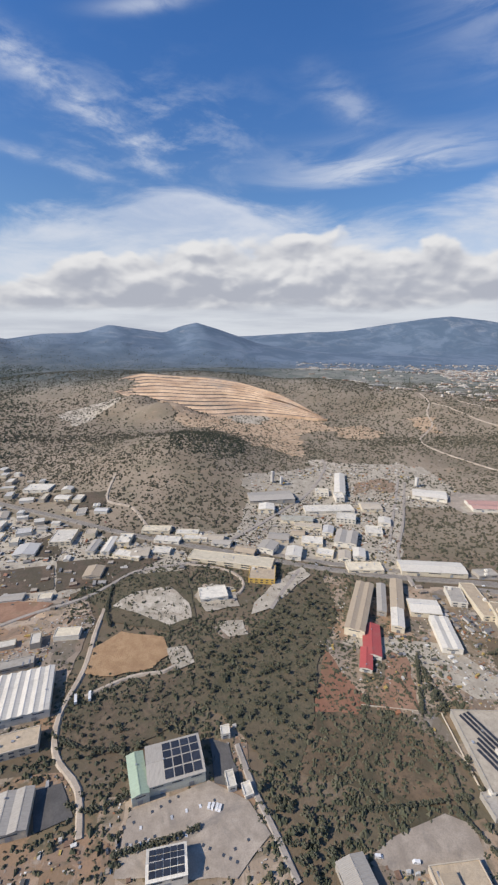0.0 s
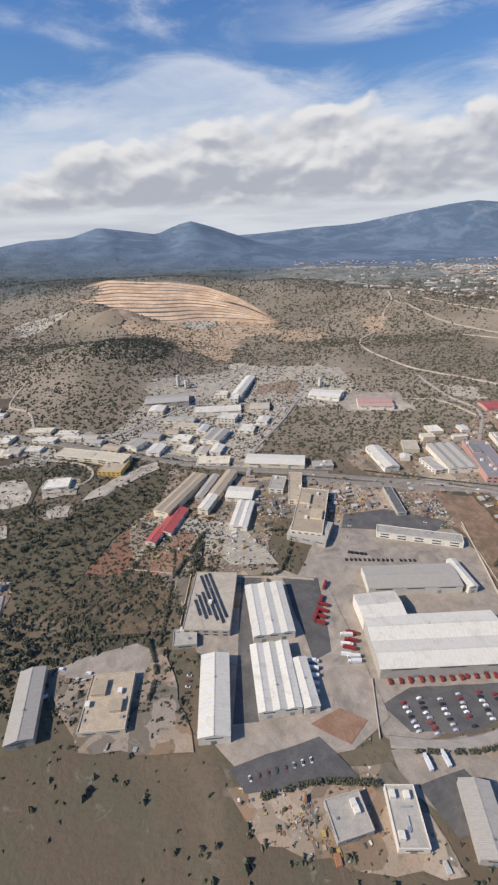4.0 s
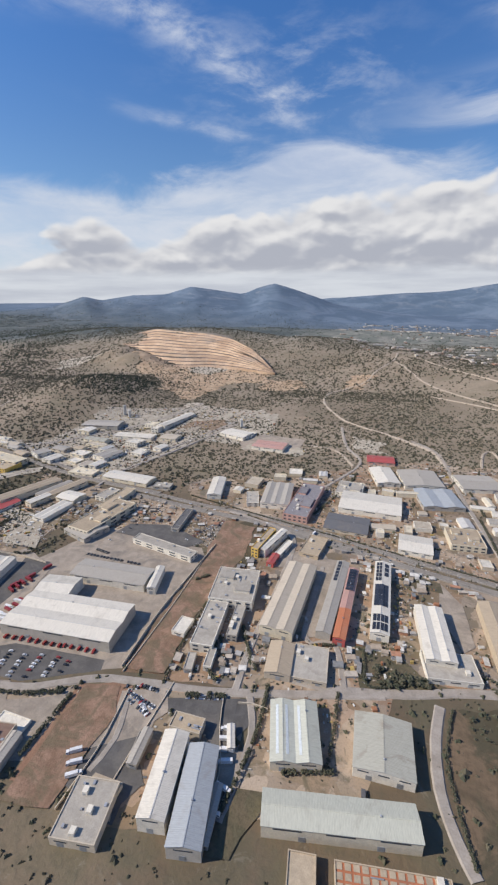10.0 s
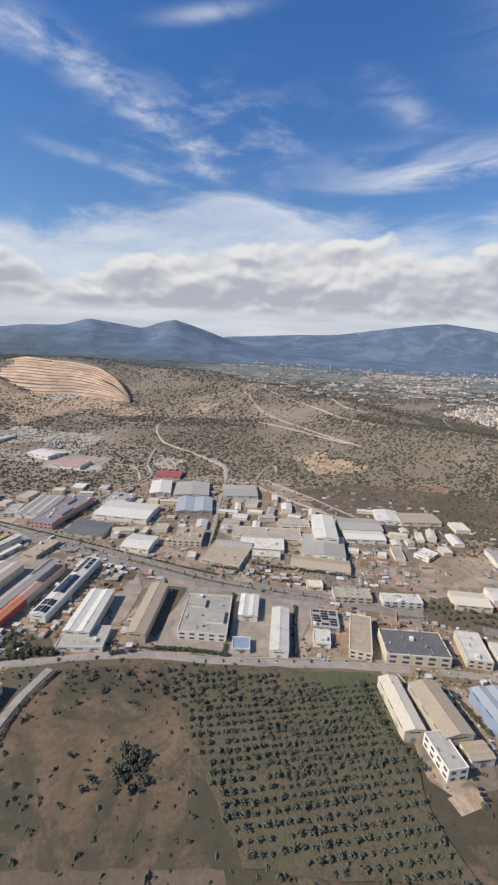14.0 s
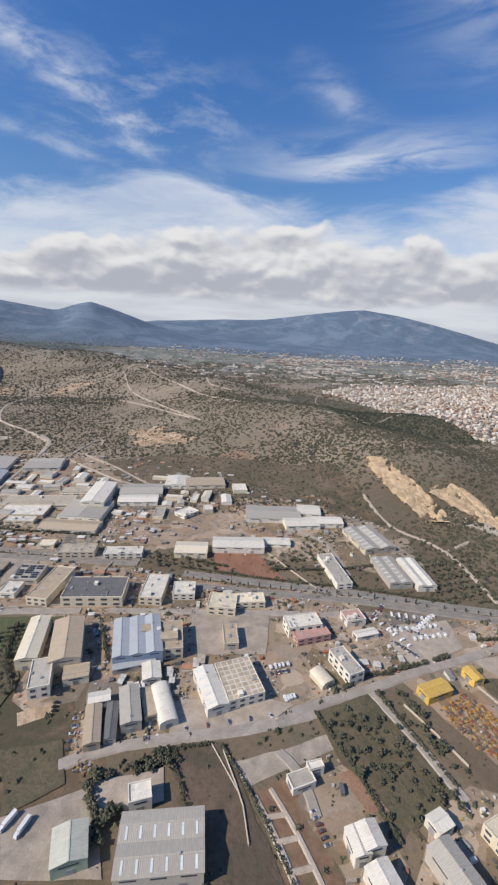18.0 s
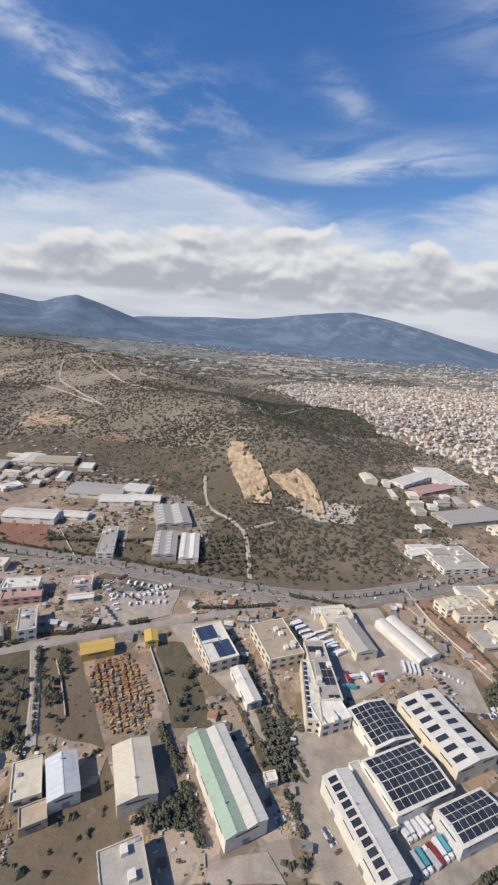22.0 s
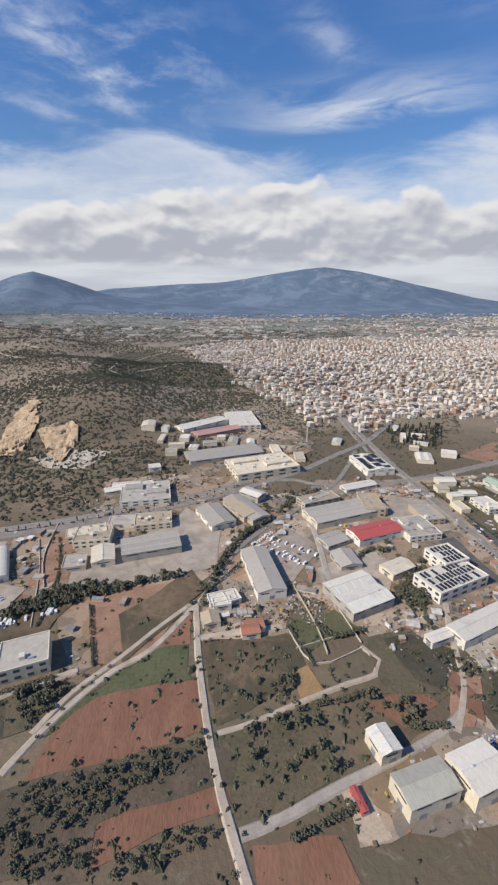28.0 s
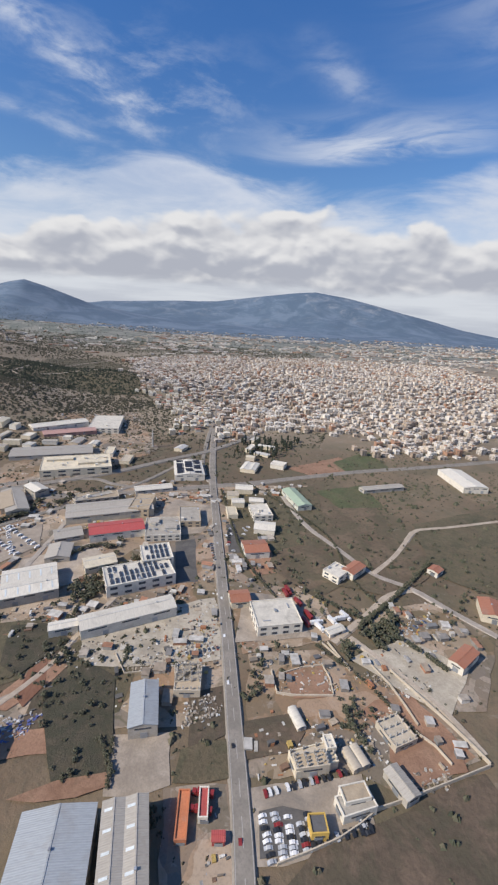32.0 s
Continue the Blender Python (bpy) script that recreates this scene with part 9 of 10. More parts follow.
hall("flat", "white", "white", 874.7, 67.4, 17.9, 13.3, 9.7, 6.0)
hall("flat", "white", "white", 889.1, 132.5, 11.5, 18.6, 5.7, 4.0)
hall("flat", "white", "white", 849.7, 44.2, 14.0, 4.1, 3.3, 3.0)
hall("flat", "white", "white", 988.7, 241.0, 15.4, 9.4, 8.5, 3.0)
hall("flat", "cream", "cream", 964.2, 142.5, 17.8, 22.3, 10.0, 5.0)
hall("g1", "tile", "cream", 1057.4, 65.2, 10.1, 8.5, 5.9, 2.5)
hall("flat", "white", "white", 1043.5, 79.9, 9.8, 8.2, 5.9, 3.0)
hall("flat", "grey", "beige", 1106.8, 179.5, 37.4, 26.2, 5.6, 4.0)
hall("flat", "grey", "white", 990.6, 157.8, 2.8, 34.6, 10.5, 3.0)
hall("flat", "orange", "orange", 1188.3, -14.4, 0.0, 3.1, 12.0, 1.8)
hall("flat", "red", "white", 1193.7, -11.8, 0.0, 2.6, 7.7, 2.2)
hall("g1", "red", "red", 1197.9, -19.6, 0.0, 3.2, 2.2, 2.2)
hall("flat", "beige", "beige", 1185.2, 30.7, 8.9, 9.0, 7.6, 3.0, "frame")
hall("flat", "grey", "white", 1235.3, -12.5, 14.6, 10.3, 5.3, 3.0)
hall("flat", "beige", "cream", 1225.8, -0.0, 14.0, 13.6, 6.5, 3.0, "frame")
hall("g1", "white", "white", 1245.9, 55.9, 25.3, 8.2, 4.0, 2.0)
hall("flat", "white", "cream", -169.1, 362.6, 5.3, 19.6, 25.7, 4.0)
hall("g1", "grey", "white", -135.8, 345.9, -0.8, 7.3, 23.2, 3.0)
hall("g1", "white", "white", -122.5, 348.6, 0.0, 6.8, 28.5, 3.0)
hall("flat", "white", "cream", -111.6, 359.1, -0.5, 11.7, 17.9, 3.0)
hall("g1", "beige", "white", -91.4, 335.0, 1.5, 15.2, 14.5, 3.0)
hall("flat", "white", "white", -74.2, 340.1, -4.0, 15.8, 10.1, 2.5)
hall("g1", "greywhite", "white", -192.1, 339.5, 8.6, 18.0, 20.0, 3.0)
hall("g1", "white", "cream", -205.9, 451.0, -5.6, 16.5, 12.8, 3.0)
hall("flat", "white", "white", -248.2, 483.0, 0.4, 29.9, 20.6, 3.0)
hall("flat", "cream", "cream", -86.5, 378.5, -2.1, 27.0, 11.2, 3.0)
hall("flat", "white", "cream", -56.2, 373.7, -4.0, 21.5, 10.1, 3.0)
hall("g1", "beige", "cream", -31.6, 365.6, -3.8, 21.0, 11.1, 3.0)
hall("g2", "greenwhite", "cream", 361.2, 98.6, 12.2, 19.8, 26.6, 5.0, "strips")
hall("flat", "grey", "beige", 295.8, 51.5, 7.4, 16.2, 19.7, 3.5, "clutter")

# ---- what fills the plan ----
TOWN = [(945, 1068), (1083, 1227), (1415, 1315), (1936, 1296), (1852, 804), (1469, 332), (1346, 285), (1371, 394), (1257, 387), (1185, 327), (1149, 381), (1123, 476), (1080, 542), (1047, 618)]
PINE_HILL = [(853, 543), (808, 852), (866, 1008), (972, 885), (1047, 618), (1077, 549), (1031, 529), (953, 514), (895, 474)]
QUARRY_RIM = [(-409, 1198, 52), (-387, 1303, 70), (-322, 1310, 84), (-201, 1256, 79), (-113, 1230, 77), (-17, 1180, 68), (86, 1060, 50), (167, 930, 18)]
QUARRY_FOOT = [(-286, 1090, 34), (-198, 984, 20), (-128, 917, 16), (-61, 924, 16), (-4, 958, 16), (55, 940, 17), (110, 930, 17), (173, 910, 18)]
build_quarry()
build_cliff([(849, 384), (856, 350), (864, 330), (868, 300), (872, 262)], [(826, 384), (832, 344), (836, 318), (842, 296), (848, 266)], "ochre bare rock cliff cut into the scrubby slope")
build_cliff([(893, 330), (906, 316), (913, 290), (912, 252)], [(868, 314), (878, 296), (888, 280), (898, 258)], "ochre bare rock cliff cut into the scrubby slope")
fill(24, 12, -325, 466, -221, 412, -127, 374, -55, 355, -55, 321, -134, 319, -265, 371)
fill(12, 12, -233, 320, -141, 272, -109, 241, -106, 207, -161, 207)
fill(16, 8, -340, 562, -184, 455, -136, 402, -286, 465)
fill(8, -20, 1132, 295, 1235, 366, 1253, 274, 1236, 223, 1136, 228)
fill(20, 0, 970, 329, 1041, 349, 1126, 247, 1077, 241, 1000, 267)
fill(30, 0, 242, 333, 321, 400, 420, 356, 522, 392, 559, 320, 533, 249, 458, 244, 378, 264)
fill(14, 0, 543, 350, 637, 371, 708, 329, 680, 290, 595, 264)
fill(18, 0, 1198, 206, 1215, 207, 1235, 154, 1212, 131, 1198, 130)
build_town()
chimney(1125, 307, 17)
park("car", "mix", 8, 205.2, 102.7, 208.7, 89.1)
park("car", "mix", 8, 212.0, 104.8, 215.0, 90.3)
park("car", "mix", 8, 220.7, 106.6, 222.6, 91.8)
park("car", "mix", 8, 229.3, 106.8, 230.5, 93.4)
park("car", "mix", 7, 238.4, 107.8, 239.1, 96.3)
park("car", "mix", 5, 244.8, 109.0, 245.1, 100.7)
park("van", "red", 8, 202.0, 112.3, 234.2, 114.6)
park("van", "red", 5, 236.7, 115.4, 253.6, 115.8)
park("truck", "red", 4, 174.0, 144.5, 177.6, 156.1)
park("truck", "white", 3, 185.2, 125.5, 186.8, 136.9)
park("truck", "red", 3, 173.0, 149.8, 179.9, 170.0)
park("truck", "white", 5, 167.1, 107.0, 168.2, 122.2)
park("car", "dark", 16, 195.9, 192.4, 236.6, 191.2)
park("car", "dark", 8, 198.5, 199.4, 208.4, 197.4)
park("car", "mix", 6, 287.8, 104.2, 295.7, 103.8)
park("car", "mix", 7, 291.9, 96.1, 297.2, 91.5)
park("car", "mix", 8, 1209.4, -14.2, 1211.3, -24.3)
park("car", "mix", 9, 1213.1, -13.8, 1214.3, -23.7)
park("car", "mix", 8, 1216.5, -14.5, 1217.1, -22.6)
park("car", "mix", 8, 1219.4, -13.8, 1220.5, -22.0)
park("car", "mix", 7, 1222.1, -13.8, 1222.3, -20.9)
park("car", "mix", 15, 1210.6, -8.6, 1234.9, -2.7)
park("car", "mix", 7, 1223.8, -19.9, 1238.0, -17.3)
park("car", "mix", 5, 1235.2, -12.5, 1236.9, -18.3)
park("car", "mix", 6, 1212.5, 148.3, 1198.3, 136.6)
park("car", "mix", 8, 1201.0, 114.7, 1212.5, 148.3)
park("van", "white", 6, 767.0, 149.6, 777.5, 129.1)
park("van", "white", 6, 782.3, 134.3, 800.9, 137.5)
park("van", "white", 5, 777.6, 153.9, 793.9, 151.1)
park("bus", "white", 6, 869.9, 124.8, 878.8, 107.2)
park("truck", "white", 3, 883.4, 114.8, 888.7, 104.4)
park("truck", "mix", 4, 880.9, 88.1, 902.7, 90.9)
park("car", "mix", 8, 929.8, 97.5, 940.7, 89.5)
park("car", "mix", 6, 930.6, 90.6, 934.6, 81.2)
park("car", "white", 5, 943.0, 72.8, 952.9, 74.3)
park("truck", "white", 5, 889.8, 29.7, 897.9, 33.0)
park("truck", "mix", 6, 891.2, 21.6, 901.1, 25.9)
park("car", "white", 12, 1070.5, 135.8, 1084.6, 110.1)
park("car", "white", 8, 1061.8, 130.2, 1072.8, 141.9)
park("car", "mix", 8, 1200.6, 145.2, 1199.7, 125.9)
park("truck", "red", 3, 1229.2, 83.1, 1236.0, 66.1)
park("truck", "white", 2, 1239.0, 61.4, 1249.6, 63.5)
park("car", "mix", 5, 612.2, 98.6, 613.5, 90.8)
park("truck", "white", 3, 643.6, 100.3, 647.4, 101.6)
park("van", "white", 5, 704.5, 114.2, 712.6, 116.4)
park("car", "mix", 6, 454.1, 206.1, 496.3, 201.5)
park("car", "mix", 9, 592.1, 193.0, 727.0, 162.6)
park("car", "mix", 9, 920.5, 149.6, 1037.8, 192.5)
park("car", "mix", 8, 1203.5, -20.7, 1191.7, 150.7)
park("car", "mix", 7, 185.7, 295.9, 333.6, 265.2)
park("car", "mix", 7, -241.2, 428.6, 59.7, 326.9)
park("car", "mix", 7, -43.2, 118.0, -22.7, 122.2)
park("car", "mix", 6, -40.3, 123.7, -12.8, 134.8)
park("car", "mix", 5, -18.8, 108.3, 1.2, 120.9)
park("car", "mix", 6, 659.0, 81.1, 702.1, 88.4)
park("van", "white", 4, 951.9, 73.8, 969.0, 79.9)
park("truck", "red", 2, 1193.0, -13.0, 1193.5, -8.8)
park("truck", "white", 3, 277.5, 69.1, 282.7, 61.4)
park("car", "mix", 6, 289.8, 98.3, 295.9, 92.4)
park("car", "mix", 5, 281.4, 102.1, 301.0, 104.0)
park("car", "dark", 5, 311.8, 104.7, 323.4, 107.4)
park("truck", "white", 3, 337.1, 55.2, 339.2, 72.1)
park("van", "white", 3, 49.9, 116.9, 76.8, 113.1)
park("truck", "red", 3, 189.3, 137.9, 186.7, 129.3)
park("truck", "white", 2, 188.3, 124.6, 188.1, 122)
park("car", "mix", 6, 110.9, 114.6, 111.3, 100.9)
park("truck", "white", 4, 333.7, 94.6, 336.9, 81.4)
park("car", "mix", 9, 284.4, 99.1, 298.4, 95.5)
park("car", "mix", 7, 286.2, 95.7, 297.7, 91.7)
park("car", "dark", 9, 310.7, 104.4, 326.4, 108.2)
park("car", "mix", 12, 255.8, 229.4, 273.1, 263.4)
park("car", "mix", 9, 200.1, 213.3, 214.6, 265.7)
park("car", "mix", 9, 496.6, 145.9, 569.9, 155.6)
park("car", "mix", 7, 543.3, 196.2, 541, 160.8)
park("car", "mix", 8, 357.9, 254.9, 403.2, 241.5)
park("truck", "white", 2, 345.1, 252.5, 347.5, 262.5)
park("car", "mix", 14, 770.6, 146.7, 791.2, 135.8)
park("van", "white", 9, 771.3, 139.9, 798.6, 144.8)
park("car", "mix", 10, 771.1, 131.4, 778.9, 121.7)
park("car", "mix", 8, 704.2, 110.6, 712.4, 112.3)
park("van", "white", 4, 709, 96.5, 713, 98)
park("car", "dark", 6, 712.8, 52, 715.4, 42.4)
park("truck", "white", 2, 615.2, 50, 620.3, 48.3)
park("car", "white", 7, 622.5, 93.7, 624.9, 74.1)
park("bus", "white", 7, 870.6, 123.6, 879, 105.9)
park("bus", "white", 5, 881.2, 117.8, 886.9, 104.5)
park("truck", "white", 3, 881, 87.4, 902.6, 91.5)
park("truck", "teal", 1, 887.4, 84.5, 887.4, 84.2)
park("bus", "white", 4, 916.5, 97.2, 922.8, 95.8)
park("car", "mix", 10, 927.7, 99.6, 933.1, 75.1)
park("car", "mix", 9, 939.3, 72.6, 950.7, 71.7)
park("car", "dark", 7, 865.4, 30.5, 868.3, 24.8)
park("car", "white", 12, 764.5, 149.9, 775.2, 162.4)
park("car", "mix", 12, 779.4, 151.1, 800.9, 142.3)
park("van", "white", 8, 786.2, 141, 800.8, 153)
park("van", "white", 9, 1061.1, 130.3, 1087.6, 110)
park("van", "white", 8, 1069.1, 138.9, 1095.2, 117.4)
park("car", "white", 9, 1069.1, 106, 1091.5, 123)
park("car", "white", 7, 1045.5, 102.5, 1051.5, 109.4)
park("car", "mix", 8, 1190, 126.5, 1192.9, 109.4)
park("car", "mix", 9, 982.9, 190.3, 1005.3, 198.2)
park("van", "white", 5, 965.8, 78.3, 966.3, 83.8)
park("van", "white", 3, 946.1, 75.9, 951, 75.7)
park("car", "mix", 8, 1271.7, 53.7, 1291.8, 64.8)
park("truck", "red", 2, 1227.5, 80.8, 1233.9, 61.3)
park("truck", "white", 3, 1239.5, 58, 1252.7, 65.5)
park("car", "dark", 8, 1195.8, 45.6, 1183.8, 42.5)
park("car", "mix", 9, 1235.8, -17.2, 1238.5, -13.2)
park("car", "mix", 8, -46.9, 123.6, -24.8, 137.8)
park("car", "mix", 7, -51, 116.1, -31.3, 122.1)
park("truck", "white", 2, -88.2, 182.6, -81.7, 184.9)
park("van", "white", 4, -14.9, 132.6, -10.2, 131.7)
park("car", "mix", 6, -15.8, 118.7, -2.9, 113.7)
park("car", "mix", 9, 140.5, 73.3, 167.1, 80.9)
park("truck", "white", 2, 207.8, 79.7, 214.5, 81.1)
low_wall(1.2, 1253.5, 42.3, 1260.2, 28.8, 1263.9, 12.5)
low_wall(1.4, 1261.8, 9.9, 1266.3, 5.1, 1268.8, -0.8)
low_wall(0.9, 1239.0, 49.6, 1246.6, 37.9)
low_wall(0.9, 936.7, 141.6, 949.3, 110.2, 961.5, 70.7)
low_wall(0.8, 942.6, 63.5, 950.9, 31.8)
low_wall(0.9, 1072.0, 64.1, 1079.9, 45.1, 1100.2, 51.8)
low_wall(0.9, 1096.9, 74.9, 1101.1, 54.7)
low_wall(0.9, 1073.9, 53.2, 1099.4, 61.0)
low_wall(0.8, 681.9, 75.8, 693.1, 56.4, 705.8, 25.7)
low_wall(0.8, 61.2, 184.6, 94.1, 180.6)
low_wall(1.0, 274.9, 109.1, 277.6, 161.0, 278.2, 224.7)
low_wall(1.0, 194.3, 113.9, 191.8, 88.2)
low_wall(0.8, 677.5, 77.2, 687.6, 59.1)
low_wall(0.9, 712.0, 220.3, 739.0, 177.9)
low_wall(0.8, 595.5, 150.6, 598.6, 144.3)
low_wall(1.4, 128.7, 177.3, 152.7, 177.2, 174.4, 175.1)
low_wall(1.2, 101.3, 179.4, 101.4, 137.7)
low_wall(1.2, 334, 107.6, 340.4, 108.8, 347.6, 108.1)
low_wall(1.0, 301.7, 109.9, 298, 58.9)
low_wall(1.1, 506.6, 149.4, 552.9, 154.9, 590.5, 158.9)
low_wall(1.1, 607.4, 204.4, 600.6, 170.4, 602.4, 160.8)
low_wall(1.0, 682.5, 73.7, 689.4, 54, 690.8, 42.7)
low_wall(1.1, 760.4, 93.7, 767.8, 80.3, 774.3, 66.6)
low_wall(1.2, 938.7, 64.9, 943.4, 45.6, 946, 31.7)
low_wall(1.2, 941.7, 159.2, 946.3, 124.3, 956.7, 97.6)
low_wall(1.2, 796, 110.5, 812.1, 72.9)
low_wall(1.2, 1078.7, 91.9, 1084.5, 65.1, 1085.9, 49.7)
low_wall(1.5, 1262.6, 35.4, 1275.4, 12, 1281.1, -0.6)
low_wall(1.5, 1280.8, -1.1, 1254.5, -9.3, 1240.1, -13.2)
low_wall(1.3, 1239.9, -13.9, 1229.1, -19.6, 1212.4, -24.8)
low_wall(1.2, 1241.4, 49.7, 1247, 35.1)
low_wall(1.2, 1216.4, 34.7, 1217.6, 24.7, 1237.7, 23.7)
low_wall(1.0, 1220.6, 33.4, 1236.6, 37.7, 1237.9, 24.4)
low_wall(1.0, 1156.6, 42, 1162.1, 32.6, 1178.1, 35.5)
low_wall(1.6, 279.7, 228.1, 275.8, 185.4, 272.8, 152.2, 272.9, 111.3)
low_wall(1.2, 283.3, 100.7, 284.7, 86.2, 285.7, 71.8, 283.9, 49.7)
low_wall(1.2, 327.1, 107.6, 330, 94.4, 336.1, 76.5, 334.8, 56.5)
plant("tree", 190, 1.9, -30, 228, 5, 237, 23, 278, 62, 311, 65, 260, 42, 212, 35, 177, 21, 145, 4, 158, -10, 175, -29, 189, -31, 209)
plant("tree", 120, 2.5, 941, 77, 957, 94, 998, 109, 1032, 116, 1032, 107, 992, 92, 964, 81, 945, 73)
plant("tree", 30, 2.2, 943, 32, 978, 41, 991, 43, 978, 26, 979, 37, 950, 29, 937, 12)
plant("tree", 45, 1.7, 1002, 13, 1042, 22, 1045, 14, 1012, 4, 982, 2, 979, 7)
plant("tree", 25, 1.7, 1005, 2, 1028, 10, 1029, 6, 1008, -1, 1011, -14, 1045, -3, 1047, -8, 1018, -17, 990, -15, 986, -8)
plant("tree", 30, 1.6, 425, 129, 448, 136, 473, 138, 459, 123, 439, 105, 430, 121)
plant("tree", 40, 1.6, 446, 134, 490, 144, 502, 136, 512, 120, 513, 108, 500, 110, 491, 125, 468, 130)
plant("tree", 20, 1.8, 450, 92, 463, 88, 487, 94, 487, 77, 475, 75, 460, 76)
plant("orchard", 300, 1.25, 533, 137, 590, 143, 573, 85, 540, 77, 525, 110)
plant("tree", 40, 2.0, 723, 88, 746, 97, 765, 61, 764, 51, 749, 53, 738, 43, 733, 57)
plant("tree", 25, 2.0, 747, 103, 763, 106, 769, 69, 779, 58, 767, 61)
plant("tree", 25, 2.0, 1027, 82, 1046, 125, 1064, 171, 1073, 163, 1046, 112, 1033, 75)
plant("tree", 16, 2.2, 1069, 183, 1104, 199, 1101, 173, 1074, 152)
plant("cypress", 22, 2.4, 1212, 355, 1261, 375, 1258, 285, 1210, 279)
plant("tree", 14, 2.2, 1118, 92, 1132, 108, 1145, 84, 1129, 67)
plant("tree", 12, 2.0, 1124, 126, 1143, 133, 1157, 104, 1145, 99)
plant("tree", 30, 1.8, 1127, 50, 1171, 51, 1181, 18, 1159, 36, 1150, 1, 1137, 15)
plant("tree", 24, 1.8, 1223, 107, 1231, 79, 1257, 53, 1262, 72, 1243, 84, 1233, 139)
plant("tree", 40, 1.6, 1269, 141, 1313, 144, 1359, 120, 1335, 82, 1308, 101, 1285, 105, 1277, 122)
plant("tree", 25, 2.2, 1067, 45, 1077, 28, 1085, 3, 1071, -2, 1051, -3, 1049, 14)
plant("tree", 16, 2.2, 1084, 32, 1096, 38, 1115, 24, 1119, 19, 1104, 16, 1091, 23)
plant("tree", 14, 1.8, 387, 147, 404, 159, 398, 131, 386, 130)
plant("tree", 10, 1.8, 408, 230, 417, 228, 408, 182, 403, 185)
plant("tree", 20, 1.8, 48, 177, 103, 171, 89, 141, 49, 136, 33, 159)
plant("tree", 26, 2.0, 104, 213, 105, 181, 106, 146, 106, 137, 99, 141, 96, 168)
plant("tree", 30, 2.2, 1, 145, 23, 140, 36, 120, 41, 108, 21, 108)
plant("tree", 30, 1.8, -78, 167, -31, 181, -26, 165, -53, 153, -82, 150)
plant("tree", 20, 1.8, -94, 310, -50, 321, 2, 316, -41, 289, -88, 272)
plant("tree", 12, 2.6, 637, 64, 644, 66, 653, 51, 642, 48)
plant("tree", 16, 2.0, 649, 68, 662, 75, 668, 68, 655, 64)
plant("orchard", 40, 1.7, 845, 70, 864, 66, 862, 45, 848, 40)
plant("orchard", 40, 1.6, 820, 204, 862, 215, 849, 166, 816, 164)
plant("orchard", 30, 1.7, 619, 217, 669, 220, 677, 198, 620, 201)
plant("tree", 20, 1.8, 716, 223, 747, 231, 746, 192, 717, 200)
plant("tree", 16, 2.0, 493, 168, 533, 175, 538, 164, 491, 153)
plant("cyprow", 46, 1.1, 659, 186, 713, 177, 766, 170, 814, 159, 866, 149, 899, 148, 957, 160)
plant("cyprow", 26, 1.1, 911, 149, 941, 158, 973, 168, 1007, 182, 1046, 201, 1077, 222)
plant("cyprow", 24, 1.1, 382, 250, 452, 231, 492, 220, 537, 214, 585, 209, 626, 207)
plant("tree", 12, 1.0, 205, 83, 228, 80, 230, 83, 209, 86)
plant("tree", 8, 0.9, 239, 82, 261, 95, 261, 96, 240, 86)
plant("tree", 160, 1.8, -30, 228, 5, 237, 23, 278, 62, 311, 65, 260, 42, 212, 35, 177, 21, 145, 4, 158, -10, 175, -28, 185)
plant("tree", 60, 1.7, -82, 150, -87, 176, -57, 191, -31, 204, -25, 178, -53, 156)
plant("tree", 40, 1.6, -113, 272, -97, 302, -49, 312, -33, 249, -49, 237, -96, 247)
plant("tree", 50, 1.7, 982, -1, 1006, 7, 1015, 11, 1025, 9, 1010, -2, 983, -11)
plant("tree", 24, 1.6, 1012, -13, 1027, -10, 1043, -4, 1045, -9, 1025, -16)
plant("tree", 16, 1.7, 1049, 36, 1072, 45, 1072, 35, 1052, 27)
plant("tree", 20, 1.8, 972, 35, 985, 40, 986, 27, 979, 23)
plant("cypress", 60, 3.0, 1209, 340, 1279, 352, 1255, 290, 1203, 279)
plant("tree", 40, 1.3, 1138, 346, 1203, 362, 1196, 313, 1140, 276)
plant("tree", 26, 1.1, 1138, 47, 1166, 54, 1164, 17, 1145, 14)
plant("tree", 20, 1.1, 1228, 82, 1297, 91, 1278, 60, 1245, 54)
plant("orchard", 70, 1.2, 1197, 196, 1266, 216, 1261, 142, 1211, 119)
plant("tree", 60, 1.7, 456.1, 125.5, 490.2, 134.1, 539.7, 143.7, 530.7, 118.8, 491.3, 115.7, 466.3, 114.8)
plant("tree", 26, 2.2, 470.2, 94.6, 486, 94.6, 485.6, 78.2, 475.7, 76.8)
plant("tree", 18, 2.4, 393.6, 145.1, 418.4, 141, 416.4, 135, 393.6, 133.1)
plant("tree", 40, 1.9, 720.5, 85.6, 742.6, 96.6, 759.7, 54.9, 746.4, 47.4, 735.1, 64.8)
plant("tree", 24, 1.9, 716.4, 199.1, 750.1, 196.6, 750, 234.3, 723.8, 229.3)
plant("orchard", 50, 1.5, 817.2, 219.3, 846, 195.2, 843, 176.6, 810.8, 170.4)
plant("orchard", 60, 1.5, 837.1, 78, 850.1, 74.5, 862.6, 44.7, 848.6, 47.2)
plant("tree", 16, 2.0, 807.1, 90, 819.1, 93.9, 827.4, 68.4, 815.7, 65.5)
plant("tree", 26, 2.3, 804.3, 35.8, 819.7, 39.3, 826.6, 30, 809, 29.7)
plant("tree", 16, 2.2, 1136.8, 102.5, 1147.7, 106.8, 1138.9, 80.4, 1128, 77.1)
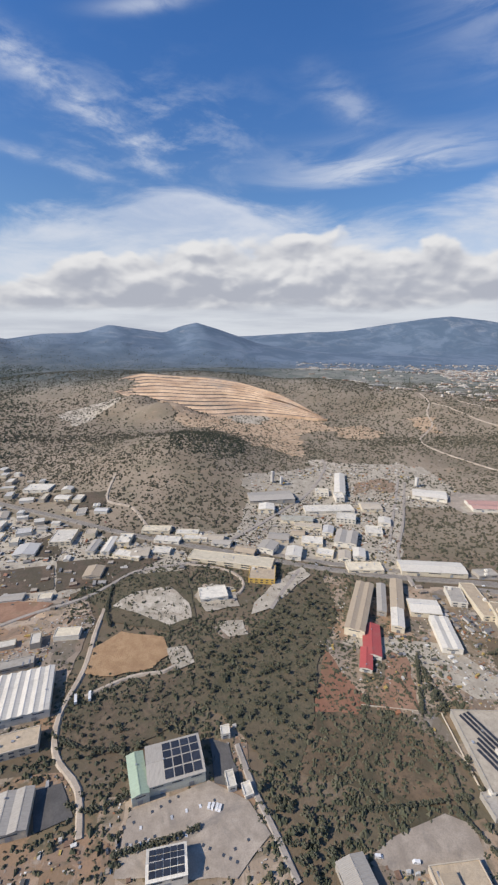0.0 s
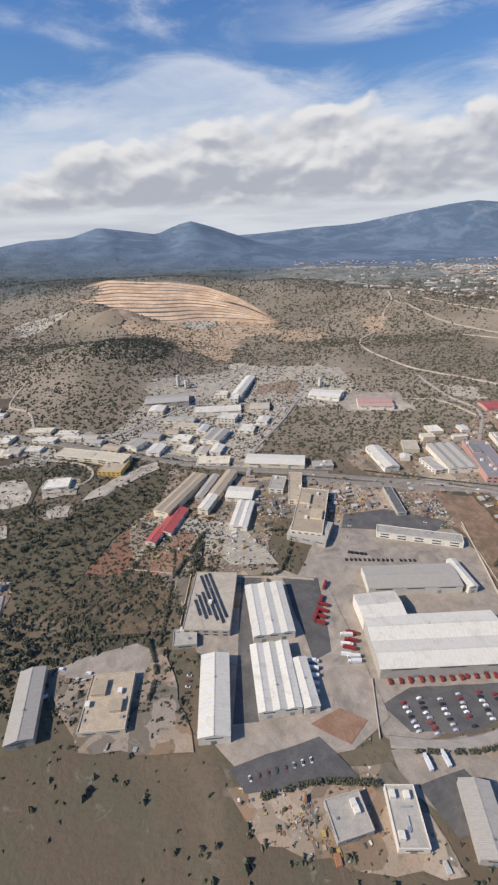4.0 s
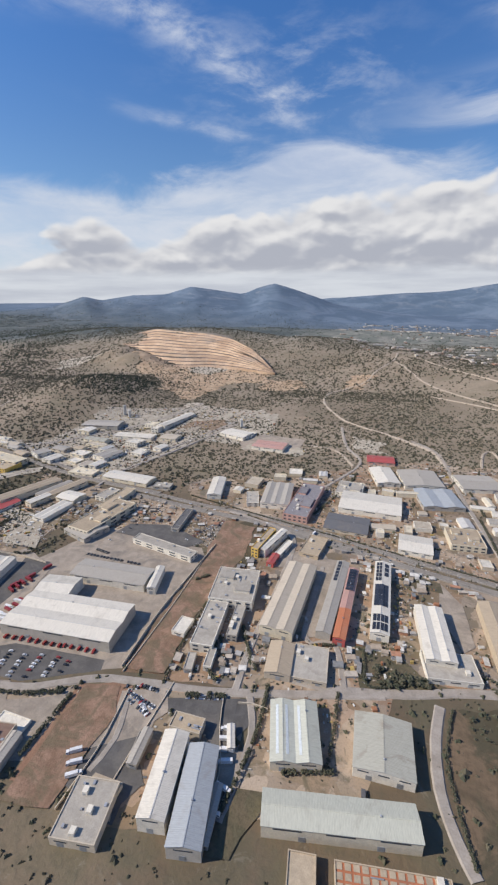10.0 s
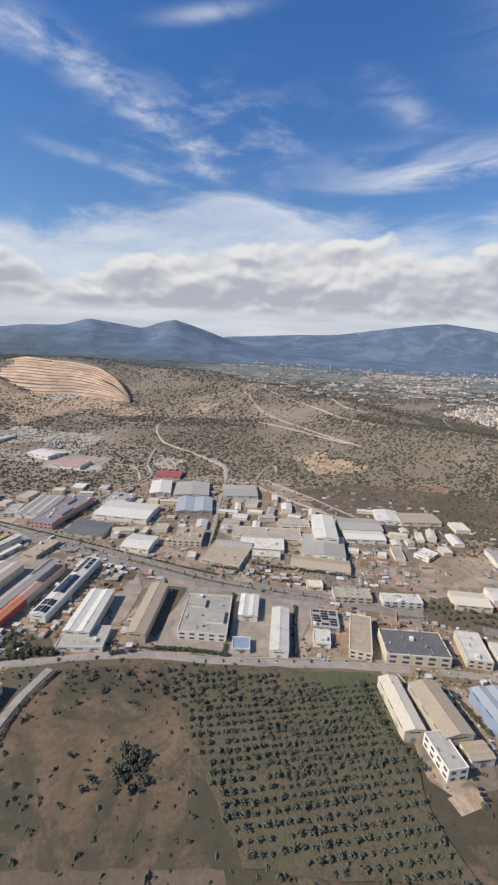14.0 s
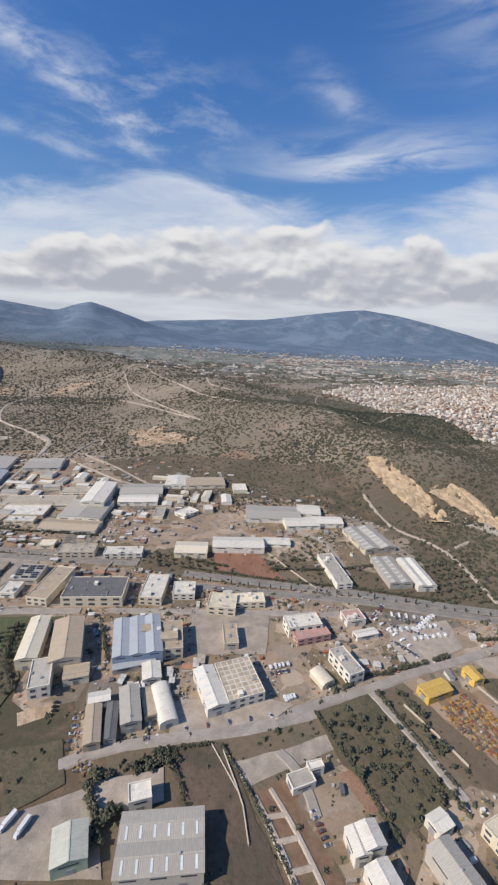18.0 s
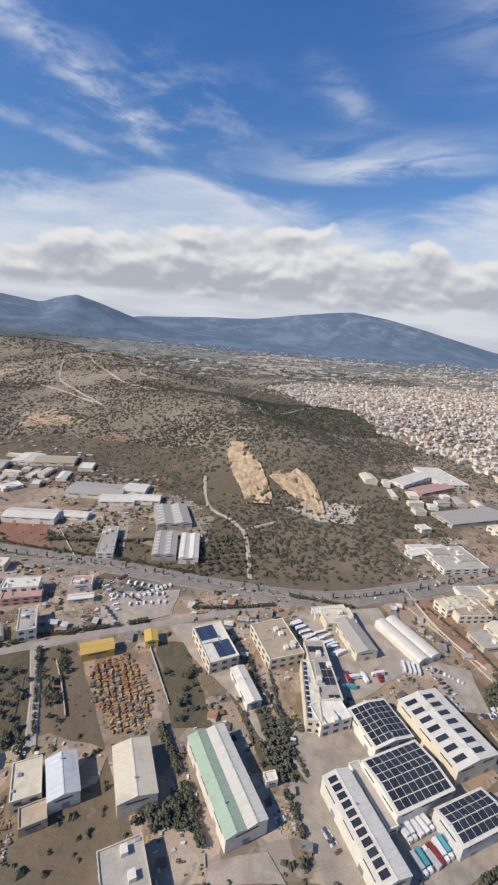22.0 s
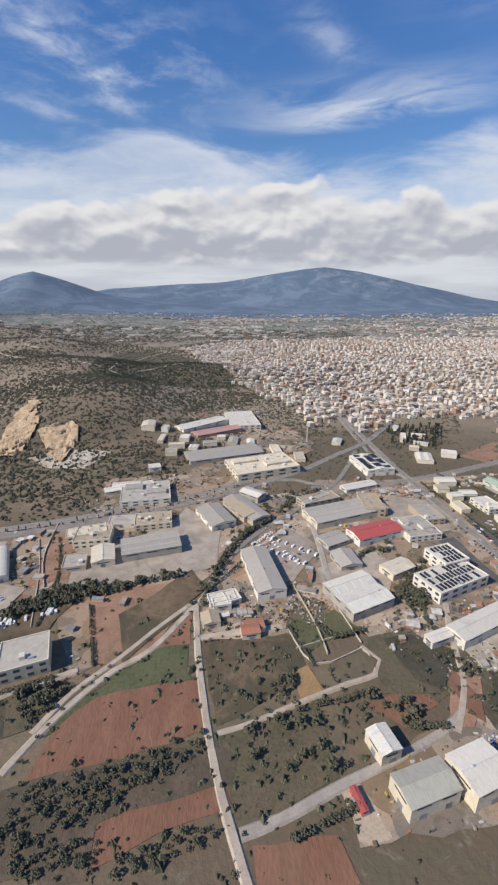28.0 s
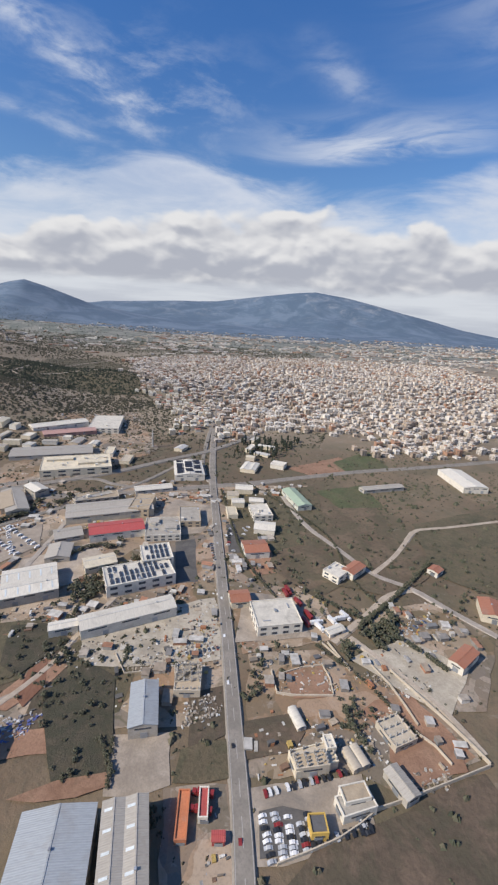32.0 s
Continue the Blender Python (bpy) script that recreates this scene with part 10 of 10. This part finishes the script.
plant("tree", 40, 1.5, 984.6, 5.9, 1027.7, 13.2, 1030.1, 6.5, 992.5, -1.6)
plant("tree", 34, 1.6, 989.3, -7.7, 1012.2, -6.5, 1012.7, -13.6, 992.5, -14.7)
plant("tree", 24, 1.7, 1293.5, 68.6, 1343.8, 107.5, 1334.8, 82.4, 1300.6, 61.3)
plant("tree", 12, 2.2, 1243.1, 46.6, 1268, 57, 1266.9, 47.1, 1242.6, 35.1)
plant("orchard", 460, 1.5, 477.5, 137.2, 538.8, 142.4, 560.6, 135.9, 590.2, 105.5, 589.3, 83.9, 599.2, 62.3, 535.8, 59.7, 523.2, 62.4)
plant("tree", 26, 1.5, 1136.4, 23.8, 1146.2, 37.6, 1159.4, 31.2, 1164, 9.5, 1165.5, -2.6, 1150.8, -5.6)
plant("tree", 12, 1.6, 1116.3, 35.7, 1110.4, 56.4, 1123.3, 58.4, 1138.6, 47.5, 1129.2, 38.6, 1124.6, 30.8)
plant("tree", 16, 2.4, 1256.8, 53.3, 1278, 70.2, 1271.7, 50.4, 1262.1, 47)
plant("tree", 14, 2.2, 1127.6, 79.4, 1136.7, 93.3, 1143, 80, 1134.7, 73.5)
plant("tree", 26, 1.5, 1237.5, 22.6, 1248.4, 25, 1250.9, 13.9, 1243.8, 9.8, 1236.8, 11.8)
plant("tree", 20, 1.6, 1205.3, 20, 1208, 37.3, 1214.7, 40.2, 1211.5, 24.7)
hedge(1.0, 229.0, 301.4, 307.4, 278.7, 379.3, 259.1, 450.6, 239.0, 492.1, 228.6)
hedge(1.0, 652.1, 200.4, 710.3, 187.8, 765.0, 178.5, 814.4, 166.8)
hedge(1.0, 682.1, 75.1, 693.3, 55.4, 706.6, 25.7)
hedge(1.2, 720.9, 89.5, 731.5, 63.5, 738.5, 42.7)
hedge(1.1, 751.2, 98.2, 760.8, 71.9, 766.1, 58.4)
hedge(1.0, 1236.3, 48.0, 1250.2, 31.2, 1262.3, 8.9)
hedge(1.2, 103.9, 217.3, 106.0, 177.8, 109.0, 141.2)
hedge(1.0, 424.3, 71.2, 420.5, 103.5, 425.9, 129.2)
hedge(1.0, 948.2, 142.6, 960.1, 106.9, 964.0, 70.8)
hedge(1.2, 943.1, 30.1, 962.0, 37.2, 980.9, 44.2)
hedge(1.2, 923.9, 15.5, 941.4, 22.4, 957.2, 28.6)
hedge(1.1, 983.2, 82.9, 994.1, 49.1)
hedge(1.1, 1034.8, 85.9, 1039.9, 93.9, 1058.0, 119.2)
hedge(1.1, 1072.2, 65.1, 1079.4, 44.6)
hedge(1.0, 296.9, 108.4, 295.2, 133.4, 296.0, 166.4)
hedge(1.0, 433.1, 150.5, 468.1, 150.9, 496.7, 152.3)
hedge(1.1, 648.1, 67.3, 660.6, 72.9, 677.2, 76.2)
hedge(1.2, 1160.8, 7.4, 1166.9, -2.9)
hedge(1.0, 1164.5, 7.6, 1166.8, -7.2)
hedge(1.2, 661.8, 74.6, 670.5, 54.2, 678.9, 29.9)
hedge(1.0, 852.5, 99.5, 857.0, 65.6, 862.5, 46.7)
hedge(1.0, 93.3, 131.2, 90.9, 176.1, 87.3, 201.0)
hedge(1.1, 1194.1, 206.0, 1209.3, 111.2, 1233.0, 60.1)
hedge(1.0, 1213.8, 223.5, 1259.0, 145.8, 1264.1, 95.2, 1278.3, 60.4)
hedge(1.4, 148.7, 221.8, 163.1, 218.8, 155.3, 183.7, 143.4, 179.3)
hedge(1.5, 91.6, 179.4, 98.7, 203, 103.7, 219.1)
hedge(1.2, 147.6, 175.1, 150.3, 145.7, 151.4, 136.3)
hedge(1.3, 113.5, 124.8, 117.9, 107.5, 118.5, 94.8)
hedge(1.4, 43.9, 132.4, 67.7, 134.4, 94.6, 137.7)
hedge(1.3, 86.8, 133.2, 94.8, 116.9, 94.7, 102.9)
hedge(1.5, 310.5, 105.2, 326.8, 108.8)
hedge(1.2, 377, 124.4, 376.4, 101.2, 374.8, 87.5)
hedge(1.4, 323.3, 153.2, 330.8, 137.2, 337.1, 126.4)
hedge(1.2, 351.5, 143.4, 362, 150, 372.5, 153.1)
hedge(1.3, 313.4, 142.5, 321.9, 124.9)
hedge(1.2, 387.7, 154.3, 389.2, 133.5, 397.9, 133.4)
hedge(1.6, 395.4, 135.3, 405.7, 139, 417.7, 139)
hedge(1.6, 468.3, 151.1, 486.1, 152, 506.6, 151.3)
hedge(1.7, 446, 143.6, 457, 147.3)
hedge(1.4, 543.7, 199.1, 543.1, 174, 543.3, 157.2)
hedge(1.4, 483.5, 240.4, 515.7, 235.2, 545.8, 226.6, 574.5, 221.9)
hedge(1.3, 475.8, 321.1, 476.9, 273.2, 476.8, 247.1)
hedge(1.4, 503.8, 206.6, 505.4, 177.1, 505.2, 151.1)
hedge(1.4, 516.2, 246.5, 548.3, 244.7, 586.6, 240.7)
hedge(1.3, 448.2, 354.8, 473.5, 397.8, 480.6, 328.2)
hedge(1.3, 343.3, 294.1, 369.4, 368.1, 374.5, 393.6)
hedge(2.2, 636.3, 60.9, 640.6, 52.8, 644.6, 43.5)
hedge(1.8, 575, 141.5, 580.8, 118.2, 593.6, 99.2)
hedge(1.6, 617.9, 142.1, 627.2, 118.7)
hedge(1.6, 664.9, 70.6, 661, 69.1, 651.5, 65.5)
hedge(1.6, 761.1, 112.5, 776.5, 116.1, 793.4, 121.7)
hedge(1.5, 736.7, 102.7, 749.1, 109.1, 760.5, 110.8)
hedge(1.4, 712.6, 199, 758.6, 200.3, 808.5, 208.2, 815.5, 188.3)
hedge(1.4, 655.4, 211.3, 671.1, 204.6, 682.5, 201.5)
hedge(1.8, 810.5, 62.9, 821.7, 41.1, 828.1, 25.7)
hedge(1.6, 854.8, 40.1, 858.1, 29, 857.5, 20.7)
hedge(1.5, 816.7, 133.5, 841.6, 135.3, 859.5, 139.1)
hedge(1.5, 870.2, 147.7, 903.2, 140)
hedge(2.0, 926.7, 69.5, 931.7, 57.8, 936.1, 47.4)
hedge(1.6, 907.7, 17.5, 931.1, 26.9, 953, 34.3)
hedge(1.5, 844.2, 98.6, 848.9, 82.8, 857.5, 67.1)
hedge(2.2, 1036.8, 89.9, 1045.6, 119.9, 1059.2, 142.7, 1072.4, 155.4)
hedge(1.8, 1084.5, 65.1, 1090.3, 58.4, 1103.1, 60.9)
hedge(1.6, 1083.7, 173.6, 1097.2, 185.5, 1111.8, 198.4)
hedge(1.7, 1110.3, 103.9, 1120, 116, 1128, 121.1)
hedge(1.6, 1136.3, 80.6, 1133.4, 62.5, 1137.6, 55.9)
hedge(1.4, 1076.8, 27.9, 1089.3, 29.4, 1098.4, 32.4)
hedge(1.6, 1106, 18.1, 1118.2, 17.5)
hedge(1.5, 1063, -10.5, 1072.7, -7.2, 1083.2, -3.7)
hedge(1.7, 1258.9, 60.2, 1281.9, 80.6, 1313.2, 111.6)
hedge(1.5, 1242.4, 79.2, 1255.9, 67.6, 1271.7, 53.7, 1285.2, 35.7)
hedge(1.5, 1240.4, 18.1, 1242, 9.8, 1245.2, 2.4)
hedge(1.6, -100.9, 286.5, -96.4, 259, -89, 241.4)
hedge(1.6, -89, 160.8, -73.8, 155.4, -55.8, 155.8)
hedge(1.5, -71.7, 131.3, -62, 129.4, -48, 136.1)
hedge(1.6, -48.4, 114.3, -28.8, 120.2, -18.6, 124.3)
hedge(1.5, 145.3, 67.4, 164.8, 72.3, 187.2, 72.4)
hedge(1.3, 203.9, 83.5, 230, 84.1, 254, 91.1)
hedge(1.4, 259.4, 94.4, 258, 75.5, 257.6, 61.6)
hedge(1.3, 345.2, 119.5, 345.4, 94.1, 340.8, 64.9)
hedge(1.6, 312.4, 137.8, 314.8, 121.7, 319.8, 116.3)
hedge(1.4, 282.1, 186.1, 288.6, 192.2)
hedge(1.5, 359.6, 83.4, 368.5, 86.5, 377.3, 88.7)
heap("yellow", 468, 774, 98, 791, 99, 799, 81, 796, 69, 782, 74)
heap("pale", 160, 109, 207, 147, 217, 137, 179, 111, 193)
heap("pale", 160, 114, 209, 118, 238, 158, 205, 139, 184)
heap("pale", 200, 244, 246, 250, 281, 275, 278, 274, 242, 254, 237)
heap("metal", 120, 237, 149, 250, 168, 263, 174, 265, 157)
heap("blue", 120, 1128, 15, 1140, 16, 1137, 7, 1129, 4)
heap("pale", 160, 1159, 41, 1177, 45, 1200, 47, 1181, 33, 1161, 34)
heap("pale", 90, 1188, 22, 1201, 22, 1193, 11, 1186, 13)
heap("pale", 80, 1127, 53, 1142, 47, 1141, 34, 1128, 37)
heap("metal", 160, 1067, 116, 1090, 91, 1097, 75, 1081, 72, 1068, 92)
heap("pale", 120, 927, 219, 940, 191, 982, 195, 962, 167, 946, 172)
heap("metal", 140, -39, 120, -3, 135, -3, 112, -21, 108)
heap("pale", 120, -253, 406, -69, 349, -108, 310, -200, 311)
heap("metal", 90, 766, 38, 773, 29, 775, 21, 768, 21)
heap("metal", 90, 884, 31, 897, 31, 901, 24, 891, 18)
heap("pale", 140, 566, 283, 640, 258, 631, 233, 575, 255)
heap("pale", 140, 1222, 12, 1259, 20, 1253, -6, 1233, -4)
heap("pale", 90, 1250, -3, 1269, -1, 1264, -8, 1251, -9)
heap("pale", 120, 405, 250, 466, 245, 469, 227, 418, 236)
heap("metal", 120, 813, 148, 852, 150, 850, 137, 815, 129)
heap("pale", 100, 960, 204, 1016, 212, 1007, 185, 964, 175)
heap("pale", 120, 169, 100, 188, 101, 188, 87, 171, 86)
heap("metal", 90, 282, 76, 286, 83, 293, 75, 287, 68)
heap("pale", 60, 236, 76, 245, 78, 247, 74, 236, 73)
heap("pale", 160, 174.1, 141, 193.7, 142.6, 193.2, 161.4, 179.4, 159.6)
heap("metal", 120, 139.1, 240.3, 161.3, 230.7, 165.6, 257.2, 145.6, 264.9)
heap("pale", 200, 103.9, 208.1, 117.7, 183.8, 143.6, 181.5, 156.8, 202.7, 125, 197.9)
heap("pale", 260, 250.7, 231.7, 276.4, 268.9, 280.4, 232.7, 264.9, 213.8)
heap("pale", 220, 295.1, 144.8, 317.1, 155.3, 303.8, 194.3, 292.8, 180.3)
heap("pale", 240, 512.3, 191, 527.5, 191, 525.7, 171.2, 510, 168.6)
heap("pale", 180, 398.2, 272.6, 448.7, 250, 474.7, 246.7, 463.5, 270.6)
heap("metal", 150, 621.1, 91, 627.9, 91, 636.7, 65.6, 628.8, 65.8)
heap("pale", 150, 656.9, 96.5, 666.2, 99.5, 670, 83.2, 661.4, 80.8)
heap("yellow", 420, 777.4, 88.5, 795.5, 92.6, 805.7, 75.4, 803.6, 60.4, 791.9, 60.1)
heap("metal", 240, 780.4, 82.6, 798, 86.5, 808.5, 62.9, 791.9, 60.1)
heap("metal", 90, 849.5, 34.9, 855.3, 36.7, 858.1, 29, 851.4, 28.9)
heap("pale", 200, 956, 166.4, 1014.9, 199.5, 1013.4, 215, 974.9, 202.2)
heap("pale", 160, 1072.1, 84, 1080.8, 65.3, 1090.1, 68.2, 1084.3, 91.6)
heap("metal", 120, 1056.1, 84.8, 1076.3, 76.1, 1072.3, 65.8, 1057.8, 69.9)
heap("pale", 200, 1161.1, 36.5, 1178.3, 34.1, 1197, 45.7, 1175.5, 54.7)
heap("pale", 180, 1185, 11.5, 1197.6, 15.7, 1195.4, 24.4, 1185.8, 22)
heap("metal", 160, 1177.6, 39.5, 1197, 42.7, 1195.2, 65.7, 1177.4, 58.2)
heap("pale", 120, 1251.4, 35.2, 1276, 30.3, 1275.6, 20.6, 1258.9, 25.1)
heap("pale", 120, -86.7, 259.2, -57.1, 280.5, -41, 254.9, -54.7, 245.3)
heap("pale", 160, -133.5, 230.6, -96.2, 235.7, -108.1, 259, -133.9, 247)
heap("metal", 120, -146.4, 215.8, -119.9, 202.5, -114.9, 220.5, -144.9, 225.5)
heap("pale", 140, 843, 269.3, 892.2, 253.3, 915.6, 268.7, 879.4, 283.7)
heap("metal", 140, 148.4, 63.6, 168, 67.6, 190.3, 58.3, 166.1, 53.5)
heap("pale", 120, 205.6, 79.3, 230.6, 82, 230.5, 73.9, 208.8, 71.5)
heap("pale", 120, 287.6, 63.8, 303.6, 64.2, 304.6, 61.8, 288.1, 60.5)
heap("metal", 150, 1180.6, 51.6, 1194.2, 58.6, 1195.9, 42.7, 1179.7, 39.6)
heap("pale", 120, 1143.5, 33.6, 1141, 53.8, 1152.6, 44.8, 1149.5, 33.7)
heap("metal", 90, 1274.4, 60.7, 1287.2, 66.5, 1292.7, 61.1, 1276.7, 53.8)
heap("pale", 130, 1216.2, 32.1, 1239.4, 40.7, 1240.4, 26.1, 1219.4, 23.6)
small_sheds(60, 12, 125, 298, 177, 291, 299, 271, 338, 269, 321, 230, 274, 224, 191, 231, 132, 242)
small_sheds(50, 12, -306, 435, -53, 345, -49, 312, -103, 294, -137, 272, -207, 279)
small_sheds(90, 4, 211, 326, 310, 363, 524, 441, 698, 377, 626, 207, 530, 214, 382, 250)
small_sheds(60, 4, 387, 238, 500, 215, 625, 207, 604, 157, 535, 152, 426, 142)
small_sheds(60, 4, 283, 200, 318, 251, 422, 237, 402, 132, 343, 117, 296, 111)
small_sheds(40, 0, 577, 210, 753, 158, 887, 148, 852, 96, 747, 103, 642, 72)
small_sheds(50, 0, 513, 348, 634, 387, 772, 314, 817, 188, 668, 221, 566, 234)
small_sheds(50, -15, 1040, 112, 1089, 158, 1116, 218, 1264, 222, 1170, 64, 1122, 48, 1088, 83)
small_sheds(30, -15, 915, 141, 989, 178, 1081, 220, 1059, 133, 1004, 96, 933, 104)
small_sheds(28, 0, 1039, 190, 1185, 204, 1196, 106, 1203, 20, 1180, 20, 1112, 44)
small_sheds(24, 0, 1208, 43, 1262, 72, 1320, 58, 1279, 1, 1240, -3, 1206, -4)
small_sheds(26, -10, 790, 139, 968, 144, 1117, 199, 985, 69, 931, 21, 852, 21)
small_sheds(24, 5, 300.2, 115.3, 322.3, 122, 319.4, 140.7, 297.9, 134.3)
small_sheds(16, 5, 356.6, 129.3, 375.8, 135.1, 377.2, 149.5, 356.7, 143.3)
small_sheds(26, 3, 484.4, 226, 566.2, 217.5, 568.3, 227.3, 516.2, 246.5)
small_sheds(16, 12, 827.3, 54.7, 829.7, 63.7, 837.2, 27.2, 832.8, 25.8)
small_sheds(14, 12, 954.2, 160.2, 986.3, 188.9, 1006.2, 198.5, 972.4, 161.9)
small_sheds(16, 12, 1035.5, 71.2, 1055.5, 73.6, 1053.6, 89, 1037.4, 85.8)
small_sheds(22, 12, 1136.9, 170.9, 1203, 125.7, 1228.2, 166.1, 1169.6, 195.4)
small_sheds(18, 5, 1201.6, 101.1, 1222.6, 102, 1227.3, 153.1, 1201.7, 151.3)
small_sheds(14, 5, 1264.8, 80, 1291.8, 64.8, 1307.2, 54.5, 1269.3, 47.1)
further_cars()
yard_clutter()
joined_growth()
